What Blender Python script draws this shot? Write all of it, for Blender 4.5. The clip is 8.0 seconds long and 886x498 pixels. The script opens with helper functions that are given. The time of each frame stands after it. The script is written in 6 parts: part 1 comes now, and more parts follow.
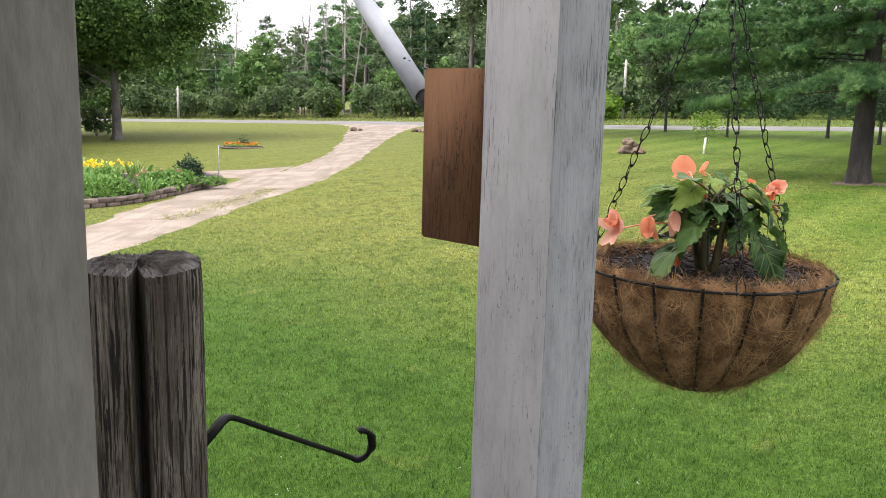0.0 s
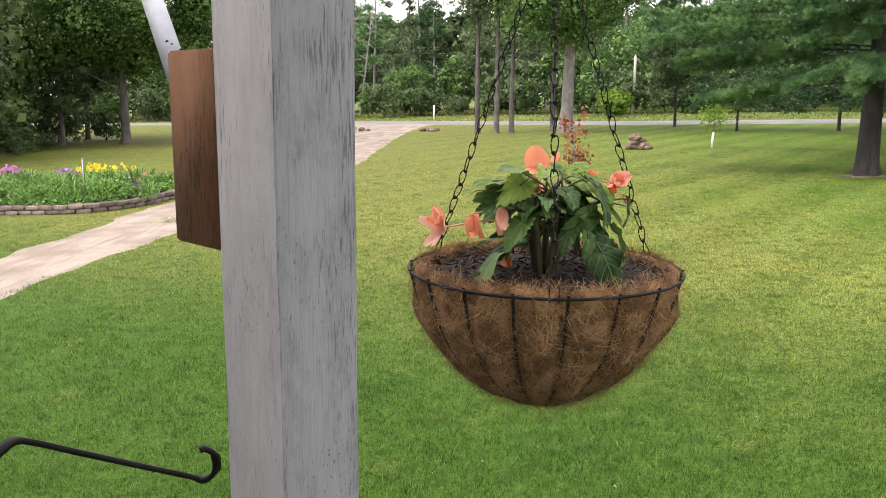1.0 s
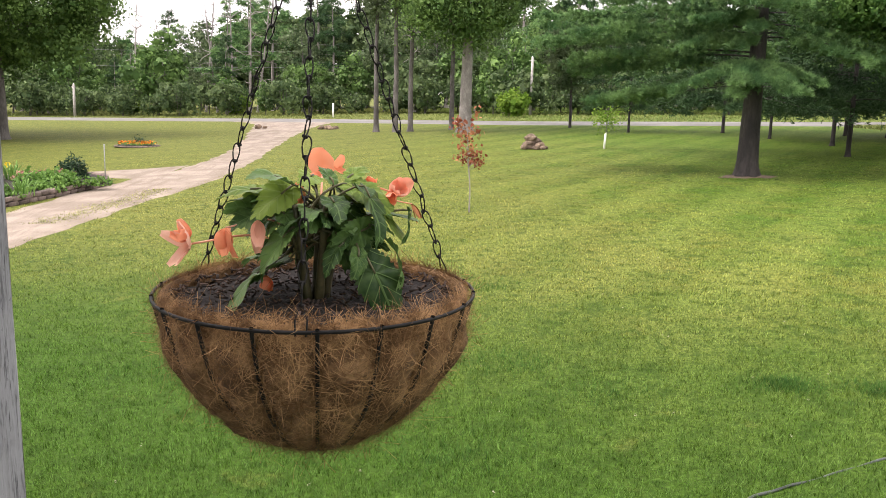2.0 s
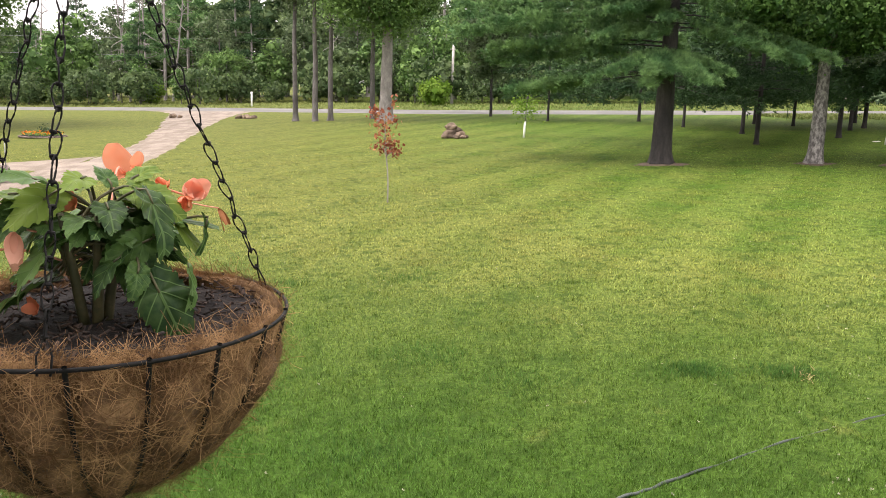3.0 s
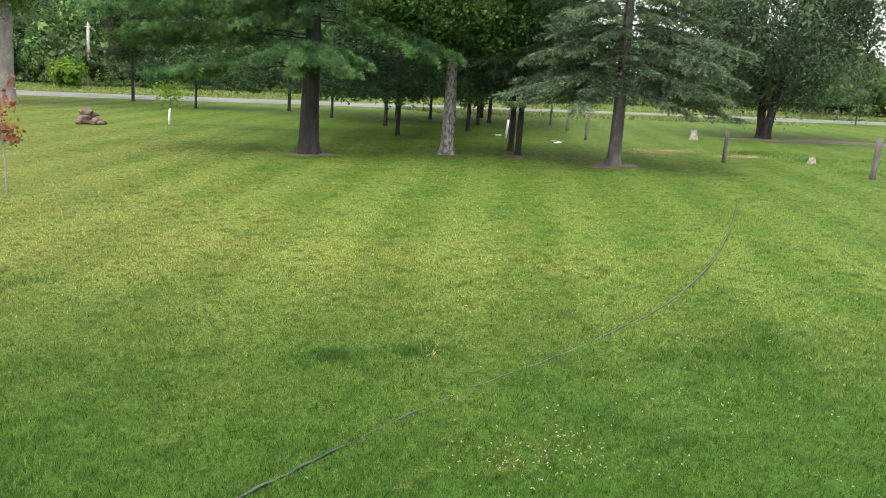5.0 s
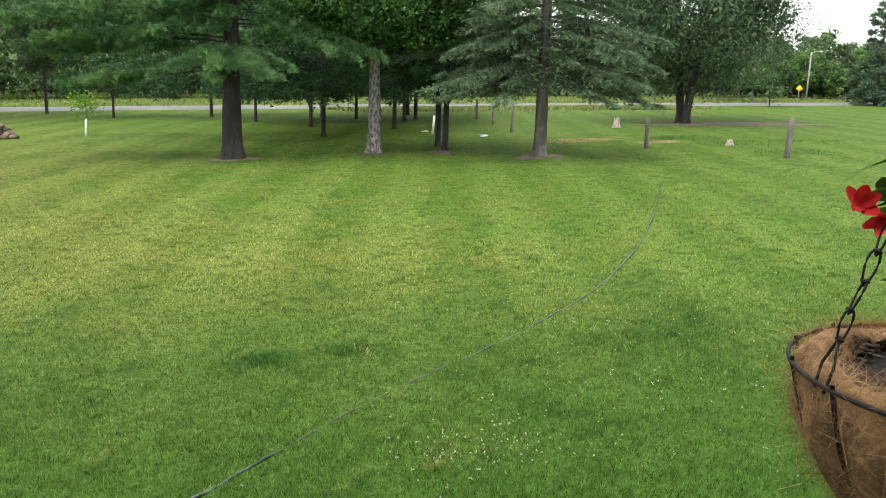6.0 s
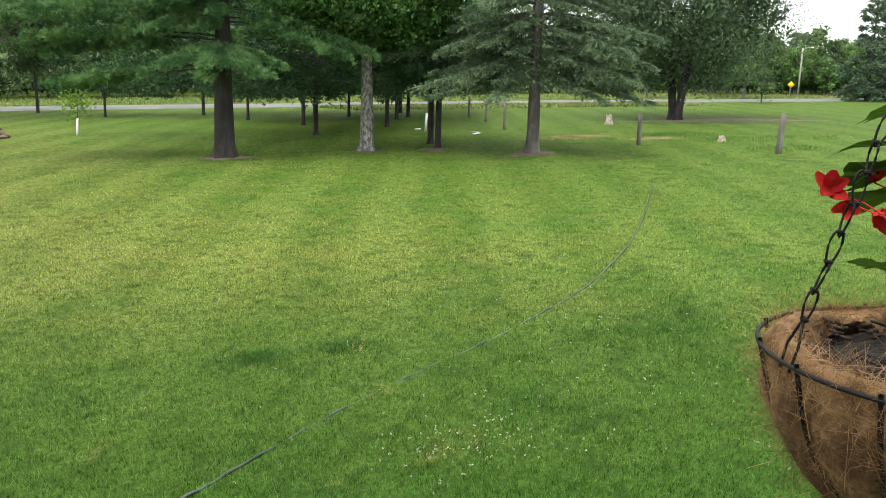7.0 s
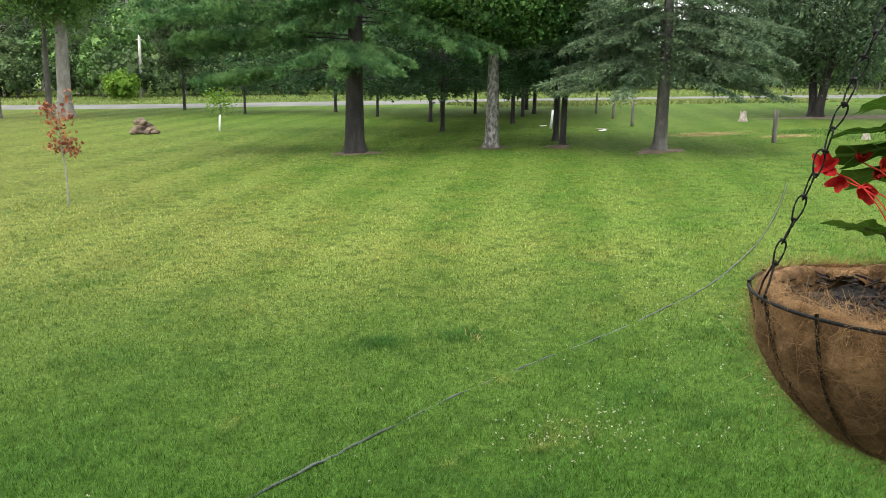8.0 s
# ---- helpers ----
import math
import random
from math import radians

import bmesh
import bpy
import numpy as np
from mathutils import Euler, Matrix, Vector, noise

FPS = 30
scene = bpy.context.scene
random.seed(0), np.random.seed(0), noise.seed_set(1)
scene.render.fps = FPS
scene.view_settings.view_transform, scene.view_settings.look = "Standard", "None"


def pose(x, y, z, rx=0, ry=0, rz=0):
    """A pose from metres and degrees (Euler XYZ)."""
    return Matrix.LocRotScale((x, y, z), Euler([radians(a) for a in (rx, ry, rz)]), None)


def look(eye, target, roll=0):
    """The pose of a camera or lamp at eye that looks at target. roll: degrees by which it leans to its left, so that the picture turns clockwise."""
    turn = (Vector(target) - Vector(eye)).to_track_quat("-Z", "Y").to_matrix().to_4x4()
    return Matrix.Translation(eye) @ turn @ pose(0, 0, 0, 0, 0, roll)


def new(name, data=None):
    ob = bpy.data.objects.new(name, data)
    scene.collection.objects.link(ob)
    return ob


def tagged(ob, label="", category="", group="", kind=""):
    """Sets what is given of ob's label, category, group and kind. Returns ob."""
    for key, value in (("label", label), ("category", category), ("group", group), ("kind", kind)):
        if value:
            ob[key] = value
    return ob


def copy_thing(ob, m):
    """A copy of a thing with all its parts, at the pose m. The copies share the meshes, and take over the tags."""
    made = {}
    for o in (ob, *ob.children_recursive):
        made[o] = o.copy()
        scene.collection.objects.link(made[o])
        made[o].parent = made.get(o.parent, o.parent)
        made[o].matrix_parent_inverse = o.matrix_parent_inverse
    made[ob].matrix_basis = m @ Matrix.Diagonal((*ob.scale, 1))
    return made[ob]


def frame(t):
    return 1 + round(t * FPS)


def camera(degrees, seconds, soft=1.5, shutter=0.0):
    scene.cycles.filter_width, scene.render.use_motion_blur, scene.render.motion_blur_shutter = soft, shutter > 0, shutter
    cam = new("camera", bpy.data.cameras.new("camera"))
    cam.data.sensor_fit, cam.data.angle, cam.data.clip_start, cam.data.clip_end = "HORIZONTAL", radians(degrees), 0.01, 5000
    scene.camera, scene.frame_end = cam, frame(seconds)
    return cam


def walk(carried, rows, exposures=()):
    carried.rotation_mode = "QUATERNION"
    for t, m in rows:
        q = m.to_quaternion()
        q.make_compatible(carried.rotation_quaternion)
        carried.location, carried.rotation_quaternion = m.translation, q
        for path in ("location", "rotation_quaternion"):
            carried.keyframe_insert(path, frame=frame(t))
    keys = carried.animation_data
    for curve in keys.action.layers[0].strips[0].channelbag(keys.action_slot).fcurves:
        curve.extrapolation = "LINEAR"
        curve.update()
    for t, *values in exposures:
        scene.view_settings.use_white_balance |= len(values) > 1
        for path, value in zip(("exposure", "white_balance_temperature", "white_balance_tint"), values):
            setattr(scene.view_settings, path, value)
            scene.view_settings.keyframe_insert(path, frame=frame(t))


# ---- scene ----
cam = camera(55.9, 8.0, soft=0.45)
PATH = [
    (0, (-0.022, -0.172, 2.418), (-0.088, 1.794, 2.059), 1.5),
    (0.5, (0.147, -0.139, 2.418), (0.036, 1.827, 2.066), 0.9),
    (1, (0.246, -0.049, 2.407), (0.146, 1.916, 2.045), 0.5),
    (1.5, (0.3, 0.046, 2.413), (0.423, 2.009, 2.052), 1.1),
    (1.7, (0.347, 0.0695, 2.408), (0.479, 2.0325, 2.05), 1.4),
    (2.8, (0.511, 0.21, 2.402), (0.69, 2.165, 2.02), 0.9),
    (3, (0.535, 0.22, 2.406), (0.846, 2.158, 2.024), 1.5),
    (3.5, (0.605, 0.214, 2.417), (1.192, 2.087, 2.033), 3.0),
    (4, (0.666, 0.225, 2.401), (1.456, 2.024, 2.027), 3.9),
    (4.5, (0.663, 0.154, 2.435), (1.611, 1.875, 2.061), 4.2),
    (5, (0.688, 0.114, 2.452), (1.748, 1.769, 2.081), 3.9),
    (5.2, (0.703, 0.116, 2.445), (1.822, 1.732, 2.076), 3.7),
    (6.3, (0.752, 0.081, 2.43), (1.949, 1.639, 2.06), 1.5),
    (6.5, (0.76, 0.083, 2.427), (1.963, 1.637, 2.054), 1.6),
    (7, (0.743, 0.072, 2.427), (1.943, 1.628, 2.053), 1.3),
    (7.5, (0.728, 0.018, 2.423), (1.728, 1.708, 2.044), 0.5),
    (8, (0.672, -0.11, 2.43), (1.624, 1.606, 2.043), 1.0),
]
walk(cam, [(t, look(*row)) for t, *row in PATH], exposures=((0.0, 1.12, 6500, 18), (1.0, 1.08, 6700, 20), (2.8, 1.06, 6900, 21), (3.5, 1.02, 6650, 15), (5.0, 0.93, 6500, 10), (6.5, 0.84, 6500, 6), (8.0, 0.93, 6500, 6)))

# ---- world, sun and exposure ----
world = bpy.data.worlds.new("overcast_sky")
scene.world = world
world.use_nodes = True
wn = world.node_tree
sky = wn.nodes.new("ShaderNodeTexSky")
sky.sky_type = "NISHITA"
sky.sun_disc = False
SUN_ELEVATION, SUN_TURN = radians(58), radians(250)
sky.sun_elevation, sky.sun_rotation = SUN_ELEVATION, SUN_TURN
sky.air_density, sky.dust_density, sky.ozone_density = 1.0, 6.0, 0.5
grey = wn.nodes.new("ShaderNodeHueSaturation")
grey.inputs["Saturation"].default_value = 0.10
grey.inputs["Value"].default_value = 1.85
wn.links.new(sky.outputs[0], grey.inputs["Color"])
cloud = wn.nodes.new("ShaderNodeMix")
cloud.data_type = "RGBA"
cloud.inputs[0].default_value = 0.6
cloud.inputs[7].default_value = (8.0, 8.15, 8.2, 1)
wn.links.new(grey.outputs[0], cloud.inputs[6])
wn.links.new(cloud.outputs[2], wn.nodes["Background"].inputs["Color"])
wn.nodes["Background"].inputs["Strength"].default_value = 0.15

sun_data = bpy.data.lights.new("sun", "SUN")
sun_data.energy, sun_data.angle, sun_data.color = 0.95, radians(35), (1.0, 0.97, 0.92)
sun = new("sun", sun_data)
sun.matrix_basis = look((0, 0, 30), (-math.sin(SUN_TURN) * math.cos(SUN_ELEVATION),
                                     -math.cos(SUN_TURN) * math.cos(SUN_ELEVATION), 30 - math.sin(SUN_ELEVATION)))

# ---- mesh helpers ----
SLOPE_X, SLOPE_Y = 0.0341, 0.0077
rng = np.random.default_rng(7)


def ground_z(x, y):
    """Height of the lawn: a plane that rises gently towards +x and flattens far away."""
    fx = 120 * np.tanh(np.asarray(x, float) / 120)
    fy = 200 * np.tanh(np.asarray(y, float) / 200)
    return SLOPE_X * fx + SLOPE_Y * fy


class Geo:
    """Collects vertices and faces of one mesh."""

    def __init__(self):
        self.v, self.f, self.n = [], [], 0

    def add(self, verts, faces):
        verts = np.asarray(verts, float).reshape(-1, 3)
        if len(verts) == 0:
            return self
        self.v.append(verts)
        self.f.append(np.asarray(faces, int) + self.n)
        self.n += len(verts)
        return self

    def mesh(self, name, material=None, smooth=False):
        me = bpy.data.meshes.new(name)
        verts = np.concatenate(self.v)
        loops = np.concatenate([f.ravel() for f in self.f])
        sizes = np.concatenate([np.full(len(f), f.shape[1]) for f in self.f])
        starts = np.concatenate([[0], np.cumsum(sizes)[:-1]])
        me.vertices.add(len(verts))
        me.vertices.foreach_set("co", verts.astype(np.float32).ravel())
        me.loops.add(len(loops))
        me.loops.foreach_set("vertex_index", loops.astype(np.int32))
        me.polygons.add(len(sizes))
        me.polygons.foreach_set("loop_start", starts.astype(np.int32))
        me.update(calc_edges=True)
        me.validate()
        if smooth:
            me.polygons.foreach_set("use_smooth", np.ones(len(sizes), bool))
        if material:
            me.materials.append(material)
        return me


def part(name, geo, material, parent, label="", smooth=False, kind=""):
    """Links a Geo, bmesh or mesh as one mesh object under parent (or at top level)."""
    if isinstance(geo, Geo):
        me = geo.mesh(name, material, smooth)
    elif isinstance(geo, bmesh.types.BMesh):
        me = bpy.data.meshes.new(name)
        geo.to_mesh(me)
        geo.free()
        me.materials.append(material)
        if smooth:
            me.polygons.foreach_set("use_smooth", np.ones(len(me.polygons), bool))
    else:
        me = geo
    ob = new(name, me)
    ob.parent = parent
    if label or kind:
        tagged(ob, label, kind=kind)
    return ob


def thing(name, label, category, m=None, group="", kind=""):
    ob = new(name)
    if m is not None:
        ob.matrix_basis = m
    return tagged(ob, label, category, group, kind)


def unit(a):
    a = np.asarray(a, float)
    return a / np.maximum(np.linalg.norm(a, axis=-1, keepdims=True), 1e-9)


def tube(geo, path, radii, sides=6, cap=True):
    """A tube along a path (n, 3) with a radius at each point."""
    path = np.asarray(path, float)
    n = len(path)
    radii = np.broadcast_to(np.asarray(radii, float), (n,))
    tang = unit(np.gradient(path, axis=0))
    ref = np.array([0, 0, 1.0]) if abs(tang[0][2]) < 0.9 else np.array([1.0, 0, 0])
    a = unit(np.cross(tang, ref))
    b = np.cross(tang, a)
    ang = np.arange(sides) / sides * 2 * np.pi
    ring = a[:, None] * np.cos(ang)[None, :, None] + b[:, None] * np.sin(ang)[None, :, None]
    verts = (path[:, None] + ring * radii[:, None, None]).reshape(-1, 3)
    i, j = np.meshgrid(np.arange(n - 1), np.arange(sides), indexing="ij")
    k = (j + 1) % sides
    quads = np.stack([i * sides + j, i * sides + k, (i + 1) * sides + k, (i + 1) * sides + j], -1).reshape(-1, 4)
    geo.add(verts, quads)
    if cap:
        geo.f.append(np.array([np.arange(sides)[::-1]]) + geo.n - n * sides)
        geo.f.append(np.array([np.arange(sides)]) + geo.n - sides)
    return geo


def box(geo, size, centre=(0, 0, 0), m=None, bevel=0.0):
    """A box with chamfered edges (bevel in metres), moved by the matrix m."""
    bm = bmesh.new()
    bmesh.ops.create_cube(bm, size=1, matrix=Matrix.Translation(centre) @ Matrix.Diagonal((*size, 1)))
    if bevel:
        bmesh.ops.bevel(bm, geom=list(bm.edges), offset=bevel, segments=2, affect="EDGES")
    if m is not None:
        bm.transform(m)
    take(geo, bm)
    return geo


def take(geo, bm):
    bm.verts.index_update()
    verts = np.array([v.co[:] for v in bm.verts])
    base = geo.n
    geo.v.append(verts)
    geo.n += len(verts)
    for f in bm.faces:
        geo.f.append(np.array([[v.index for v in f.verts]]) + base)
    bm.free()


def lathe(geo, profile, sides=32, m=None):
    """Turns a list of (radius, height) round z."""
    prof = np.asarray(profile, float)
    ang = np.arange(sides) / sides * 2 * np.pi
    v = np.stack([prof[:, None, 0] * np.cos(ang), prof[:, None, 0] * np.sin(ang),
                  np.repeat(prof[:, None, 1], sides, 1)], -1).reshape(-1, 3)
    n = len(prof)
    i, j = np.meshgrid(np.arange(n - 1), np.arange(sides), indexing="ij")
    k = (j + 1) % sides
    q = np.stack([i * sides + j, i * sides + k, (i + 1) * sides + k, (i + 1) * sides + j], -1).reshape(-1, 4)
    if m is not None:
        v = v @ np.array(m.to_3x3()).T + np.array(m.translation)
    return geo.add(v, q)


def smooth_path(points, n):
    """A Catmull-Rom line through the points, n samples."""
    p = np.asarray(points, float)
    p = np.concatenate([[2 * p[0] - p[1]], p, [2 * p[-1] - p[-2]]])
    t = np.linspace(0, len(p) - 3 - 1e-6, n)
    i = t.astype(int)
    u = (t - i)[:, None]
    a, b, c, d = p[i], p[i + 1], p[i + 2], p[i + 3]
    return 0.5 * (2 * b + (c - a) * u + (2 * a - 5 * b + 4 * c - d) * u ** 2 + (3 * b - a - 3 * c + d) * u ** 3)


# ---- materials ----
def shader(name):
    m = bpy.data.materials.new(name)
    m.use_nodes = True
    return m, m.node_tree, m.node_tree.nodes["Principled BSDF"]


def node(nt, kind, **values):
    n = nt.nodes.new(kind)
    for key, value in values.items():
        n.inputs[key].default_value = value
    return n


def mix(nt, fac, a, b, blend="MIX"):
    n = nt.nodes.new("ShaderNodeMix")
    n.data_type, n.blend_type = "RGBA", blend
    for socket, value in ((n.inputs[0], fac), (n.inputs[6], a), (n.inputs[7], b)):
        if isinstance(value, bpy.types.NodeSocket):
            nt.links.new(value, socket)
        else:
            socket.default_value = value if isinstance(value, (int, float)) else (*value, 1)
    return n.outputs[2]


def ramp(nt, value, low, high, lo=0.0, hi=1.0):
    n = nt.nodes.new("ShaderNodeMapRange")
    n.interpolation_type = "SMOOTHSTEP"
    nt.links.new(value, n.inputs[0])
    for i, x in enumerate((low, high, lo, hi)):
        n.inputs[i + 1].default_value = x
    return n.outputs[0]


def place(nt, world_space=False, stretch=(1, 1, 1)):
    """Coordinates: the object's own, or the world's, stretched."""
    if world_space:
        out = nt.nodes.new("ShaderNodeNewGeometry").outputs["Position"]
    else:
        out = nt.nodes.new("ShaderNodeTexCoord").outputs["Object"]
    mp = nt.nodes.new("ShaderNodeMapping")
    mp.inputs["Scale"].default_value = stretch
    nt.links.new(out, mp.inputs[0])
    return mp.outputs[0]


def noise_of(nt, where, scale, detail=4.0, rough=0.55, distortion=0.0):
    n = node(nt, "ShaderNodeTexNoise", Scale=scale, Detail=detail, Roughness=rough, Distortion=distortion)
    nt.links.new(where, n.inputs["Vector"])
    return n.outputs[0]


def bump(nt, bsdf, height, strength, distance):
    n = node(nt, "ShaderNodeBump", Strength=strength, Distance=distance)
    nt.links.new(height, n.inputs["Height"])
    nt.links.new(n.outputs[0], bsdf.inputs["Normal"])


def surface(name, dark, light, scale=4.0, fine=60.0, rough=0.8, relief=0.3, depth=0.01, stretch=(1, 1, 1),
            world_space=False, metal=0.0, spread=0.15, grime=0.5):
    """A plain rough surface: two tones in patches, fine grain, relief, a little change from piece to piece."""
    m, nt, bsdf = shader(name)
    where = place(nt, world_space, stretch)
    big, small = noise_of(nt, where, scale), noise_of(nt, where, fine, 6)
    col = mix(nt, ramp(nt, big, 0.35, 0.68), dark, light)
    col = mix(nt, ramp(nt, small, 0.3, 0.75, 0.0, grime), col, tuple(c * 0.55 for c in dark))
    info = nt.nodes.new("ShaderNodeObjectInfo")
    hsv = nt.nodes.new("ShaderNodeHueSaturation")
    nt.links.new(ramp(nt, info.outputs["Random"], 0, 1, 1 - spread, 1 + spread), hsv.inputs["Value"])
    nt.links.new(col, hsv.inputs["Color"])
    nt.links.new(hsv.outputs[0], bsdf.inputs["Base Color"])
    bsdf.inputs["Roughness"].default_value = rough
    bsdf.inputs["Metallic"].default_value = metal
    bump(nt, bsdf, small, relief, depth)
    return m


def foliage(name, dark, light, glow=0.35, rough=0.55, scale=0.5, tuft=0.0):
    """Leaves: a tone for each leaf, broad patches, light through the blade."""
    m, nt, bsdf = shader(name)
    geo = nt.nodes.new("ShaderNodeNewGeometry")
    big = noise_of(nt, place(nt), scale, 3)
    blend = nt.nodes.new("ShaderNodeMath")
    blend.operation = "ADD"
    nt.links.new(ramp(nt, geo.outputs["Random Per Island"], 0, 1, -0.35, 0.35), blend.inputs[0])
    nt.links.new(ramp(nt, big, 0.3, 0.7), blend.inputs[1])
    col = mix(nt, ramp(nt, blend.outputs[0], 0, 1), dark, light)
    if tuft:
        col = mix(nt, ramp(nt, noise_of(nt, place(nt), tuft, 2), 0.36, 0.60, 0.60, 0.0), col, tuple(c * 0.45 for c in dark))
    nt.links.new(col, bsdf.inputs["Base Color"])
    bsdf.inputs["Roughness"].default_value = rough
    bsdf.inputs["Specular IOR Level"].default_value = 0.15
    thin = nt.nodes.new("ShaderNodeBsdfTranslucent")
    nt.links.new(col, thin.inputs["Color"])
    both = nt.nodes.new("ShaderNodeMixShader")
    both.inputs[0].default_value = glow
    nt.links.new(bsdf.outputs[0], both.inputs[1])
    nt.links.new(thin.outputs[0], both.inputs[2])
    nt.links.new(both.outputs[0], nt.nodes["Material Output"].inputs["Surface"])
    return m


MOW = radians(36)  # heading of the mown stripes, clockwise from +y


def lawn_colour(nt):
    """Mown lawn: pale and dark stripes, yellow and fresh green patches, darker green near the porch."""
    pos = place(nt, True)
    sep = nt.nodes.new("ShaderNodeSeparateXYZ")
    nt.links.new(pos, sep.inputs[0])

    def along(a, b, c=0.0):
        x = nt.nodes.new("ShaderNodeMath")
        x.operation = "MULTIPLY"
        nt.links.new(sep.outputs[0], x.inputs[0])
        x.inputs[1].default_value = a
        y = nt.nodes.new("ShaderNodeMath")
        y.operation = "MULTIPLY_ADD"
        nt.links.new(sep.outputs[1], y.inputs[0])
        y.inputs[1].default_value = b
        nt.links.new(x.outputs[0], y.inputs[2])
        z = nt.nodes.new("ShaderNodeMath")
        nt.links.new(y.outputs[0], z.inputs[0])
        z.inputs[1].default_value = c
        return z.outputs[0]

    big = noise_of(nt, pos, 0.22, 4)
    mid = noise_of(nt, pos, 1.3, 5, 0.6)
    fine = noise_of(nt, pos, 26.0, 5, 0.7)
    wob = nt.nodes.new("ShaderNodeMath")
    wob.operation = "MULTIPLY_ADD"
    nt.links.new(big, wob.inputs[0])
    wob.inputs[1].default_value = 0.8
    nt.links.new(along(math.cos(MOW), -math.sin(MOW)), wob.inputs[2])
    sine = nt.nodes.new("ShaderNodeMath")
    sine.operation = "SINE"
    scaled = nt.nodes.new("ShaderNodeMath")
    scaled.operation = "MULTIPLY"
    nt.links.new(wob.outputs[0], scaled.inputs[0])
    scaled.inputs[1].default_value = 2 * math.pi / 1.9
    nt.links.new(scaled.outputs[0], sine.inputs[0])
    col = mix(nt, ramp(nt, mid, 0.3, 0.72), LAWN_GREEN, LAWN_YELLOW)
    col = mix(nt, ramp(nt, sine.outputs[0], -0.6, 0.6, 0.05, 0.45), col, LAWN_PALE)
    band = nt.nodes.new("ShaderNodeHueSaturation")
    nt.links.new(ramp(nt, sine.outputs[0], -0.7, 0.7, 0.93, 1.07), band.inputs["Value"])
    nt.links.new(col, band.inputs["Color"])
    col = band.outputs[0]
    dry = nt.nodes.new("ShaderNodeMath")
    dry.operation = "MULTIPLY_ADD"
    nt.links.new(big, dry.inputs[0])
    dry.inputs[1].default_value = 8.0
    nt.links.new(along(1.0, 0.0), dry.inputs[2])
    col = mix(nt, ramp(nt, dry.outputs[0], 2.0, 14.0, 0.62, 0.0), col, LAWN_DRY)
    col = mix(nt, ramp(nt, dry.outputs[0], 9.0, 17.0, 0.0, 0.42), col, LAWN_FRESH)
    # darker green towards the porch, its edge broken by noise
    near = nt.nodes.new("ShaderNodeMath")
    near.operation = "MULTIPLY_ADD"
    nt.links.new(big, near.inputs[0])
    near.inputs[1].default_value = 5.0
    nt.links.new(along(0.50, 0.86), near.inputs[2])
    col = mix(nt, ramp(nt, near.outputs[0], 7.0, 14.5, 0.95, 0.0), col, LAWN_DEEP)
    mottle = noise_of(nt, pos, 2.1, 4, 0.65)
    col = mix(nt, ramp(nt, mottle, 0.54, 0.70, 0.0, 0.50), col, LAWN_DARK)
    col = mix(nt, ramp(nt, noise_of(nt, place(nt, True, (1.0, 1.0, 1.0)), 1.35, 5, 0.7), 0.58, 0.74, 0.0, 0.45), col, LAWN_DRY)
    clump = noise_of(nt, pos, 5.5, 3, 0.6)
    col = mix(nt, ramp(nt, clump, 0.50, 0.66, 0.0, 0.60), col, LAWN_DARK)
    return mix(nt, ramp(nt, fine, 0.44, 0.62, 0.0, 0.80), col, LAWN_DARK)


LAWN_GREEN, LAWN_YELLOW, LAWN_PALE = (0.104, 0.193, 0.0235), (0.230, 0.248, 0.0500), (0.252, 0.296, 0.070)
LAWN_FRESH = (0.072, 0.172, 0.019)
LAWN_DEEP, LAWN_DARK, LAWN_DRY = (0.049, 0.118, 0.0145), (0.026, 0.063, 0.008), (0.256, 0.229, 0.066)


def lawn(name, blades):
    m, nt, bsdf = shader(name)
    col = lawn_colour(nt)
    if blades:
        geo = nt.nodes.new("ShaderNodeNewGeometry")
        hsv = nt.nodes.new("ShaderNodeHueSaturation")
        nt.links.new(ramp(nt, geo.outputs["Random Per Island"], 0, 1, 0.36, 2.35), hsv.inputs["Value"])
        nt.links.new(ramp(nt, geo.outputs["Random Per Island"], 0, 1, 1.14, 0.86), hsv.inputs["Saturation"])
        nt.links.new(col, hsv.inputs["Color"])
        col = hsv.outputs[0]
    else:
        bump(nt, bsdf, noise_of(nt, place(nt, True), 30, 6), 0.6, 0.03)
        speck = noise_of(nt, place(nt, True), 42, 6, 0.75)
        col = mix(nt, ramp(nt, speck, 0.38, 0.62, 0.12, 0.68), col, (0.018, 0.032, 0.004))
    nt.links.new(col, bsdf.inputs["Base Color"])
    bsdf.inputs["Roughness"].default_value = 0.8
    bsdf.inputs["Specular IOR Level"].default_value = 0.07
    if blades:
        thin = nt.nodes.new("ShaderNodeBsdfTranslucent")
        nt.links.new(col, thin.inputs["Color"])
        both = nt.nodes.new("ShaderNodeMixShader")
        both.inputs[0].default_value = 0.5
        nt.links.new(bsdf.outputs[0], both.inputs[1])
        nt.links.new(thin.outputs[0], both.inputs[2])
        nt.links.new(both.outputs[0], nt.nodes["Material Output"].inputs["Surface"])
    return m


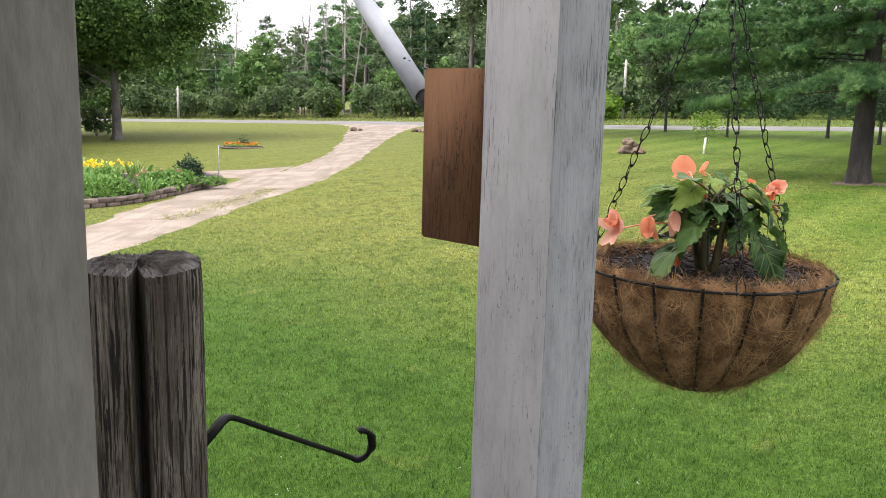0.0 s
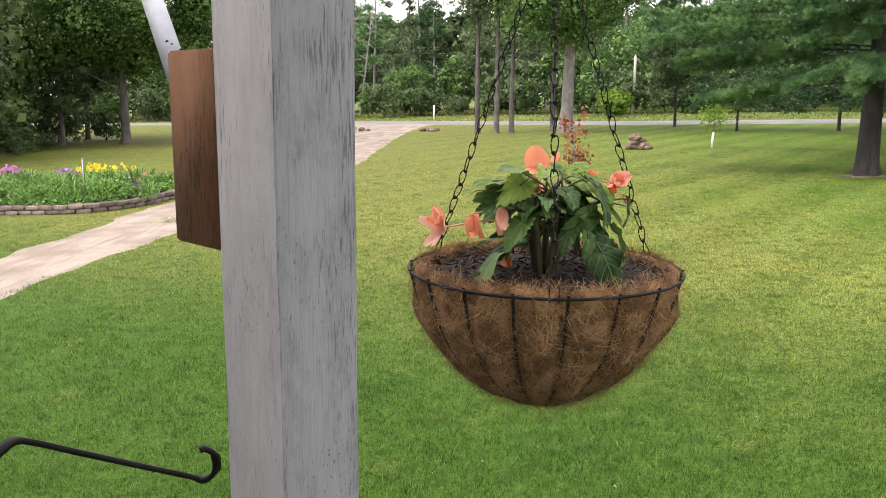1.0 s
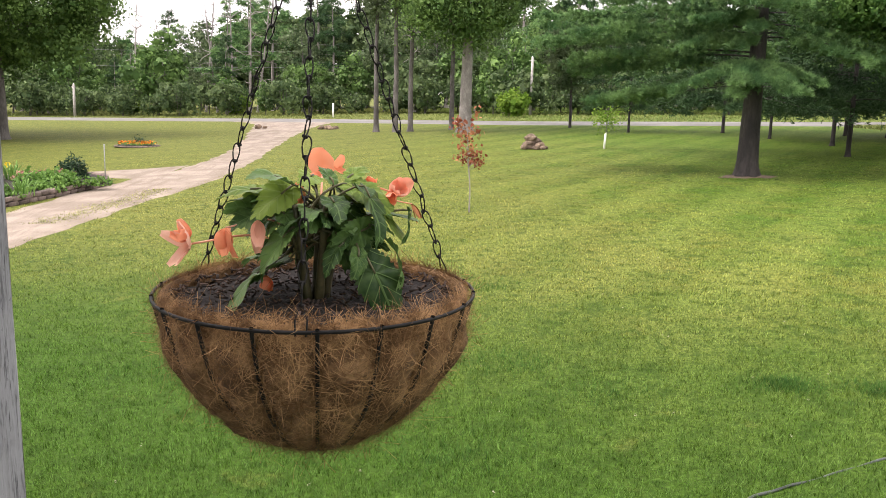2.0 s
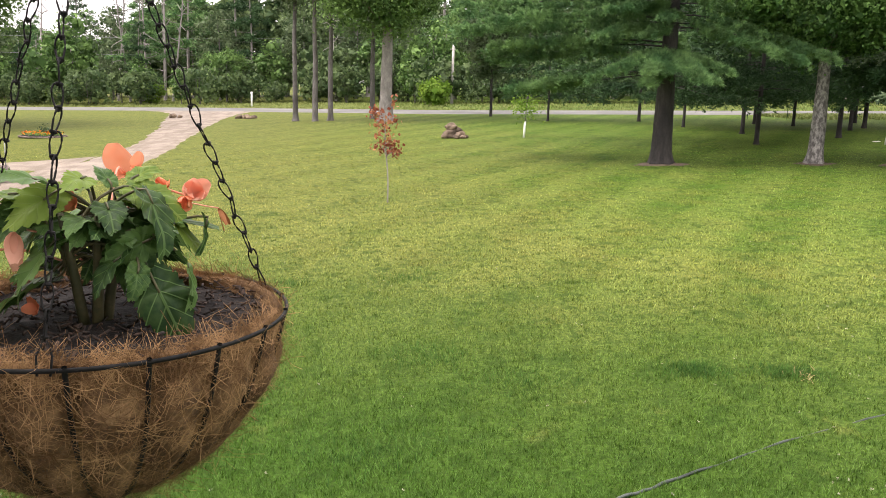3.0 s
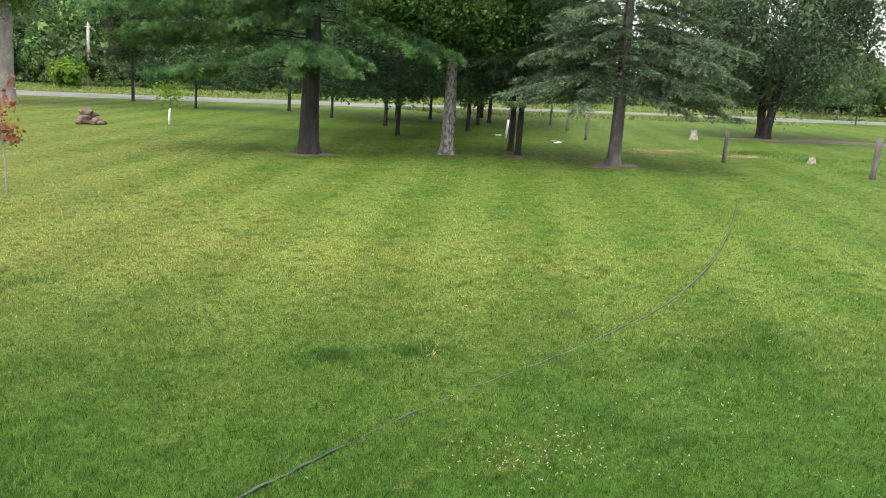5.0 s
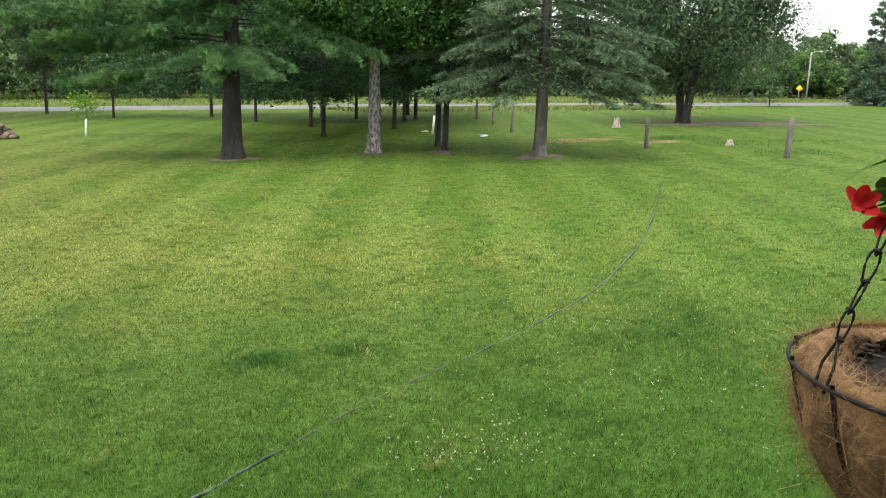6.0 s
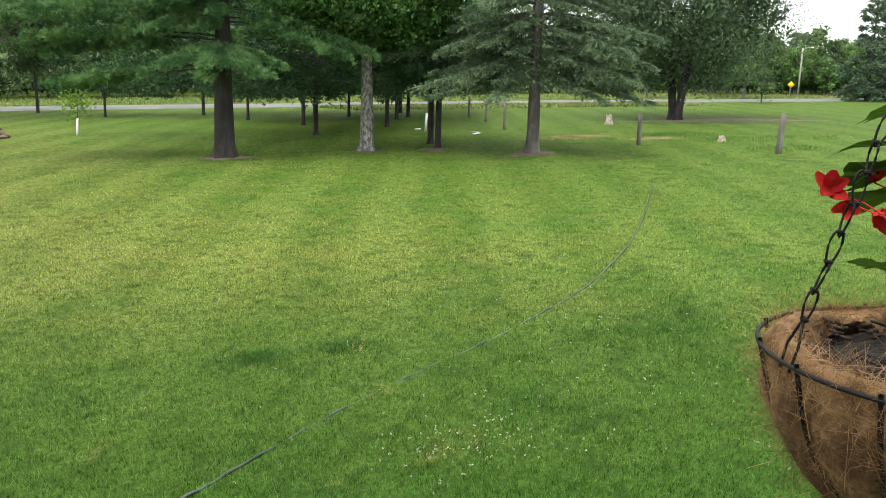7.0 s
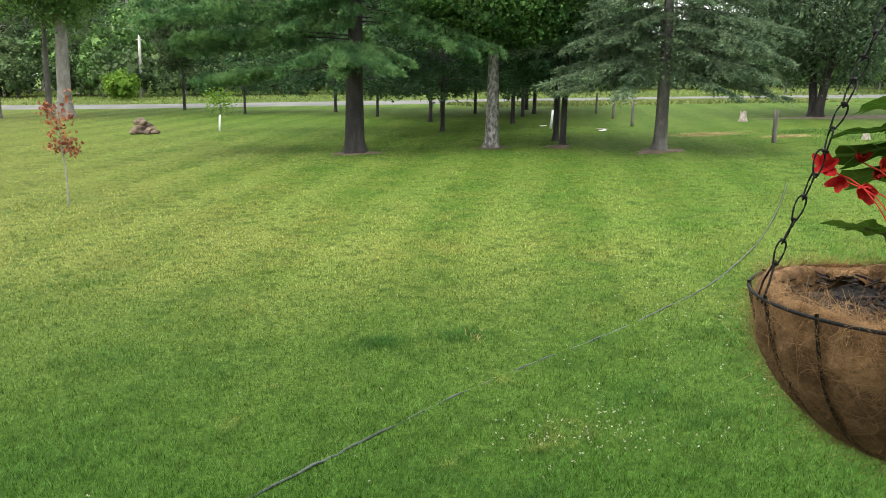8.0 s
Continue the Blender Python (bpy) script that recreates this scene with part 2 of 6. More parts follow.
def painted_wood(name, paint, wood, peel, run=0.028):
    """White paint on upright timber: grain ridges, cracks along the grain, flaked and dirty patches."""
    m, nt, bsdf = shader(name)
    where = place(nt, False, (1, 1, 0.06))
    grain = noise_of(nt, where, 420, 5, 0.65)
    crack = noise_of(nt, place(nt, False, (1, 1, run)), 560, 3, 0.6, 0.3)
    dirt = noise_of(nt, place(nt, False, (1, 1, 0.35)), 9, 6, 0.7)
    flake = nt.nodes.new("ShaderNodeMath")
    flake.operation = "MULTIPLY"
    nt.links.new(ramp(nt, dirt, 0.40, 0.62), flake.inputs[0])
    nt.links.new(ramp(nt, grain, 0.47, 0.60), flake.inputs[1])
    col = mix(nt, ramp(nt, dirt, 0.3, 0.7), paint, tuple(c * 0.78 for c in paint))
    col = mix(nt, ramp(nt, noise_of(nt, place(nt, False, (1, 1, 0.035)), 260, 5, 0.7, 0.2), 0.50, 0.66, 0.0, 0.20 + 0.14 * peel), col, tuple(c * 0.55 for c in paint))
    col = mix(nt, ramp(nt, noise_of(nt, place(nt, False, (1, 1, 0.45)), 21, 6, 0.75), 0.46, 0.68, 0.0, 0.22 + 0.40 * peel), col, tuple(c * 0.5 for c in paint))
    col = mix(nt, ramp(nt, flake.outputs[0], 0.3 - 0.25 * peel, 0.9 - 0.3 * peel, 0, 0.35 + 0.4 * peel), col, wood)
    shade = nt.nodes.new("ShaderNodeMath")
    shade.operation = "MULTIPLY"
    nt.links.new(ramp(nt, crack, 0.590 - 0.03 * peel, 0.665 - 0.03 * peel, 0.0, 0.85), shade.inputs[0])
    cluster = noise_of(nt, place(nt, False, (1, 1, 0.4)), 17, 5, 0.7)
    nt.links.new(ramp(nt, cluster, 0.52, 0.66, 0.03 + 0.12 * peel, 0.8 + 0.2 * peel), shade.inputs[1])
    pit = nt.nodes.new("ShaderNodeMath")
    pit.operation = "MULTIPLY"
    nt.links.new(ramp(nt, noise_of(nt, place(nt, False, (1, 1, 0.45)), 330, 2, 0.5), 0.64, 0.70, 0.0, 0.6), pit.inputs[0])
    nt.links.new(ramp(nt, noise_of(nt, place(nt, False, (1, 1, 0.5)), 11, 4, 0.65), 0.46, 0.62, 0.12, 1.0), pit.inputs[1])
    most = nt.nodes.new("ShaderNodeMath")
    most.operation = "MAXIMUM"
    nt.links.new(shade.outputs[0], most.inputs[0])
    nt.links.new(pit.outputs[0], most.inputs[1])
    line = most.outputs[0]
    col = mix(nt, line, col, tuple(c * 0.35 for c in wood))
    nt.links.new(col, bsdf.inputs["Base Color"])
    bsdf.inputs["Roughness"].default_value = 0.8
    bsdf.inputs["Specular IOR Level"].default_value = 0.2
    total = nt.nodes.new("ShaderNodeMath")
    total.operation = "MULTIPLY_ADD"
    nt.links.new(line, total.inputs[0])
    total.inputs[1].default_value = -1.6
    nt.links.new(grain, total.inputs[2])
    bump(nt, bsdf, total.outputs[0], 0.6, 0.0016)
    return m


GROUND = lawn("lawn_soil", False)
GRASS = lawn("grass_blades", True)
ROAD = surface("road_asphalt", (0.14, 0.138, 0.13), (0.21, 0.205, 0.195), 0.5, 30, 0.9, 0.3, 0.01, world_space=True)


def sandy(name):
    """Packed sand and gravel: tyre ruts along y, brown dirt, pale worn patches, grit."""
    m, nt, bsdf = shader(name)
    pos = place(nt, True)
    patch, grit = noise_of(nt, pos, 0.9, 5, 0.6), noise_of(nt, pos, 38, 5, 0.7)
    rut = noise_of(nt, place(nt, True, (1, 0.13, 1)), 2.6, 5, 0.65, 0.2)
    col = mix(nt, ramp(nt, patch, 0.35, 0.65), (0.172, 0.137, 0.104), (0.262, 0.218, 0.174))
    col = mix(nt, ramp(nt, rut, 0.46, 0.62, 0.0, 0.62), col, (0.128, 0.098, 0.070))
    col = mix(nt, ramp(nt, grit, 0.50, 0.70, 0.0, 0.6), col, (0.085, 0.066, 0.050))
    col = mix(nt, ramp(nt, grit, 0.46, 0.30, 0.0, 0.5), col, (0.325, 0.290, 0.245))
    nt.links.new(col, bsdf.inputs["Base Color"])
    bsdf.inputs["Roughness"].default_value = 0.95
    bump(nt, bsdf, grit, 0.5, 0.012)
    return m


SAND = sandy("driveway_sand")
MEADOW = foliage("meadow_grass", (0.125, 0.160, 0.046), (0.205, 0.240, 0.078), 0.3, 0.7, 0.2)
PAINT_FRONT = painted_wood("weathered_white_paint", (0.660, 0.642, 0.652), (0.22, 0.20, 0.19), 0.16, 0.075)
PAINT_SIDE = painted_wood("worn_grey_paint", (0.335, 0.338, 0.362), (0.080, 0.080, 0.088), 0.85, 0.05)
# grey-brown for the left post: porch shade put into its paint colour
PAINT_SHADY = surface("shade_dimmed_paint", (0.180, 0.165, 0.155), (0.225, 0.208, 0.196), 30, 150, 0.7, 0.8, 0.0026, (1, 1, 0.3), grime=0.45)
BARK_PINE = surface("pine_bark", (0.020, 0.018, 0.017), (0.060, 0.053, 0.048), 3, 18, 0.95, 0.9, 0.05, (1, 1, 0.35))
BARK_GREY = surface("grey_bark", (0.085, 0.078, 0.073), (0.18, 0.168, 0.158), 3, 20, 0.95, 0.8, 0.04, (1, 1, 0.4))
BARK_PALE = surface("pale_bark", (0.20, 0.185, 0.17), (0.36, 0.335, 0.31), 3, 20, 0.95, 0.6, 0.03, (1, 1, 0.5))
BARK_SPRUCE = surface("spruce_bark", (0.088, 0.080, 0.074), (0.195, 0.182, 0.170), 3, 20, 0.95, 0.8, 0.04, (1, 1, 0.4))
PINE = foliage("pine_needles", (0.062, 0.152, 0.056), (0.215, 0.365, 0.132), 0.15, scale=1.2, tuft=2.6)
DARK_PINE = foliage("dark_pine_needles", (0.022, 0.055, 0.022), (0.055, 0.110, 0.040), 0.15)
FAR_NEEDLES = foliage("far_spruce_needles", (0.050, 0.088, 0.052), (0.105, 0.150, 0.088), 0.15)
SPRUCE = foliage("spruce_needles", (0.074, 0.124, 0.068), (0.215, 0.292, 0.160), 0.15, scale=1.5, tuft=6.0)
OAK = foliage("oak_leaves", (0.070, 0.145, 0.040), (0.180, 0.300, 0.086), tuft=1.1)
MAPLE = foliage("maple_leaves", (0.042, 0.112, 0.026), (0.120, 0.225, 0.058), scale=1.0, tuft=3.0)
DULL = foliage("dull_green_leaves", (0.070, 0.115, 0.052), (0.170, 0.225, 0.115), tuft=1.1)
SHADE = foliage("shade_tree_leaves", (0.064, 0.116, 0.060), (0.180, 0.250, 0.138), scale=0.9, tuft=2.2)
BARK_MOTTLED = surface("mottled_bark", (0.075, 0.070, 0.065), (0.30, 0.285, 0.265), 14, 40, 0.95, 0.8, 0.03, (1, 1, 0.6))
LUSH_GRASS = foliage("lush_grass", (0.022, 0.072, 0.012), (0.066, 0.155, 0.028), 0.4, 0.7, 9.0)
BRIGHT = foliage("bright_green_leaves", (0.095, 0.185, 0.022), (0.20, 0.31, 0.045))
WOODS = foliage("woodland_leaves", (0.058, 0.104, 0.042), (0.140, 0.200, 0.078), scale=0.35, tuft=1.5)

# ---- ground, road and driveway ----
def road_y(x):
    """Near edge of the country road."""
    return np.interp(x, [-120, -60, -35, -10, 8, 24, 52, 62, 140], [112, 86, 75.5, 64.0, 52.6, 46.8, 37.0, 33.4, 6.0])


DRIVE_Y = [-6, 4, 9.6, 12.5, 15.1, 17.6, 20, 22.6, 26, 30, 35, 43, 49, 56, 60, 63, 66]
DRIVE_L = [-8.6, -7.7, -7.5, -7.4, -7.25, -7.45, -7.15, -6.8, -6.1, -5.8, -6.1, -6.9, -7.8, -8.6, -9.4, -10.6, -13]
DRIVE_R = [-6.6, -5.9, -5.65, -5.5, -5.1, -4.8, -4.5, -4.1, -4.0, -4.05, -4.2, -4.35, -4.3, -4.0, -3.2, -1.5, 1.0]
SPUR_X = [-16, -13, -10.5, -8.6, -7.0, -5.4]
SPUR_LO = [24.4, 24.2, 24.2, 24.0, 23.4, 22.4]
SPUR_HI = [25.4, 25.3, 25.5, 26.0, 26.9, 28.6]


def on_drive(x, y, grow=0.0):
    a = (x > np.interp(y, DRIVE_Y, DRIVE_L) - grow) & (x < np.interp(y, DRIVE_Y, DRIVE_R) + grow) & (y < 66)
    b = (y > np.interp(x, SPUR_X, SPUR_LO) - grow) & (y < np.interp(x, SPUR_X, SPUR_HI) + grow) & (x > -16) & (x < -5.4)
    return a | b


ticks = np.concatenate([[-900, -500, -300, -200, -140], np.arange(-100, 101, 2.5), [140, 200, 300, 500, 900]])
gx, gy = np.meshgrid(ticks, ticks + 40, indexing="ij")
gz = ground_z(gx, gy)
n = len(ticks)
i, j = np.meshgrid(np.arange(n - 1), np.arange(n - 1), indexing="ij")
quads = np.stack([i * n + j, (i + 1) * n + j, (i + 1) * n + j + 1, i * n + j + 1], -1).reshape(-1, 4)
ground = part("ground", Geo().add(np.stack([gx, gy, gz], -1), quads), GROUND, None, smooth=True)
tagged(ground, "green mown lawn with paler mowing stripes", "lawn", kind="structure")


def lawn_z(x, y):
    return ground_z(x, y)


def ribbon(left, right, lift, steps):
    """A crowned strip between two lines of plan points."""
    rows = []
    for k, s in enumerate(np.linspace(0, 1, steps)):
        p = left * (1 - s) + right * s
        z = lawn_z(p[:, 0], p[:, 1]) + lift * (1.0 if 0 < k < steps - 1 else -0.6)
        rows.append(np.column_stack([p, z]))
    v = np.stack(rows, 1)
    a, b = v.shape[:2]
    i, j = np.meshgrid(np.arange(a - 1), np.arange(b - 1), indexing="ij")
    q = np.stack([i * b + j, i * b + j + 1, (i + 1) * b + j + 1, (i + 1) * b + j], -1).reshape(-1, 4)
    return Geo().add(v, q)


xs = np.arange(-118, 139, 2.0)
road_near = np.column_stack([xs, road_y(xs)])
road_far = road_near + np.array([2.7, 5.9])
road = part("road", ribbon(road_near, road_far, 0.05, 6), ROAD, None, smooth=True)
tagged(road, "pale grey asphalt country road", "road", kind="structure")

ys = np.arange(-6, 65.5, 0.5)
wob = 0.10 * np.sin(ys * 1.3) * np.sin(ys * 0.53 + 1) + 0.07 * np.sin(ys * 3.7) + rng.normal(0, 0.015, len(ys))
drive = ribbon(np.column_stack([np.interp(ys, DRIVE_Y, DRIVE_L) + wob, ys]),
               np.column_stack([np.interp(ys, DRIVE_Y, DRIVE_R) - 0.7 * wob, ys]), 0.010, 8)
driveway = part("driveway", drive, SAND, None, smooth=True)
tagged(driveway, "rutted pale sandy gravel driveway with a grassy middle", "driveway", kind="structure")
xs = np.arange(-16, -5.6, 0.4)
spur = ribbon(np.column_stack([xs, np.interp(xs, SPUR_X, SPUR_HI)]), np.column_stack([xs, np.interp(xs, SPUR_X, SPUR_LO)]), 0.010, 5)
spur_ob = part("driveway_spur", spur, SAND, None, smooth=True)
tagged(spur_ob, "narrow sandy track behind the flower bed", "driveway", kind="structure")

# ---- grass ----
GRASS_COUNT = 226000

def blades(x, y, height, width, lean, count, spread=0.0):
    """Single-triangle blades round each tuft."""
    x, y, height, width = (np.repeat(np.broadcast_to(a, x.shape), count) for a in (x, y, height, width))
    k = len(x)
    px, py = x + rng.normal(0, 1, k) * (width * 3 + spread), y + rng.normal(0, 1, k) * (width * 3 + spread)
    ang = rng.uniform(0, 2 * np.pi, k)
    h = height * rng.uniform(0.6, 1.3, k)
    tilt = h * lean * rng.uniform(0.3, 1.7, k)
    tip = np.column_stack([px - np.sin(ang) * tilt, py + np.cos(ang) * tilt, lawn_z(px, py) + h])
    base = lawn_z(px, py) - 0.01
    a = np.column_stack([px + np.cos(ang) * width, py + np.sin(ang) * width, base])
    b = np.column_stack([px - np.cos(ang) * width, py - np.sin(ang) * width, base])
    return np.stack([a, b, tip], 1).reshape(-1, 3), np.arange(3 * k).reshape(-1, 3)


def fan(count, r0, r1, a0, a1):
    r = np.exp(rng.uniform(np.log(r0), np.log(r1), count))
    a = np.radians(rng.uniform(a0, a1, count))
    return 0.4 + r * np.sin(a), -0.1 + r * np.cos(a), r


def bed_mask(x, y):
    return (x < -6.2) & (x > -22) & (y > 16.6 + np.clip((x + 8.6) * 1.9, 0, 9)) & (y < 23.5)


field = rng.random((128, 128))


def patchy(x, y, step):
    """Smooth random values over the plan, one to each step of ground."""
    u, v = np.mod(x / step, 127), np.mod(y / step, 127)
    i, j = u.astype(int), v.astype(int)
    u, v = u - i, v - j
    u, v = u * u * (3 - 2 * u), v * v * (3 - 2 * v)
    return (field[i, j] * (1 - u) + field[i + 1, j] * u) * (1 - v) + (field[i, j + 1] * (1 - u) + field[i + 1, j + 1] * u) * v


gx, gy, gr = fan(GRASS_COUNT, 2.6, 34, -36, 74)
ok = ~on_drive(gx, gy, 0.15 - 0.75 * patchy(gx, gy + 20, 0.5) + 0.2 * rng.random(len(gx))) & ~bed_mask(gx, gy) & (gy < road_y(gx) - 0.3)
ok &= rng.random(len(gx)) < np.clip((gr - 2.5) / 1.6, 0, 1)
gx, gy, gr = gx[ok], gy[ok], gr[ok]
tall = 0.65 + 0.5 * patchy(gx, gy, 0.16) + 0.35 * patchy(gx + 40, gy, 0.6)
grass_geo = Geo()
grass_geo.add(*blades(gx, gy, tall * np.interp(gr, [3, 6, 14, 26, 34], [0.034, 0.030, 0.025, 0.022, 0.010]), 0.0009 + np.minimum(gr, 13) * 0.00030 + np.maximum(gr - 13, 0) * 0.00014, 1.05, 3, 0.018))
# the grassy middle of the driveway
my = rng.uniform(15.6, 20.9, 1300)
mx = np.interp(my, [14, 16.2, 18.9, 22, 24], [-6.1, -5.80, -5.35, -5.0, -4.9]) + rng.normal(0, 0.20, len(my))
grass_geo.add(*blades(mx, my, np.full(len(mx), 0.032), np.full(len(mx), 0.008), 1.0, 3))
# grass close round the porch and behind it
fx, fy = rng.uniform(-11, 13, 62000), rng.uniform(-11, 11, 62000)
turn_ = np.degrees(np.arctan2(fx - 0.4, fy + 0.1))
far_ = np.hypot(fx - 0.4, fy + 0.1)
ok = ~((far_ > 2.5 + 1.6 * rng.random(len(fx))) & (turn_ > -36) & (turn_ < 74)) & ~on_drive(fx, fy)
fx, fy = fx[ok], fy[ok]
grass_geo.add(*blades(fx, fy, np.full(len(fx), 0.045), np.full(len(fx), 0.005), 1.6, 2))
lush_geo = Geo()
# lusher tufts
for cx, cy, cr, cn in ((3.63, 6.34, 0.27, 520), (4.34, 6.16, 0.24, 380), (1.63, 9.95, 0.35, 180), (0.3, 9.9, 0.3, 130),
                       (1.5, 7.1, 0.45, 260), (2.1, 6.3, 0.4, 200), (5.0, 3.7, 0.5, 400), (0.9, 5.2, 0.5, 260), (3.3, 3.4, 0.3, 200),
                       (6.95, 4.72, 0.9, 900), (4.77, 4.23, 0.5, 380), (7.6, 5.0, 0.7, 420), (2.9, 3.9, 0.4, 220), (-0.6, 6.4, 0.7, 420), (-1.6, 7.2, 0.6, 300)):
    tx, ty = cx + rng.normal(0, cr * 0.5, cn), cy + rng.normal(0, cr * 0.4, cn)
    keep = rng.random(cn) < 0.55
    lush_geo.add(*blades(tx[keep], ty[keep], np.full(keep.sum(), 0.050), np.full(keep.sum(), 0.0032), 1.1, 3, 0.02))
grass = part("grass", grass_geo, GRASS, None, "short green and yellowish lawn grass with lusher tufts", kind="stuff")
tagged(grass, category="grass")

tagged(part("lush_grass", lush_geo, LUSH_GRASS, None, "darker lush tufts in the short lawn", kind="stuff"), category="grass")

# tall weeds on the near side of the road, past the pines
vx = rng.uniform(26, 48, 5000)
vy = road_y(vx) - 0.6 - rng.beta(1, 2, len(vx)) * 5
weeds = Geo().add(*blades(vx, vy, np.full(len(vx), 0.17), np.full(len(vx), 0.045), 1.2, 3))
tagged(part("field_weeds", weeds, MEADOW, None, "tall yellow-green weeds at the edge of the field", kind="stuff"), category="grass")

# the rough verge beyond the road
vx = rng.uniform(-75, 110, 18000)
vy = road_y(vx) + 6.0 + rng.beta(1.1, 1.6, len(vx)) * 26
verge = Geo().add(*blades(vx, vy, np.full(len(vx), 0.15), np.full(len(vx), 0.034), 1.5, 3, 0.15))
meadow = part("verge_grass", verge, MEADOW, None, "tall yellowing grass beside the road", kind="stuff")
tagged(meadow, category="grass")

# ---- porch: the camera stands on it ----
ALONG, OUT = np.array([0.760, -0.650, 0.0]), np.array([0.650, 0.760, 0.0])  # along the porch's edge, and away from the house
TURN = -40.54


def porch(a, o, z):
    """A place given along the porch's edge and out from it, from the near corner of the post."""
    return np.array([0.0585, 0.683, 0.0]) + ALONG * a + OUT * o + [0, 0, z]


def porch_pose(a, o, z):
    return pose(*porch(a, o, z), 0, 0, TURN)


PORCH_Z = 0.82
LEFT_POST = (-0.0675, -0.514)
# floor, house wall and beam are out of view, added to close the porch
deck = Geo()
for k in range(16):
    box(deck, (6.0, 0.136, 0.03), (-0.4, -0.02 - k * 0.142, 0.015), porch_pose(0, 0, PORCH_Z - 0.03), 0.003)
tagged(part("porch_floor", deck, PAINT_SIDE, None), "grey painted timber porch floor", "floor", kind="structure")
wall = Geo()
for k in range(18):
    box(wall, (6.4, 0.03, 0.155), (-0.4, -2.30, 0.08 + k * 0.15), porch_pose(0, 0, 0.0), 0.006)
tagged(part("wall_house", wall, PAINT_FRONT, None), "white clapboard house wall behind the porch", "wall", kind="structure")
# added unseen ceiling: shades the left post, stops short to leave the baskets lit
roof = Geo()
box(roof, (6.4, 2.05, 0.12), (-0.4, -1.32, 0.06), porch_pose(0, 0, 3.0), 0.01)
tagged(part("ceiling", roof, PAINT_FRONT, None), "unseen white porch ceiling, ended short of the posts for light", "ceiling", kind="structure")
beam = Geo()
box(beam, (6.2, 0.09, 0.19), (-0.4, 0.045, -0.095), porch_pose(0, 0, 2.998), 0.004)
tagged(part("porch_beam", beam, PAINT_FRONT, None), "white painted timber porch beam", "beam", kind="structure")


def porch_post(a, o, length, worn=True, w=0.096):
    """A square painted timber post; white sides alternate with greyer, more peeled ones."""
    ob = thing("porch_post", "square white timber porch post with cracked peeling paint", "post", porch_pose(a, o, 0.0), "porch posts")
    b = 0.004
    low = float(lawn_z(*porch(a, o, 0)[:2])) - 0.05
    for k in range(4):
        g = Geo()
        zs = np.linspace(low, low + length, 40)
        edge = np.array([[-w / 2 + b * 0.3, -w / 2 + b * 0.3], [-w / 2 + b, -w / 2], [w / 2 - b, -w / 2], [w / 2 - b * 0.3, -w / 2 + b * 0.3]])
        rot = np.array([[math.cos(k * math.pi / 2), -math.sin(k * math.pi / 2)], [math.sin(k * math.pi / 2), math.cos(k * math.pi / 2)]])
        v = []
        for z in zs:
            dents = rng.normal(0, 0.00025, (4, 2))
            v.append(np.column_stack([(edge + dents) @ rot.T, np.full(4, z)]))
        v = np.concatenate(v)
        i, j = np.meshgrid(np.arange(len(zs) - 1), np.arange(3), indexing="ij")
        q = np.stack([i * 4 + j, i * 4 + j + 1, (i + 1) * 4 + j + 1, (i + 1) * 4 + j], -1).reshape(-1, 4)
        g.add(v, q)
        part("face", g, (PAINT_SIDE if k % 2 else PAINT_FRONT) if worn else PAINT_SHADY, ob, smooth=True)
    return ob


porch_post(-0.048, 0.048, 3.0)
# left post: all faces take the paint dimmed for porch shade
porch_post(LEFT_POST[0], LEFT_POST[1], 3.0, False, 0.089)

# brown block on the side of the post, with the flag pole in its bracket
BROWN = painted_wood("brown_stained_wood", (0.245, 0.122, 0.062), (0.070, 0.034, 0.018), 0.5, 0.12)
block = thing("wooden_block", "short brown stained timber block on the post", "block", porch_pose(-0.1440, 0.0253, 2.351))
part("board", box(Geo(), (0.095, 0.038, 0.197), (0, 0, 0), None, 0.0025), BROWN, block)
WHITE_METAL = surface("white_enamel", (0.38, 0.405, 0.445), (0.47, 0.495, 0.54), 20, 120, 0.65, 0.05, 0.001, grime=0.06)
BLACK_METAL = surface("black_iron", (0.006, 0.006, 0.006), (0.016, 0.015, 0.014), 30, 200, 0.6, 0.3, 0.0005)
BLACK_METAL.node_tree.nodes["Principled BSDF"].inputs["Specular IOR Level"].default_value = 0.2
RUST = surface("rusty_screw", (0.05, 0.03, 0.02), (0.12, 0.07, 0.04), 40, 200, 0.7, 0.3, 0.0005)
pole_way = np.array([-0.430, 0.694, 0.578])
pole_foot = np.array([-0.092, 0.866, 2.427]) - pole_way * 0.035
flag = thing("flag_pole", "white metal flag pole slanting up from its bracket", "pole", pose(*pole_foot))
rise = np.linspace(0, 1.5, 12)[:, None] * pole_way
part("tube", tube(Geo(), rise + pole_way * 0.02, 0.0126, 20), WHITE_METAL, flag, smooth=True)
part("socket", tube(Geo(), np.linspace(-0.05, 0.024, 4)[:, None] * pole_way, 0.0100, 20), BLACK_METAL, flag, "dark end of the pole", smooth=True)
bracket = Geo()
q = Matrix((tuple(ALONG), tuple(OUT), (0, 0, 1))).transposed().to_4x4()
box(bracket, (0.05, 0.006, 0.12), (0, 0, 0), Matrix.Translation(Vector(porch(-0.135, 0.054, 2.37)) - Vector(pole_foot)) @ q, 0.002)
tube(bracket, np.array([porch(-0.135, 0.057, 2.36) - pole_foot, pole_way * -0.04]), 0.012, 10)
part("bracket", bracket, BLACK_METAL, flag)
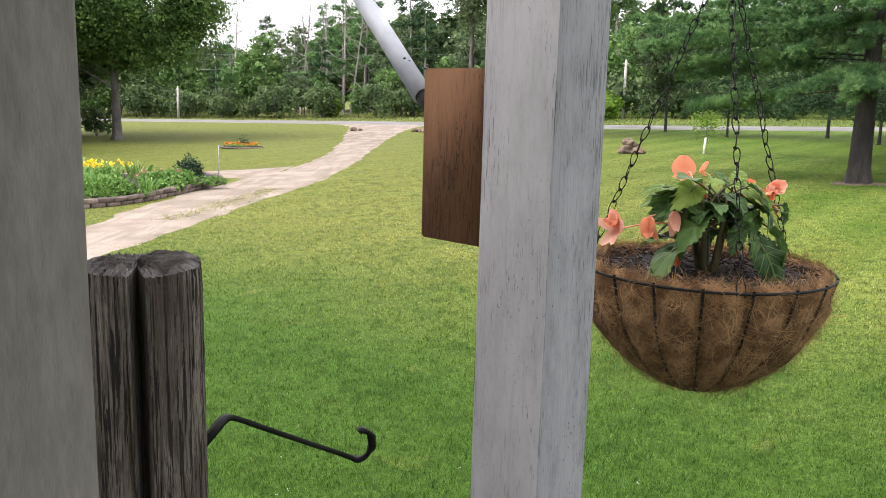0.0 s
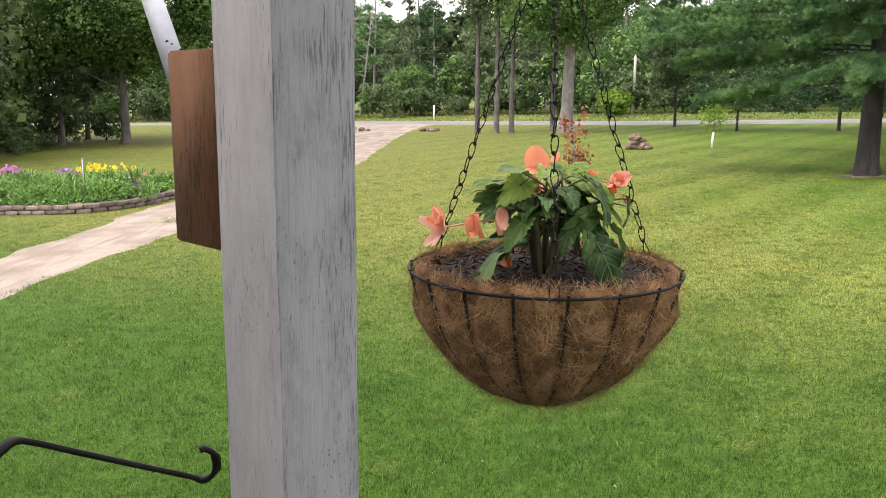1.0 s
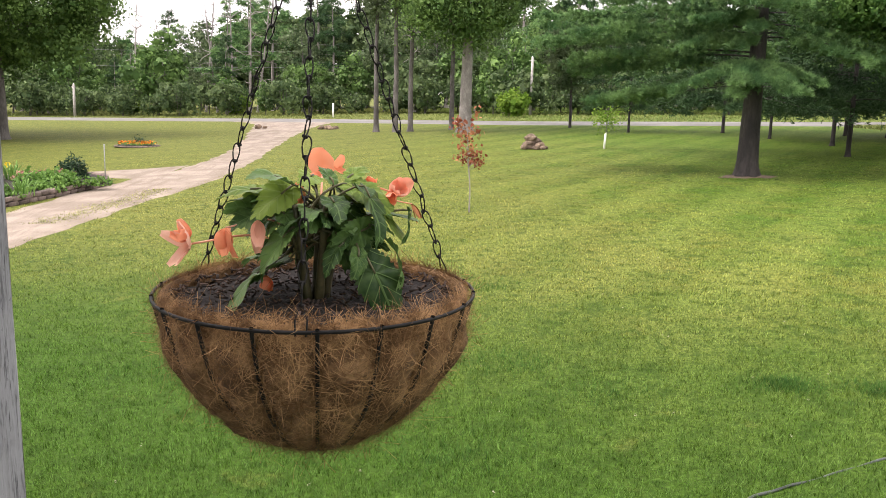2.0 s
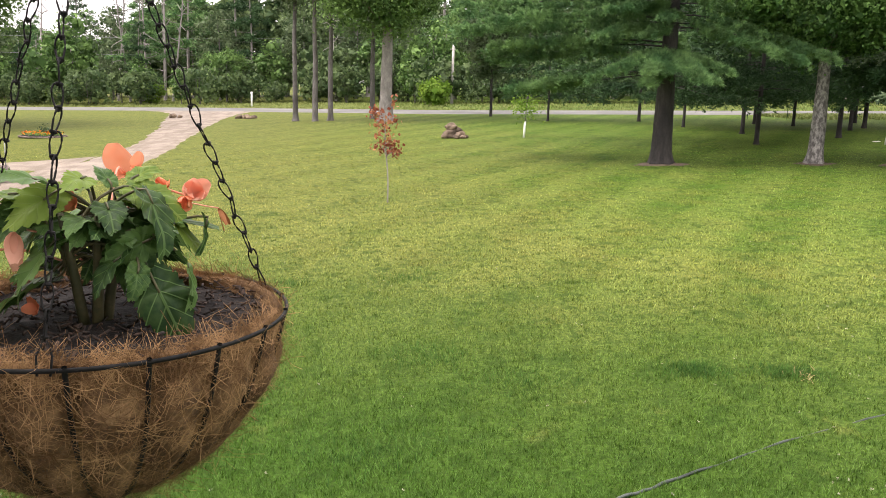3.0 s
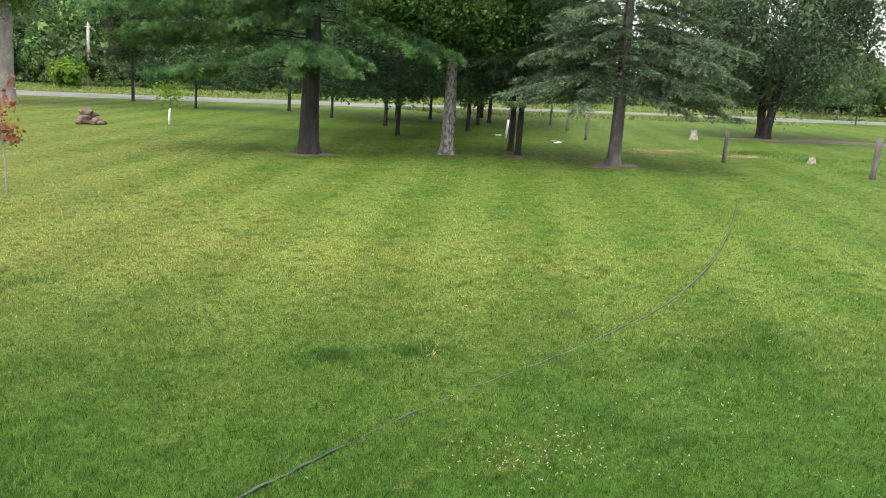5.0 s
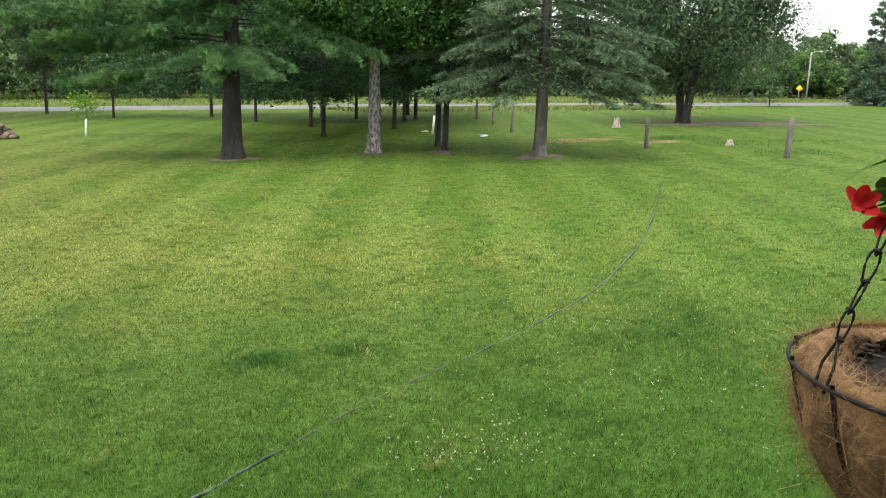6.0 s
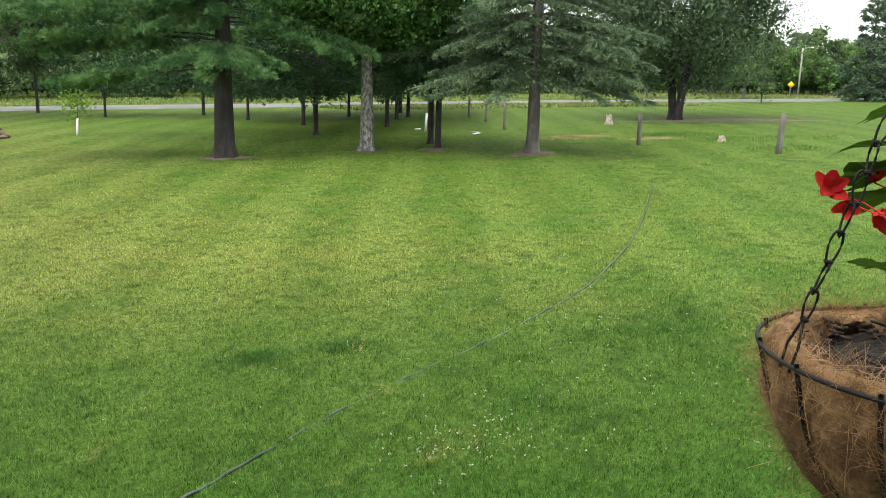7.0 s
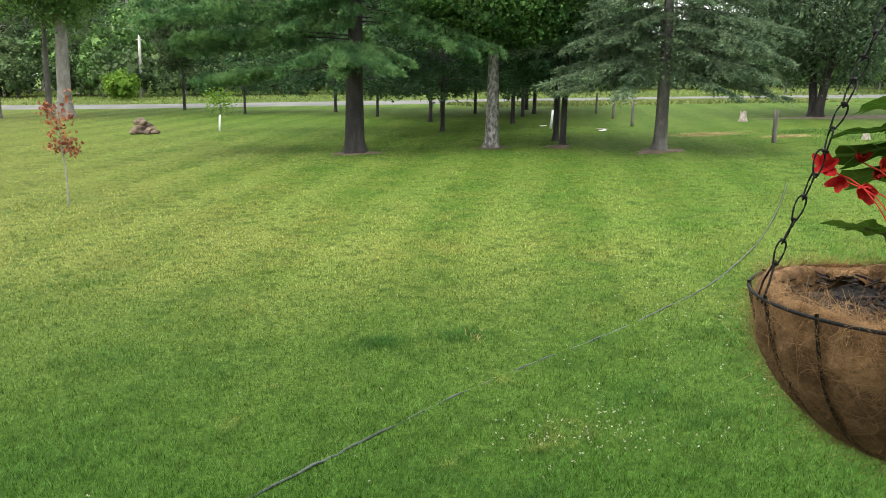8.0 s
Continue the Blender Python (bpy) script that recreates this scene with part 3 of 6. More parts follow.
for dx, dz in ((0.0, 0.0), (0.008, -0.010), (-0.004, 0.006)):
    side = unit(np.cross(pole_way, [0, 0, 1]))
    toward = unit(np.cross(side, pole_way))
    p = pole_way * (0.075 + dz) + side * dx - toward * 0.0119 * np.sign(toward[1])
    part("rivet", lathe(Geo(), [(0.0001, 0.0010), (0.0015, 0.0007), (0.0019, 0)], 8, pose(*p, 70, 0, 20)), BLACK_METAL, flag)

# old log post with two hook brackets
def split_wood(name):
    """Bare weathered timber: pale ridges and dark clefts along the grain."""
    m, nt, bsdf = shader(name)
    ridge = noise_of(nt, place(nt, False, (1, 1, 0.03)), 210, 5, 0.6, 0.3)
    hair = noise_of(nt, place(nt, False, (1, 1, 0.05)), 700, 4, 0.6)
    tone = noise_of(nt, place(nt, False, (1, 1, 0.3)), 14, 4, 0.6)
    col = mix(nt, ramp(nt, tone, 0.35, 0.65), (0.080, 0.062, 0.046), (0.300, 0.262, 0.220))
    col = mix(nt, ramp(nt, hair, 0.46, 0.60, 0.0, 0.8), col, (0.060, 0.047, 0.038))
    col = mix(nt, ramp(nt, ridge, 0.535, 0.565, 0.0, 0.98), col, (0.018, 0.014, 0.012))
    nt.links.new(col, bsdf.inputs["Base Color"])
    bsdf.inputs["Roughness"].default_value = 0.85
    deep = nt.nodes.new("ShaderNodeMath")
    deep.operation = "MULTIPLY_ADD"
    nt.links.new(ramp(nt, ridge, 0.53, 0.61), deep.inputs[0])
    deep.inputs[1].default_value = -1.5
    nt.links.new(hair, deep.inputs[2])
    bump(nt, bsdf, deep.outputs[0], 0.9, 0.004)
    return m


LOG = split_wood("weathered_log_wood")
LOG_TOP = surface("cracked_log_end", (0.09, 0.078, 0.07), (0.27, 0.25, 0.235), 30, 120, 0.95, 1.0, 0.006)
LOG_X, LOG_Y, LOG_R, LOG_H = -0.4495, 0.864, 0.0795, 2.197
log = thing("log_post", "old grey weathered round log post with a deep split", "post", pose(LOG_X, LOG_Y, 0, 0, 0, 0))
sides, rings = 288, 62
ang = np.arange(sides) / sides * 2 * math.pi
gap = np.radians(-70)
g = Geo()
z0 = float(lawn_z(LOG_X, LOG_Y)) - 0.05
zs = np.concatenate([np.linspace(z0, 1.5, 14), np.linspace(1.52, LOG_H, rings - 14)])
cuts = [(gap, 0.105, 0.065, 0.02)] + [(rng.uniform(0, 6.28), 0.022, rng.uniform(0.004, 0.011), rng.uniform(0.5, 1.6)) for _ in range(46)]
v = []
for z in zs:
    r = LOG_R * (1 + 0.02 * np.sin(3 * ang + 1) + 0.012 * np.sin(7 * ang + z))
    for a, w, d, bend in cuts:
        aa = a + 0.05 * math.sin(z * 5 * bend) + (0.16 * (LOG_H - z) * 0.5 if d > 0.05 else 0)
        off = (ang - aa + math.pi) % (2 * math.pi) - math.pi
        fade = 1.0 if d > 0.05 else max(0.0, math.sin(z * 7 * bend + a * 9)) ** 0.5
        r = r - d * fade * np.exp(-(off / w) ** (6 if d > 0.05 else 2))
    r = r + rng.normal(0, 0.0004, sides)
    v.append(np.column_stack([r * np.cos(ang), r * np.sin(ang), np.full(sides, z)]))
v[-1][:, :2] *= 0.985
v[-1][:, 2] += 0.003 * np.sin(ang * 2) + rng.normal(0, 0.0005, sides)
n = len(zs)
i, j = np.meshgrid(np.arange(n - 1), np.arange(sides), indexing="ij")
k = (j + 1) % sides
g.add(np.concatenate(v), np.stack([i * sides + j, i * sides + k, (i + 1) * sides + k, (i + 1) * sides + j], -1).reshape(-1, 4))
part("body", g, LOG, log, smooth=True)
g = Geo()
rim = v[-1]
tops = [rim]
for s in (0.86, 0.7, 0.5, 0.3, 0.1):
    t = rim * [s, s, 1]
    t[:, 2] += 0.004 + rng.normal(0, 0.0016, sides) - 0.012 * np.abs(np.sin(ang * 2.5 + s * 4)) ** 8
    tops.append(t)
tops.append(np.array([[0, 0, LOG_H + 0.004]]))
i, j = np.meshgrid(np.arange(5), np.arange(sides), indexing="ij")
k = (j + 1) % sides
base = 5 * sides
g.add(np.concatenate(tops), np.stack([i * sides + j, i * sides + k, (i + 1) * sides + k, (i + 1) * sides + j], -1).reshape(-1, 4))
g.f.append(np.array([[base + a, base + (a + 1) % sides, base + sides] for a in range(sides)]))
part("end_grain", g, LOG_TOP, log, "cracked grey end grain", smooth=True)


def flat_bar(points, wide, thick, n=40):
    """A bent flat bar whose width stays level."""
    p = smooth_path(points, n)
    t = unit(np.gradient(p, axis=0))
    side = unit(np.cross(t, [0, 0, 1.0]))
    nrm = np.cross(side, t)
    c = [(-1, -1), (1, -1), (1, 1), (-1, 1)]
    v = np.stack([p + side * a * wide / 2 + nrm * b * thick / 2 for a, b in c], 1).reshape(-1, 3)
    i, j = np.meshgrid(np.arange(n - 1), np.arange(4), indexing="ij")
    k = (j + 1) % 4
    g = Geo().add(v, np.stack([i * 4 + j, i * 4 + k, (i + 1) * 4 + k, (i + 1) * 4 + j], -1).reshape(-1, 4))
    g.f.append(np.array([[3, 2, 1, 0]]))
    g.f.append(np.array([[0, 1, 2, 3]]) + (n - 1) * 4)
    return g


hook_a = thing("plant_hook", "black iron plant hook screwed to the log post", "hook", pose(-0.373, 0.895, 1.950), "hooks on the log")
part("arm", flat_bar([(-0.030, 0.0, -0.034), (-0.012, 0.010, -0.016), (0.002, 0.024, 0.002), (0.010, 0.050, 0.009), (0.022, 0.075, -0.003), (0.050, 0.130, -0.040), (0.100, 0.222, -0.102), (0.140, 0.295, -0.151), (0.152, 0.316, -0.166),
                      (0.168, 0.318, -0.168), (0.186, 0.316, -0.150), (0.188, 0.305, -0.118), (0.174, 0.296, -0.104), (0.168, 0.292, -0.106)], 0.013, 0.008, 70), BLACK_METAL, hook_a, smooth=False)
hook_b = thing("plant_hook", "black iron plant hook screwed to the log post", "hook", pose(-0.51, 0.905, 2.115), "hooks on the log")
part("arm", flat_bar([(0.0, 0.0, -0.04), (-0.004, 0.02, 0.0), (-0.03, 0.05, 0.012), (-0.1, 0.12, 0.004), (-0.2, 0.22, -0.03), (-0.23, 0.24, -0.02), (-0.235, 0.245, 0.01)], 0.012, 0.0055, 50), BLACK_METAL, hook_b)

# ---- hanging baskets ----
COCO = surface("coconut_fibre", (0.115, 0.060, 0.024), (0.390, 0.228, 0.106), 34, 210, 0.95, 1.0, 0.004)
FIBRE = foliage("loose_coconut_fibre", (0.15, 0.080, 0.035), (0.50, 0.305, 0.150), 0.15, 0.8, 30)
SOIL = surface("potting_soil", (0.008, 0.006, 0.005), (0.026, 0.017, 0.012), 40, 120, 0.95, 1.0, 0.006)
BARKCHIP = surface("bark_chips", (0.010, 0.007, 0.005), (0.070, 0.040, 0.026), 90, 300, 0.9, 0.6, 0.002, spread=0.5)
wire_link = None


def bowl(s, rim, depth):
    """Half profile of the basket: s = 0 at the rim, 1 at the bottom; returns radius, height."""
    d = [0, 0.14, 0.28, 0.42, 0.55, 0.68, 0.81, 0.90, 0.96, 1.0]
    return rim * float(np.interp(s, np.linspace(0, 1, 10), [1.0, 0.965, 0.925, 0.865, 0.785, 0.68, 0.555, 0.43, 0.335, 0.25])), -depth * float(np.interp(s, np.linspace(0, 1, 10), d))


def link_mesh():
    """One wire chain link: a long oval loop with a wrapped waist."""
    g = Geo()
    t = np.linspace(0, 2 * math.pi, 17)
    w = 0.0043 * np.sin(t) * (1 + 0.35 * np.cos(t))
    tube(g, np.column_stack([w, np.zeros(17), 0.0128 * np.cos(t)]), 0.00092, 5, False)
    tube(g, np.column_stack([0.0026 * np.cos(t * 2), 0.0026 * np.sin(t * 2), -0.0105 + 0.0016 * t / 6.28]), 0.0009, 4, False)
    return g.mesh("link", BLACK_METAL, True)


def basket(x, y, z, ribs, rib_turn, chain_turns, lip, hair, label, top, fine=1.0, thick=1.0, rim=0.181, depth=0.177):
    global wire_link
    if wire_link is None:
        wire_link = link_mesh()
    wire = min(1.0, rim / 0.165)  # the smaller basket is of thinner wire
    ob = thing("hanging_basket", label, "basket", pose(x, y, z), "hanging baskets")
    t = np.linspace(0, 2 * math.pi, 97)
    ring = np.column_stack([np.cos(t), np.sin(t), np.zeros(97)])
    part("rim", tube(Geo(), ring * (rim + 0.002) + [0, 0, 0.001], 0.0020 * wire, 10, False), BLACK_METAL, ob, "black wire rim", True)
    for k in range(ribs):
        a = rib_turn + k * 2 * math.pi / ribs
        pts = []
        for s in np.linspace(0, 1, 22):
            r, h = bowl(s, rim, depth)
            pts.append((math.cos(a) * (r + 0.001), math.sin(a) * (r + 0.001), h - 0.001))
        pts.insert(0, (math.cos(a) * (rim + 0.002), math.sin(a) * (rim + 0.002), 0.004))
        part("rib", tube(Geo(), np.array(pts), 0.0023 * wire, 6, False), BLACK_METAL, ob, "black wire rib" if k == 0 else "", True)
    r1, h1 = bowl(1.0, rim, depth)
    part("base_ring", tube(Geo(), ring * (r1 + 0.001) + [0, 0, h1 - 0.001], 0.002, 8, False), BLACK_METAL, ob, smooth=True)
    # liner: bulges between the ribs, folds, a thick ragged lip and an inner side
    sides, rows = 240, 40
    ang = np.arange(sides) / sides * 2 * math.pi
    bulge = np.abs(np.sin((ang - rib_turn) * ribs / 2))
    v = []
    for s in np.linspace(1.0, 0.0, rows):
        r, h = bowl(s, rim, depth)
        fold = 0.5 + 0.5 * np.sin(ang * 5 + 7 * s + 2) * np.sin(ang * 11 - 5 * s) + 0.35 * np.sin(ang * 23 + 9 * s) * np.sin(ang * 7 - 12 * s + 1)
        rr = r - 0.012 * rim / 0.181 + (0.0185 + 0.006 * fold) * (rim / 0.181) * bulge ** 0.6 * min(1, 3.5 * (1 - s) + 0.25) * min(1, 0.35 + 3 * s)
        v.append(np.column_stack([rr * np.cos(ang), rr * np.sin(ang), np.full(sides, h)]))
    wave = lip * (0.65 + 0.35 * np.sin(ang * 3 + 1.0) + 0.22 * np.sin(ang * 8 + 2))
    for out, up in ((-0.007, 0.35), (-0.009, 0.8), (-0.013, 1.0), (-0.018, 0.8), (-0.022, 0.0), (-0.024, -1.2), (-0.026, -3.0)):
        rr = rim - 0.005 + (out + 0.005) * thick
        v.append(np.column_stack([rr * np.cos(ang), rr * np.sin(ang), wave * up]))
    v = np.array(v)
    v += rng.normal(0, 0.0006, v.shape)
    n = len(v)
    i, j = np.meshgrid(np.arange(n - 1), np.arange(sides), indexing="ij")
    k = (j + 1) % sides
    g = Geo().add(v, np.stack([i * sides + j, i * sides + k, (i + 1) * sides + k, (i + 1) * sides + j], -1).reshape(-1, 4))
    g.f.append(np.array([np.arange(sides)[::-1]]))
    part("liner", g, COCO, ob, "matted brown coconut-fibre liner", True)
    # loose fibres lying on the liner
    m = hair
    row = rng.integers(0, n - 2, m)
    row = np.where(rng.random(m) < 0.25, rng.integers(rows - 4, n - 1, m), row)
    col = rng.integers(0, sides, m)
    p = v[row, col]
    nrm = unit(np.column_stack([p[:, 0], p[:, 1], np.where(row >= rows, 0.10, p[:, 2])]) * np.where(row >= rows + 3, -1.0, 1.0)[:, None])
    tang = unit(np.cross(nrm, rng.normal(0, 1, (m, 3))))
    bend = unit(np.cross(nrm, tang)) * rng.normal(0, 1.5, (m, 1))
    length = (rng.gamma(2.5, 0.014, m) * np.where(row > rows - 3, 0.55, 1.0))[:, None] + 0.007
    stick = np.abs(rng.normal(0, 0.003, (m, 1))) * np.where((row > rows - 4) & (row < rows + 4), 0.15, 1.0)[:, None] + (rng.random((m, 1)) < 0.05) * rng.uniform(0.004, 0.016, (m, 1))
    wide = rng.uniform(0.00012, 0.00032, (m, 1)) * fine * np.where(rng.random((m, 1)) < 0.2, 1.6, 1.0)
    rowsv = []
    for u in np.linspace(-0.5, 0.5, 5):
        c = p + tang * length * u + bend * length * (u * u - 0.1) + nrm * (stick * (0.3 + 2.2 * (u + 0.3) ** 2) + 0.0008)
        w = unit(np.cross(tang, nrm)) * wide
        rowsv += [c - w, c + w]
    vv = np.stack(rowsv, 1)
    f = np.array([[2 * q, 2 * q + 1, 2 * q + 3, 2 * q + 2] for q in range(4)])
    part("fibre_fuzz", Geo().add(vv, (np.arange(m)[:, None, None] * 10 + f[None]).reshape(-1, 4)), FIBRE, ob, "loose coconut fibres", kind="stuff")
    # soil and bark chips
    rr, aa = np.meshgrid(np.linspace(0.0, rim - 0.006 - 0.014 * thick, 22), np.arange(90) / 90 * 2 * math.pi, indexing="ij")
    bumps = np.array([noise.noise(Vector((a * 38, b * 38, 3.1))) for a, b in zip((rr * np.cos(aa)).ravel(), (rr * np.sin(aa)).ravel())]).reshape(rr.shape)
    sv = np.stack([rr * np.cos(aa), rr * np.sin(aa), -0.002 - 0.007 * thick + 0.006 * bumps - 0.10 * (rr / rim) ** 2 * 0.08], -1)
    i, j = np.meshgrid(np.arange(21), np.arange(90), indexing="ij")
    k = (j + 1) % 90
    part("soil", Geo().add(sv, np.stack([i * 90 + j, (i + 1) * 90 + j, (i + 1) * 90 + k, i * 90 + k], -1).reshape(-1, 4)), SOIL, ob, "dark potting soil", True)
    chips = Geo()
    for _ in range(int(19500 * rim * rim)):
        a, r = rng.uniform(0, 6.28), (rim - 0.008 - 0.016 * thick) * math.sqrt(rng.random())
        box(chips, (rng.uniform(0.003, 0.014), rng.uniform(0.0010, 0.0035), rng.uniform(0.0008, 0.002)), (0, 0, 0),
            pose(r * math.cos(a), r * math.sin(a), 0.000 - 0.007 * thick + rng.uniform(0, 0.006), rng.normal(0, 22), rng.normal(0, 22), rng.uniform(0, 360)))
    part("mulch", chips, BARKCHIP, ob, "shredded bark mulch", kind="stuff")
    # three chains up to a hook
    top_at = np.array([0, 0, top])
    for a in chain_turns:
        foot = np.array([math.cos(a) * rim, math.sin(a) * rim, 0.0])
        way = unit(top_at - foot)
        side = unit(np.cross(way, [0, 0, 1.0]))
        hang = part("chain", tube(Geo(), np.array([foot + side * 0.005 + [0, 0, -0.004], foot + way * 0.012 + side * 0.006, foot + way * 0.030, foot + way * 0.012 - side * 0.006,
                                                   foot - side * 0.005 + [0, 0, -0.004]]), 0.0010, 6, False), BLACK_METAL, ob, "black wire chain", True)
        span = np.linalg.norm(top_at - foot) - 0.03
        count = int(span / (0.0208 * (0.5 + 0.5 * wire)))
        q = Vector(way).to_track_quat("Z", "X").to_matrix().to_4x4()
        for c in range(count):
            at = foot + way * (0.037 + c * span / count)
            link = part("link", wire_link, None, hang)
            link.matrix_basis = Matrix.Translation(at) @ q @ pose(0, 0, 0, rng.normal(0, 5), rng.normal(0, 5), 90 * (c % 2) + rng.normal(0, 14)) @ Matrix.Scale(0.5 + 0.5 * wire, 4)
    up = np.linspace(0, 1, 12)
    s_hook = [(0.0, 0.0, top - 0.012), (0.012, 0, top - 0.002), (0.006, 0, top + 0.016), (0.0, 0, top + 0.05), (0, 0, 2.93 - z)]
    part("hook", tube(Geo(), smooth_path(s_hook, 30), 0.0022, 8), BLACK_METAL, ob, "black wire hook", True)
    beam_at = np.array([x, y, 0]) - porch(0, 0, 0)
    reach = float(beam_at @ OUT)
    inner = -OUT * (reach - 0.085) + [0, 0, 2.93 - z]
    part("arm", tube(Geo(), np.array([inner, inner * 0.5 + [0, 0, (2.93 - z) * 0.5 + 0.01], [0, 0, 2.93 - z]]), 0.006, 8), BLACK_METAL, ob, "black iron arm", True)
    return ob


FRONT = -math.pi / 2
basket(0.3265, 1.066, 2.178, 18, FRONT + radians(5), (FRONT, radians(30), radians(147)), 0.005, 15000,
       "wire hanging basket with brown coconut-fibre liner, planted with a begonia", 0.46, 0.9, 0.42)
basket(1.301, 0.2655, 2.271, 14, radians(131), (radians(150), radians(270), radians(30)), 0.009, 11500,
       "wire hanging basket with shaggy brown coconut-fibre liner, planted with red flowers", 0.36, 0.42, 0.80, 0.119, 0.121)


# ---- plants in the baskets ----
def veined(name, dark, light, vein, gloss=0.35):
    """A leaf blade: veins running out from the midrib, mottled green, pale edge."""
    m, nt, bsdf = shader(name)
    where = place(nt)
    sep = nt.nodes.new("ShaderNodeSeparateXYZ")
    nt.links.new(where, sep.inputs[0])
    side = nt.nodes.new("ShaderNodeMath")
    side.operation = "ABSOLUTE"
    nt.links.new(sep.outputs[1], side.inputs[0])
    slant = nt.nodes.new("ShaderNodeMath")
    slant.operation = "MULTIPLY_ADD"
    nt.links.new(side.outputs[0], slant.inputs[0])
    slant.inputs[1].default_value = -1.0
    nt.links.new(sep.outputs[0], slant.inputs[2])
    freq = nt.nodes.new("ShaderNodeMath")
    freq.operation = "MULTIPLY"
    nt.links.new(slant.outputs[0], freq.inputs[0])
    freq.inputs[1].default_value = 24.0
    wave = nt.nodes.new("ShaderNodeMath")
    wave.operation = "SINE"
    nt.links.new(freq.outputs[0], wave.inputs[0])
    ribs = ramp(nt, wave.outputs[0], 0.90, 1.0)
    midrib = ramp(nt, side.outputs[0], 0.010, 0.030, 1.0, 0.0)
    both = nt.nodes.new("ShaderNodeMath")
    both.operation = "MAXIMUM"
    nt.links.new(ribs, both.inputs[0])
    nt.links.new(midrib, both.inputs[1])
    blotch = noise_of(nt, where, 3.5, 5)
    info = nt.nodes.new("ShaderNodeObjectInfo")
    col = mix(nt, ramp(nt, blotch, 0.3, 0.7), dark, light)
    col = mix(nt, ramp(nt, info.outputs["Random"], 0.3, 1.0, 0.0, 0.75), col, light)
    col = mix(nt, ramp(nt, info.outputs["Random"], 0.55, 0.0, 0.0, 0.6), col, tuple(c * 0.45 for c in dark))
    col = mix(nt, both.outputs[0], col, vein)
    hole = noise_of(nt, where, 16, 2)
    col = mix(nt, ramp(nt, hole, 0.72, 0.76, 0, 0.7), col, (0.12, 0.07, 0.03))
    nt.links.new(col, bsdf.inputs["Base Color"])
    bsdf.inputs["Roughness"].default_value = gloss
    bsdf.inputs["Specular IOR Level"].default_value = 0.18
    bump(nt, bsdf, both.outputs[0], 0.35, 0.02)
    thin = nt.nodes.new("ShaderNodeBsdfTranslucent")
    nt.links.new(col, thin.inputs["Color"])
    blend = nt.nodes.new("ShaderNodeMixShader")
    blend.inputs[0].default_value = 0.22
    nt.links.new(bsdf.outputs[0], blend.inputs[1])
    nt.links.new(thin.outputs[0], blend.inputs[2])
    nt.links.new(blend.outputs[0], nt.nodes["Material Output"].inputs["Surface"])
    return m


BEGONIA = veined("begonia_leaf", (0.018, 0.060, 0.017), (0.105, 0.195, 0.050), (0.100, 0.180, 0.056), 0.42)
# yellow-green for the top leaves, with the sunlight on them worked into the colour
BRIGHT_LEAF = veined("sunlit_begonia_leaf", (0.085, 0.170, 0.026), (0.195, 0.285, 0.048), (0.20, 0.285, 0.06), 0.45)
GERANIUM = veined("geranium_leaf", (0.032, 0.090, 0.008), (0.075, 0.150, 0.016), (0.085, 0.16, 0.028), 0.7)
STEM = surface("plant_stem", (0.060, 0.062, 0.024), (0.125, 0.105, 0.045), 60, 200, 0.5, 0.2, 0.001)
CORAL = foliage("coral_petals", (0.84, 0.30, 0.15), (0.92, 0.42, 0.26), 0.35, 0.45, 12)
PALE_CORAL = foliage("pale_coral_petals", (0.85, 0.40, 0.28), (0.92, 0.56, 0.43), 0.35, 0.45, 12)
WITHERED = foliage("withered_petals", (0.30, 0.12, 0.05), (0.50, 0.24, 0.10), 0.3, 0.7, 12)
RED = foliage("red_petals", (0.34, 0.012, 0.014), (0.68, 0.060, 0.050), 0.4, 0.5, 30)


def leaf_mesh(name, material, teeth, lobes, cup, droop, long=1.0, heart=0.28, curl=0.22, crease=0.02):
    """A toothed leaf, one unit long from stalk to tip along x, domed, folded and drooping."""
    n, rings = 132, 6
    t = np.linspace(-math.pi, math.pi, n, endpoint=False)
    r = 0.5 * (1 + 0.16 * np.cos(t) + 0.10 * np.cos(2 * t)) * (1 + 0.035 * lobes * np.cos(5 * t)) + 0.20 * np.exp(-(t / 0.34) ** 2)
    r *= 1 - heart * np.exp(-((np.abs(t) - math.pi) / 0.28) ** 2)
    saw = (t * teeth / (2 * math.pi)) % 1.0
    r *= 1 + 0.15 * (saw - 0.5) + 0.02 * rng.normal(0, 1, n)
    v = [np.array([[0.36, 0, 0]])]
    for q in np.linspace(1 / rings, 1, rings):
        v.append(np.column_stack([0.36 + r * q * np.cos(t) * long, r * q * np.sin(t) * 0.90, np.zeros(n)]))
    v = np.concatenate(v)
    x, y = v[:, 0], v[:, 1]
    rad = np.hypot(x - 0.36, y)
    v[:, 2] = cup * np.abs(y) - droop * np.clip(x, 0, 2) ** 2 - curl * rad ** 3 + (0.03 + 0.7 * crease) * np.sin(np.arctan2(y, x - 0.36) * 7) * rad * 1.4 + 0.05 * np.sin(y * 8 + teeth) * rad + 0.02 * np.sin(x * 9 + teeth) - crease * np.abs(np.sin(np.arctan2(y, x) * 2.5)) * rad * 2
    g = Geo().add(v, np.array([[0, 1 + a, 1 + (a + 1) % n] for a in range(n)]))
    i, j = np.meshgrid(np.arange(rings - 1), np.arange(n), indexing="ij")
    k = (j + 1) % n
    g.f.append(1 + np.stack([i * n + j, (i + 1) * n + j, (i + 1) * n + k, i * n + k], -1).reshape(-1, 4))
    return g.mesh(name, material, True)


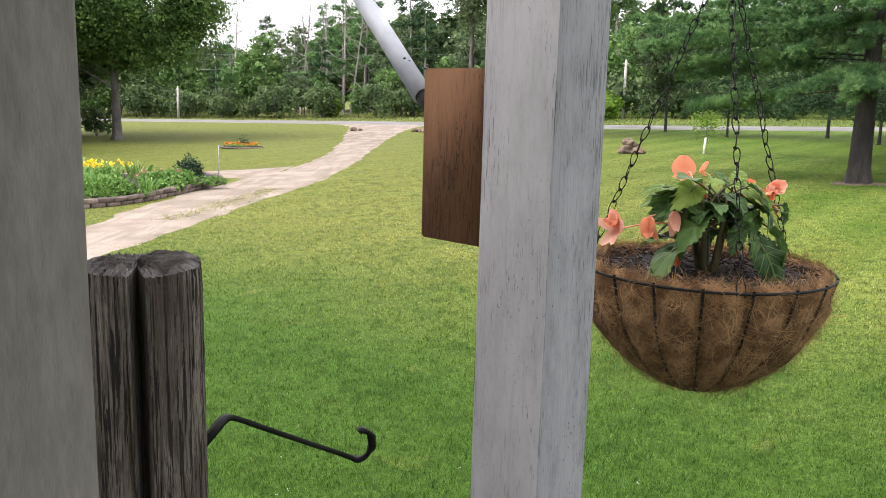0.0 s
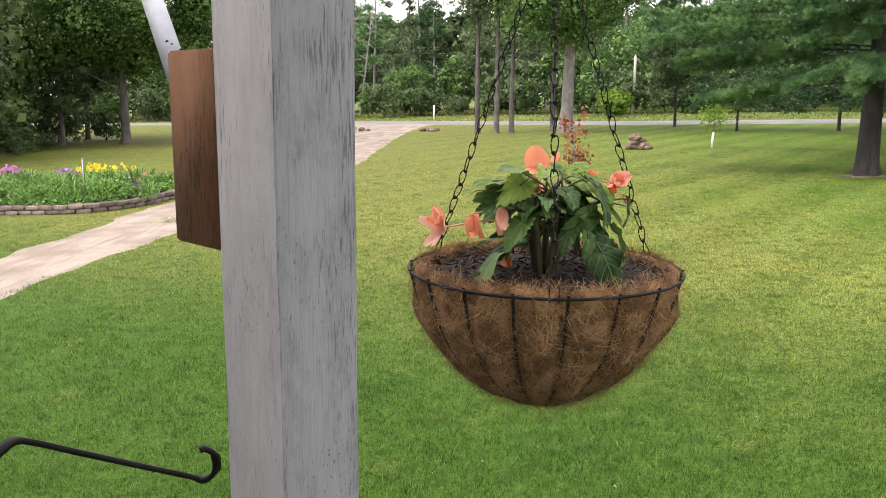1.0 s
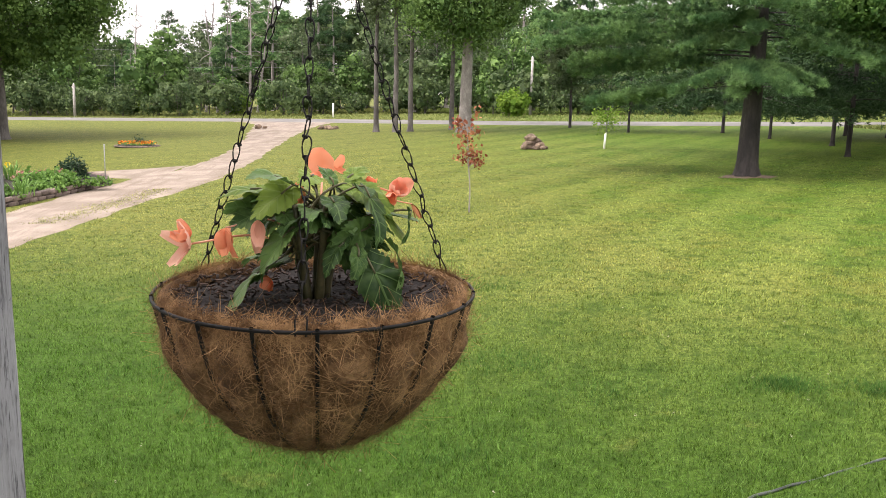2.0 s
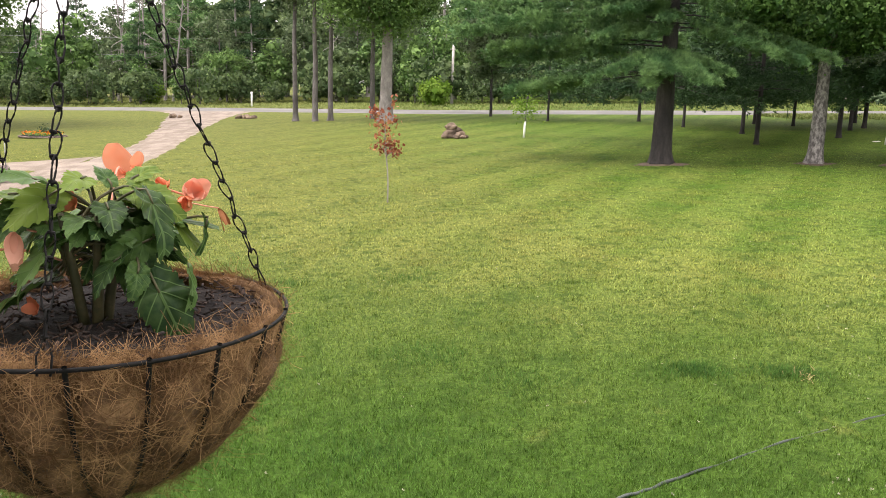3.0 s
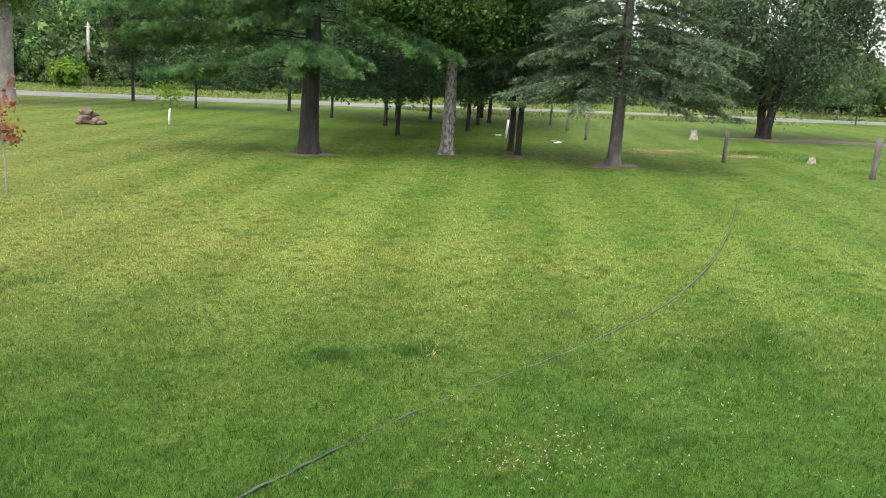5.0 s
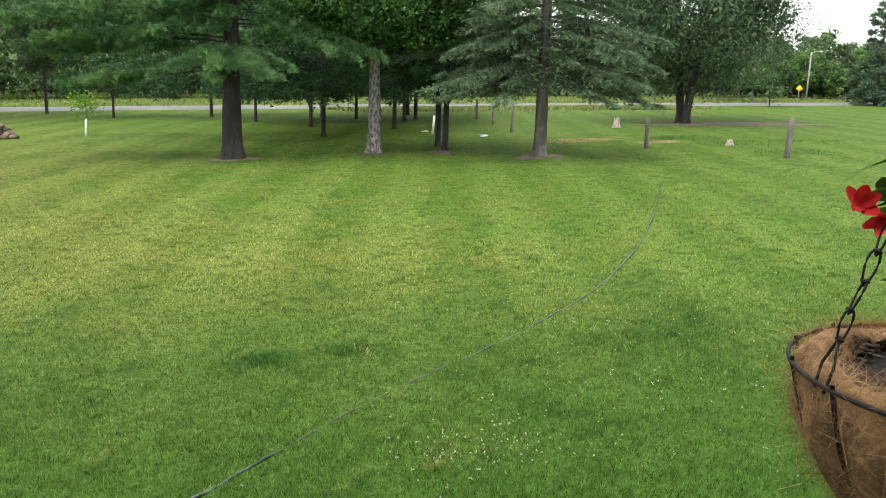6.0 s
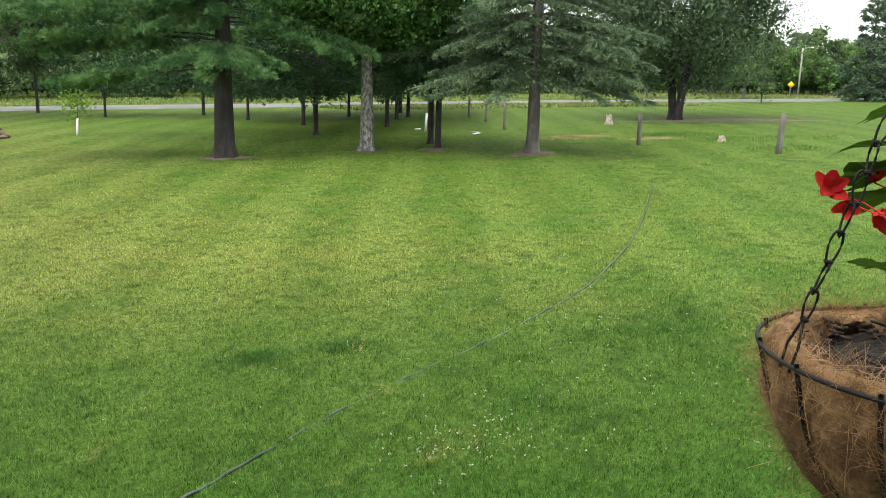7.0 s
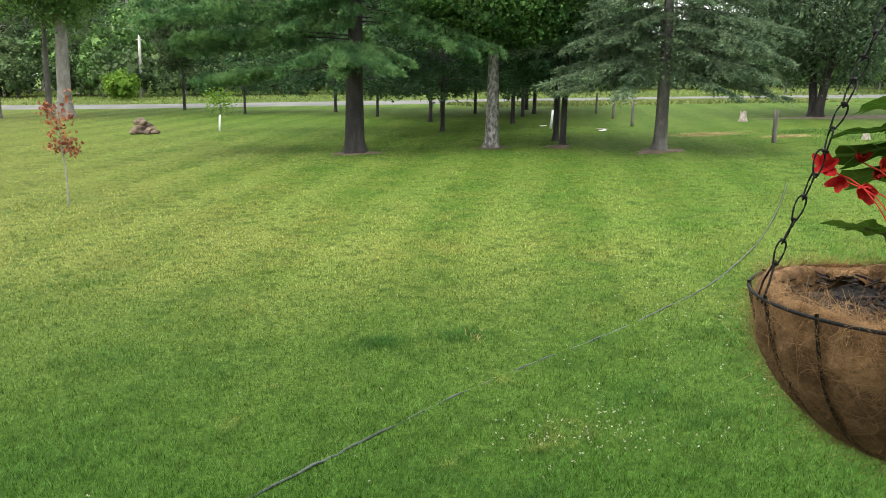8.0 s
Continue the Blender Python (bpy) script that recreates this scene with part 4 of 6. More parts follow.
def leaf_pose(base, tip, lean=0.0, side=1.0):
    """Lays a unit leaf from base to tip, its face turned up and outwards."""
    b, t = Vector(base), Vector(tip)
    x = (t - b).normalized()
    out = Vector((0.5 * (b.x + t.x) * side, 0.5 * (b.y + t.y) * side, 0.09)).normalized()
    z = (out - x * out.dot(x)).normalized()
    y = z.cross(x)
    m = Matrix((x, y, z)).transposed().to_4x4()
    return Matrix.Translation(b) @ m @ pose(0, 0, 0, lean) @ Matrix.Scale((t - b).length / 1.05, 4)


def petal(geo, m, length, width, cup, n=9):
    """A rounded cupped petal, from its foot along x."""
    v = []
    for s in np.linspace(0, 1, n):
        w = width * math.sin(math.pi * min(0.97, 0.06 + 0.86 * s ** 0.8)) ** 0.7
        for q in np.linspace(-1, 1, 7):
            v.append((s * length, q * w * 0.5, cup * (q * q * 0.35 * width + s * s * length * 0.45) + rng.normal(0, 0.0003)))
    i, j = np.meshgrid(np.arange(n - 1), np.arange(6), indexing="ij")
    f = np.stack([i * 7 + j, i * 7 + j + 1, (i + 1) * 7 + j + 1, (i + 1) * 7 + j], -1).reshape(-1, 4)
    v = np.array(v) @ np.array(m.to_3x3()).T + np.array(m.translation)
    geo.add(v, f)


def bloom(parent, at, face, petals, length, width, cup, material, name="flower", label="", open_=60):
    """A flower of single petals round a centre that faces the way given."""
    q = Vector(face).to_track_quat("Z", "X").to_matrix().to_4x4()
    base = None
    for k in range(petals):
        g = Geo()
        petal(g, Matrix.Translation(at) @ q @ pose(0, 0, 0, 0, 0, k * 360 / petals + rng.normal(0, 9)) @ pose(0, 0, 0, 0, -(90 - open_) + rng.normal(0, 8), 0),
              length * rng.uniform(0.85, 1.15), width * rng.uniform(0.85, 1.1), cup)
        if base is None:
            base = part(name, g, material, parent, label, True)
        else:
            part("petal", g, material, base, smooth=True)
    return base


begonia_leaves = [leaf_mesh("leaf", BEGONIA, 24, 0.7, 0.16, 0.16, 1.08), leaf_mesh("leaf", BEGONIA, 28, 0.5, 0.24, 0.10, 1.15), leaf_mesh("leaf", BRIGHT_LEAF, 26, 0.6, 0.22, 0.12, 1.12),
                  leaf_mesh("leaf", BEGONIA, 22, 0.9, 0.10, 0.22, 1.15), leaf_mesh("leaf", BEGONIA, 26, 0.5, 0.30, 0.14, 1.05)]
begonia = thing("begonia", "leafy begonia with coral-orange flowers growing in the basket", "plant", pose(0.3265, 1.066, 2.178))
FRONT_LEAVES = [(-0.018, -0.049, 0.083, -0.063, -0.078, 0.044), (-0.039, -0.039, 0.042, -0.112, -0.078, 0.003), (-0.049, -0.026, 0.099, -0.092, -0.046, 0.086),
                (-0.041, 0.01, 0.116, -0.071, -0.006, 0.109), (-0.006, 0.0, 0.123, -0.037, -0.02, 0.118), (0.035, 0.0, 0.131, 0.057, 0.02, 0.146),
                (0.02, -0.013, 0.126, 0.006, 0.0, 0.149), (0.051, -0.032, 0.127, 0.088, -0.058, 0.081)]
LOWER_LEAVES = [(0.036, -0.052, 0.07, 0.013, -0.081, 0.044), (0.063, -0.039, 0.083, 0.028, -0.065, 0.065), (0.059, -0.052, 0.05, 0.092, -0.085, -0.005),
                (0.085, -0.032, 0.063, 0.11, -0.058, 0.025), (0.104, -0.013, 0.098, 0.109, -0.026, 0.062), (-0.037, -0.032, 0.098, -0.019, -0.058, 0.086),
                (-0.03, -0.026, 0.04, -0.08, -0.046, 0.023), (0.05, -0.055, 0.06, 0.051, -0.078, 0.033)]
spots = FRONT_LEAVES + LOWER_LEAVES
for k in range(20):
    a, r = radians(-10 + 200 * k / 19) + rng.normal(0, 0.15), rng.uniform(0.03, 0.075)
    z0 = rng.uniform(0.03, 0.13)
    b = np.array([r * math.cos(a) * 0.7, r * math.sin(a) * 0.7, z0])
    spots.append((*b, *(b + np.array([math.cos(a), math.sin(a), rng.uniform(-0.7, 0.1)]) * rng.uniform(0.05, 0.075))))
for k in range(26):
    a, r = radians(180 + 180 * (k + 0.5) / 26) + rng.normal(0, 0.12), rng.uniform(0.01, 0.06)
    z0 = rng.uniform(0.07, 0.135)
    b = np.array([r * math.cos(a), r * math.sin(a) * 0.6, z0])
    spots.append((*b, *(b + np.array([math.cos(a), math.sin(a), rng.uniform(-0.8, 0.4)]) * rng.uniform(0.045, 0.07))))
stems = Geo()
for k, s in enumerate(spots):
    b, t = np.array(s[:3]), np.array(s[3:])
    lf = part("leaf", begonia_leaves[(2 if b[2] > 0.105 and k % 2 == 0 else (0, 1, 3, 4)[k % 4]) if k > 15 else (0, 3, 0, 2, 2, 2, 4, 0, 1, 1, 3, 0, 4, 0, 1, 4)[k]], None, begonia)
    lf.matrix_basis = leaf_pose(b, t, rng.normal(0, 24), 1.7) @ Matrix.Scale(0.86 if k < 16 else rng.uniform(0.62, 0.90), 4)
    a = (0.2, 1.5, 2.9, 4.0, 5.2)[k % 5]
    root = np.array([0.028 * math.cos(a), 0.028 * math.sin(a) - 0.015, 0.045 + 0.008 * (k % 6)])
    part("leaf_stalk", tube(Geo(), smooth_path([root, root * 0.5 + b * 0.5 + [0, 0, 0.012], b, b + (t - b) * 0.3], 9), np.linspace(0.0018, 0.0011, 9), 6), STEM, begonia, smooth=True)
for a in (0.2, 1.5, 2.9, 4.0, 5.2):
    tube(stems, smooth_path([(0.01 * math.cos(a), 0.01 * math.sin(a) - 0.02, -0.012), (0.02 * math.cos(a), 0.02 * math.sin(a) - 0.02, 0.05), (0.03 * math.cos(a), 0.03 * math.sin(a) - 0.02, 0.105)], 8), np.linspace(0.0058, 0.0030, 8), 8)
part("stem", stems, STEM, begonia, "fleshy green-brown stem", True)
bloom(begonia, (-0.002, 0.150, 0.120), (-0.25, -0.75, 0.6), 2, 0.034, 0.036, 0.5, CORAL, label="large coral-orange flower", open_=42)
bloom(begonia, (0.016, 0.120, 0.132), (0.5, -0.8, 0.3), 2, 0.020, 0.016, 0.5, CORAL, open_=45)
bloom(begonia, (-0.136, -0.030, 0.058), (-0.75, -0.6, 0.05), 5, 0.030, 0.020, 0.35, PALE_CORAL, label="pale coral open flower", open_=64)
bloom(begonia, (-0.138, -0.028, 0.064), (-0.4, -0.6, 0.5), 3, 0.022, 0.018, 0.5, CORAL, open_=50)
bloom(begonia, (-0.096, -0.040, 0.078), (0.15, -0.3, -1.0), 3, 0.030, 0.022, 0.8, CORAL, label="drooping coral flower bud", open_=16)
bloom(begonia, (-0.060, -0.045, 0.088), (0.05, -0.2, -1.0), 2, 0.032, 0.015, 0.8, PALE_CORAL, open_=10)
bloom(begonia, (0.090, 0.012, 0.114), (0.2, -0.8, 0.4), 5, 0.024, 0.020, 0.6, PALE_CORAL, label="coral double flower", open_=48)
bloom(begonia, (0.086, 0.008, 0.112), (0.1, -0.9, -0.2), 3, 0.020, 0.018, 0.7, CORAL, open_=40)
bloom(begonia, (0.064, 0.025, 0.122), (-0.2, -0.7, 0.4), 3, 0.018, 0.014, 0.6, CORAL, open_=40)
bloom(begonia, (-0.015, -0.012, 0.109), (-0.3, -0.8, 0.3), 3, 0.020, 0.013, 0.5, CORAL, open_=55)
bloom(begonia, (-0.049, -0.030, 0.012), (-0.3, -0.8, 0.2), 3, 0.016, 0.012, 0.5, CORAL, open_=50)
bloom(begonia, (0.111, 0.060, 0.095), (0.3, -0.5, -0.8), 3, 0.024, 0.007, 0.3, WITHERED, label="withered brown flower", open_=28)
stalks = Geo()
for e, r in (((-0.136, -0.030, 0.058), 0.0013), ((-0.096, -0.040, 0.078), 0.0012), ((0.090, 0.012, 0.114), 0.0012), ((-0.002, 0.150, 0.122), 0.0014), ((0.111, 0.060, 0.095), 0.0008)):
    e = np.array(e)
    tube(stalks, smooth_path([e * [0.1, 0.3, 0.3] + [0, 0, 0.03], e * [0.5, 0.7, 0.95] + [0, 0, 0.012], e], 10), r, 6)
part("flower_stalk", stalks, PALE_CORAL, begonia, "thin pale coral flower stalk", True)

geranium_leaves = [leaf_mesh("leaf", GERANIUM, 22, 0.4, 0.06, 0.04, 1.35, 0.1, 0.05, 0.0), leaf_mesh("leaf", GERANIUM, 26, 0.3, 0.10, 0.06, 1.3, 0.1, 0.05, 0.0)]
red_plant = thing("red_flower_plant", "light green leafy plant with bright red flowers in the basket", "plant", pose(1.305, 0.2605, 2.272))
RED_LEAVES = [(0.095, 0.060, 0.130, 0.031, 0.128, 0.127), (0.100, 0.050, 0.108, 0.030, 0.121, 0.112), (0.115, 0.060, 0.155, 0.066, 0.125, 0.150),
              (0.100, 0.062, 0.088, 0.046, 0.124, 0.088), (0.022, 0.050, 0.042, -0.031, 0.081, 0.058)]
stems = Geo()
spots = list(RED_LEAVES)
for k in range(14):
    a, r = radians(-95 + 115 * k / 13), rng.uniform(0.03, 0.05)
    b = np.array([r * math.cos(a) + 0.02, r * math.sin(a), rng.uniform(0.05, 0.15)])
    spots.append((*b, *(b + np.array([math.cos(a), math.sin(a), rng.uniform(-0.5, 0.1)]) * 0.075)))
for k, s in enumerate(spots):
    b, t = np.array(s[:3]), np.array(s[3:])
    lf = part("leaf", geranium_leaves[k % 2], None, red_plant)
    lf.matrix_basis = leaf_pose(b, t, rng.normal(0, 4) + (12 if k < 5 else 0), 0.15) @ Matrix.Diagonal((0.70, 0.70, 1, 1))
    part("leaf_stalk", tube(Geo(), smooth_path([(0.0, 0.0, -0.012), b * [0.7, 0.7, 0.4], b, b + (t - b) * 0.3], 9), np.linspace(0.004, 0.0016, 9), 6), STEM, red_plant, smooth=True)
RED_BLOOMS = [((0.030, 0.120, 0.090), (-0.62, -0.42, 0.45), 5, 0.017), ((0.046, 0.092, 0.076), (-0.55, -0.60, -0.3), 5, 0.016), ((0.052, 0.104, 0.098), (-0.45, -0.6, 0.5), 4, 0.014),
              ((0.085, 0.080, 0.088), (-0.3, -0.8, -0.2), 5, 0.016), ((0.066, 0.092, 0.086), (-0.6, -0.5, 0.1), 3, 0.015),
              ((0.038, 0.108, 0.081), (-0.7, -0.3, -0.2), 4, 0.015), ((0.058, 0.084, 0.094), (-0.5, -0.7, 0.3), 4, 0.015)]
red_stalks = Geo()
for k, (e, face, count, size) in enumerate(RED_BLOOMS):
    bloom(red_plant, e, face, count, size, size * 0.64, 0.5, RED, label="" if k else "bright red flower", open_=(58, 48, 42, 52, 30, 50, 44)[k])
    e = np.array(e)
    tube(red_stalks, smooth_path([(0.02, 0.01, 0.0), e * [0.9, 0.6, 0.8], e], 8), 0.0006, 6)
part("flower_stalk", red_stalks, RED, red_plant, "thin red flower stalk", True)

# ---- trees ----
def scatter_leaves(geo, centres, size, up=0.35, narrow=0.5):
    """A bent four-cornered leaf at each centre, turned at random."""
    n = len(centres)
    d = unit(rng.normal(0, 1, (n, 3)))
    s = unit(np.cross(d, unit(rng.normal(0, 1, (n, 3)) + [0, 0, up])))
    size = np.broadcast_to(size, (n,))[:, None] * rng.uniform(0.6, 1.3, (n, 1))
    nrm = np.cross(d, s)
    v = np.stack([centres - d * size * 0.5, centres + s * size * narrow * 0.5 + nrm * size * 0.1, centres + d * size * 0.5,
                  centres - s * size * narrow * 0.5 + nrm * size * 0.1], 1)
    return geo.add(v, np.arange(4 * n).reshape(-1, 4))


def needles(geo, base, way, length, width, count, spread=0.7):
    """Sheaves of needles, a slim triangle each, round the way of the twig."""
    base, way = np.repeat(base, count, 0), np.repeat(way, count, 0)
    n = len(base)
    d = unit(way + rng.normal(0, spread, (n, 3)))
    s = unit(np.cross(d, rng.normal(0, 1, (n, 3))))
    ln = length * rng.uniform(0.6, 1.2, (n, 1))
    p = base + rng.normal(0, length * 0.12, (n, 3))
    v = np.stack([p - s * width * 0.5, p + s * width * 0.5, p + d * ln], 1)
    return geo.add(v, np.arange(3 * n).reshape(-1, 3))


def trunk_path(height, lean=0.0, wobble=0.05, n=9, turn=0.0):
    t = np.linspace(0, 1, n)
    w = np.cumsum(rng.normal(0, wobble, (n, 2)), 0) * t[:, None]
    return np.column_stack([w[:, 0] + lean * math.cos(turn) * t * height, w[:, 1] + lean * math.sin(turn) * t * height, t * height])


def trunk_tube(geo, path, radius, thin, power, sides=14):
    """A trunk that swells into lobed roots at the foot."""
    zs = np.unique(np.concatenate([[-0.12, 0.0, 0.06, 0.14, 0.26, 0.45, 0.8], path[1:, 2]]))
    pts = np.column_stack([np.interp(zs, path[:, 2], path[:, 0]), np.interp(zs, path[:, 2], path[:, 1]), zs])
    share = np.clip(zs / path[-1, 2], 0, 1)
    r = radius * np.interp(share, np.linspace(0, 1, 9), np.linspace(1, thin, 9) ** power)
    ang = np.arange(sides) / sides * 2 * np.pi
    turn = rng.uniform(0, 6)
    swell = np.exp(-np.maximum(zs, 0) / (radius * 0.9))[:, None]
    rr = r[:, None] * (1 + swell * (0.45 + 0.22 * np.sin(5 * ang + turn) + 0.12 * np.sin(3 * ang + 2 * turn))[None]) * (1 + 0.03 * np.sin(ang * 4 + zs[:, None] * 3))
    v = np.stack([pts[:, None, 0] + rr * np.cos(ang), pts[:, None, 1] + rr * np.sin(ang), np.repeat(zs[:, None], sides, 1)], -1)
    n = len(zs)
    i, j = np.meshgrid(np.arange(n - 1), np.arange(sides), indexing="ij")
    k = (j + 1) % sides
    geo.add(v, np.stack([i * sides + j, i * sides + k, (i + 1) * sides + k, (i + 1) * sides + j], -1).reshape(-1, 4))


def bough(wood, crown, start, turn, length, droop, lift, needle, width, count, twigs, jitter, broad=0.34, bare=0.22, dead=False, steps=5, spread=0.7, rise=0.25, hang=0.35):
    """One bough with side twigs, each set with needles."""
    n = 8
    t = np.linspace(0, 1, n)
    side = rng.normal(0, 0.10) * length * t ** 2
    c, s = math.cos(turn), math.sin(turn)
    zz = start[2] + length * (lift * t - droop * t ** 1.6 + 0.16 * droop * t ** 4)
    line = np.column_stack([start[0] + t * length * c - side * s, start[1] + t * length * s + side * c, zz])
    tube(wood, line, np.linspace(0.004 * length + 0.006, 0.003, n), 4, False)
    if dead:
        return
    m = max(3, int(twigs * length))
    ts = bare + (1 - bare) * np.sort(rng.random(m)) ** 0.85
    p0 = np.column_stack([np.interp(ts, t, line[:, q]) for q in range(3)])
    fwd = unit(np.column_stack([np.interp(ts, t, np.gradient(line[:, q])) for q in range(3)]))
    lat = np.array([-s, c, 0.0])
    sign = np.where(np.arange(m) % 2, 1, -1)[:, None]
    tw = unit(fwd * rng.uniform(0.5, 1.1, (m, 1)) + lat * sign * rng.uniform(0.4, 1.0, (m, 1)) + [0, 0, 0.10 - 0.5 * droop] + rng.normal(0, 0.18, (m, 3)))
    tl = length * broad * (1.18 - ts)[:, None] ** 0.6 * rng.uniform(0.5, 1.25, (m, 1))
    for q in range(0, steps + 1):
        base = p0 + tw * tl * q / steps + np.array([0, 0, -droop * hang]) * tl * (q / steps) ** 2
        needles(crown, base + rng.normal(0, jitter, base.shape) * [1, 1, 0.7], tw + [0, 0, rise], needle, width, count, spread)


def conifer(height, first, reach, whorl, per, droop, lift, radius, needle, width, count, twigs, jitter=0.0, dead=0.0, top=None, extra=(), broad=0.34, coarse=99.0, shun=None, **style):
    """Trunk with whorls of boughs, coarser needles above a height. extra: boughs of their own (height, turn in degrees, length, droop, lift, bare share)."""
    wood, crown = Geo(), Geo()
    path = trunk_path(height, wobble=height * 0.004)
    trunk_tube(wood, path, radius, 0.12, 0.9)
    z, turn = first, rng.uniform(0, 6)
    while z < (top or height) - 0.2:
        share = (z - first) / (height - first)
        for k in range(per):
            turn += 2 * math.pi / per + rng.normal(0, 0.25)
            length = reach * (1 - share) ** 0.75 * rng.uniform(0.65, 1.12) + 0.25
            if shun and abs((math.degrees(turn) - shun[0] + 180) % 360 - 180) < shun[1]:
                continue
            start = np.array([np.interp(z, path[:, 2], path[:, 0]), np.interp(z, path[:, 2], path[:, 1]), z + rng.normal(0, whorl * 0.25)])
            f = 2.7 if z > coarse else 1.0
            bough(wood, crown, start, turn, length, droop, lift, needle * f ** 0.6, width * f, max(3, int(count / f)), twigs / f, jitter, broad, dead=rng.random() < dead, **style)
        z += whorl * rng.uniform(0.8, 1.2)
    for z, turn, length, dr, li, bare in extra:
        bough(wood, crown, np.array([0, 0, z]), radians(turn), length, dr, li, needle, width, count, twigs * 1.3, jitter, broad, bare=bare, **style)
    return wood, crown


def leafy(height, spread, base, radius, leaf, blobs, per, blob=(0.28, 0.45), narrow=0.7, stems=1, sag=0.0, heart=0.22, ruffle=0.6, near=True):
    """A fuller tree: limbs that end in uneven leaf clumps, small leaves on the clumps' outsides and larger ones (heart: their share) within."""
    wood, crown = Geo(), Geo()
    mid, half = (base + height) / 2, (height - base) / 2
    for s in range(stems):
        turn = 1.3 + s * 6.283 / stems
        path = trunk_path(height * 0.8, 0.17 if stems > 1 else 0.0, height * 0.005, 8, turn)
        if stems > 1:
            path[:, :2] += radius * 0.6 * np.array([math.cos(turn), math.sin(turn)])
        trunk_tube(wood, path, radius * (0.8 if stems > 1 else 1), 0.2, 0.8, (14 if radius > 0.18 else 7) if near else 4)
    for k in range(blobs):
        zz = 1 - 2 * (k + 0.5) / blobs
        a = k * 2.39996 + rng.normal(0, 0.25)
        rad = math.sqrt(1 - zz * zz)
        d = np.array([rad * math.cos(a), rad * math.sin(a), zz])
        c = d * [spread, spread, half] * rng.uniform(0.5, 0.86) + [0, 0, mid]
        size = spread * rng.uniform(*blob)
        c[2] = max(c[2], base + size * 0.6)
        h0 = min(max(base * 0.8, c[2] - 0.5 * np.hypot(c[0], c[1])), height * 0.75)
        p0 = np.array([np.interp(h0, path[:, 2], path[:, q]) for q in range(3)])
        if k % (2 if near else 3) == 0:
            m = 5 if near else 3
            tube(wood, smooth_path([p0, (p0 + c) / 2 + [0, 0, 0.1 * size], c], m), np.linspace(max(radius * 0.3, 0.02), 0.012, m), m, False)
        e = unit(rng.normal(0, 1, (per, 3)) + [0, 0, 0.15])
        lump = 1 + 0.22 * np.sin(e[:, :1] * 5 + k) * np.sin(e[:, 1:2] * 6 + 2 * k) + 0.15 * np.sin(e[:, 2:] * 9 + k)
        deep_in = rng.random((per, 1)) < heart
        rr = np.where(deep_in, rng.uniform(0.25, 0.72, (per, 1)), rng.uniform(0.72, 1.08, (per, 1)))
        p = c + e * rr * lump * size * [1.1, 1.1, 0.8]
        p[:, 2] -= sag * rng.random(per) ** 2 * size
        n = unit(e + rng.normal(0, ruffle, e.shape))
        u = unit(np.cross(n, rng.normal(0, 1, e.shape)))
        if sag:
            u = unit(u + [0, 0, -sag])
        w = np.cross(n, u)
        ln = leaf * rng.uniform(0.6, 1.3, (per, 1)) * np.where(deep_in, 1.15, 0.5)
        v = np.stack([p - u * ln, p + w * ln * narrow + n * ln * 0.2, p + u * ln, p - w * ln * narrow + n * ln * 0.2], 1)
        crown.add(v, np.arange(4 * per).reshape(-1, 4))
    return wood, crown


def tree(name, label, wood, crown, bark, leaves, x, y, category="tree", group="", turn=0.0, scale=1.0):
    ob = thing(name, label, category, pose(x, y, float(lawn_z(x, y)) - 0.02, 0, 0, turn) @ Matrix.Scale(scale, 4), group)
    part("trunk", wood, bark, ob, smooth=True)
    part("crown", crown, leaves, ob)
    return ob


def again(ob, x, y, turn, scale, squash=1.0):
    return copy_thing(ob, pose(x, y, float(lawn_z(x, y)) - 0.02, 0, 0, turn) @ Matrix.Diagonal((scale, scale, scale * squash, 1)))


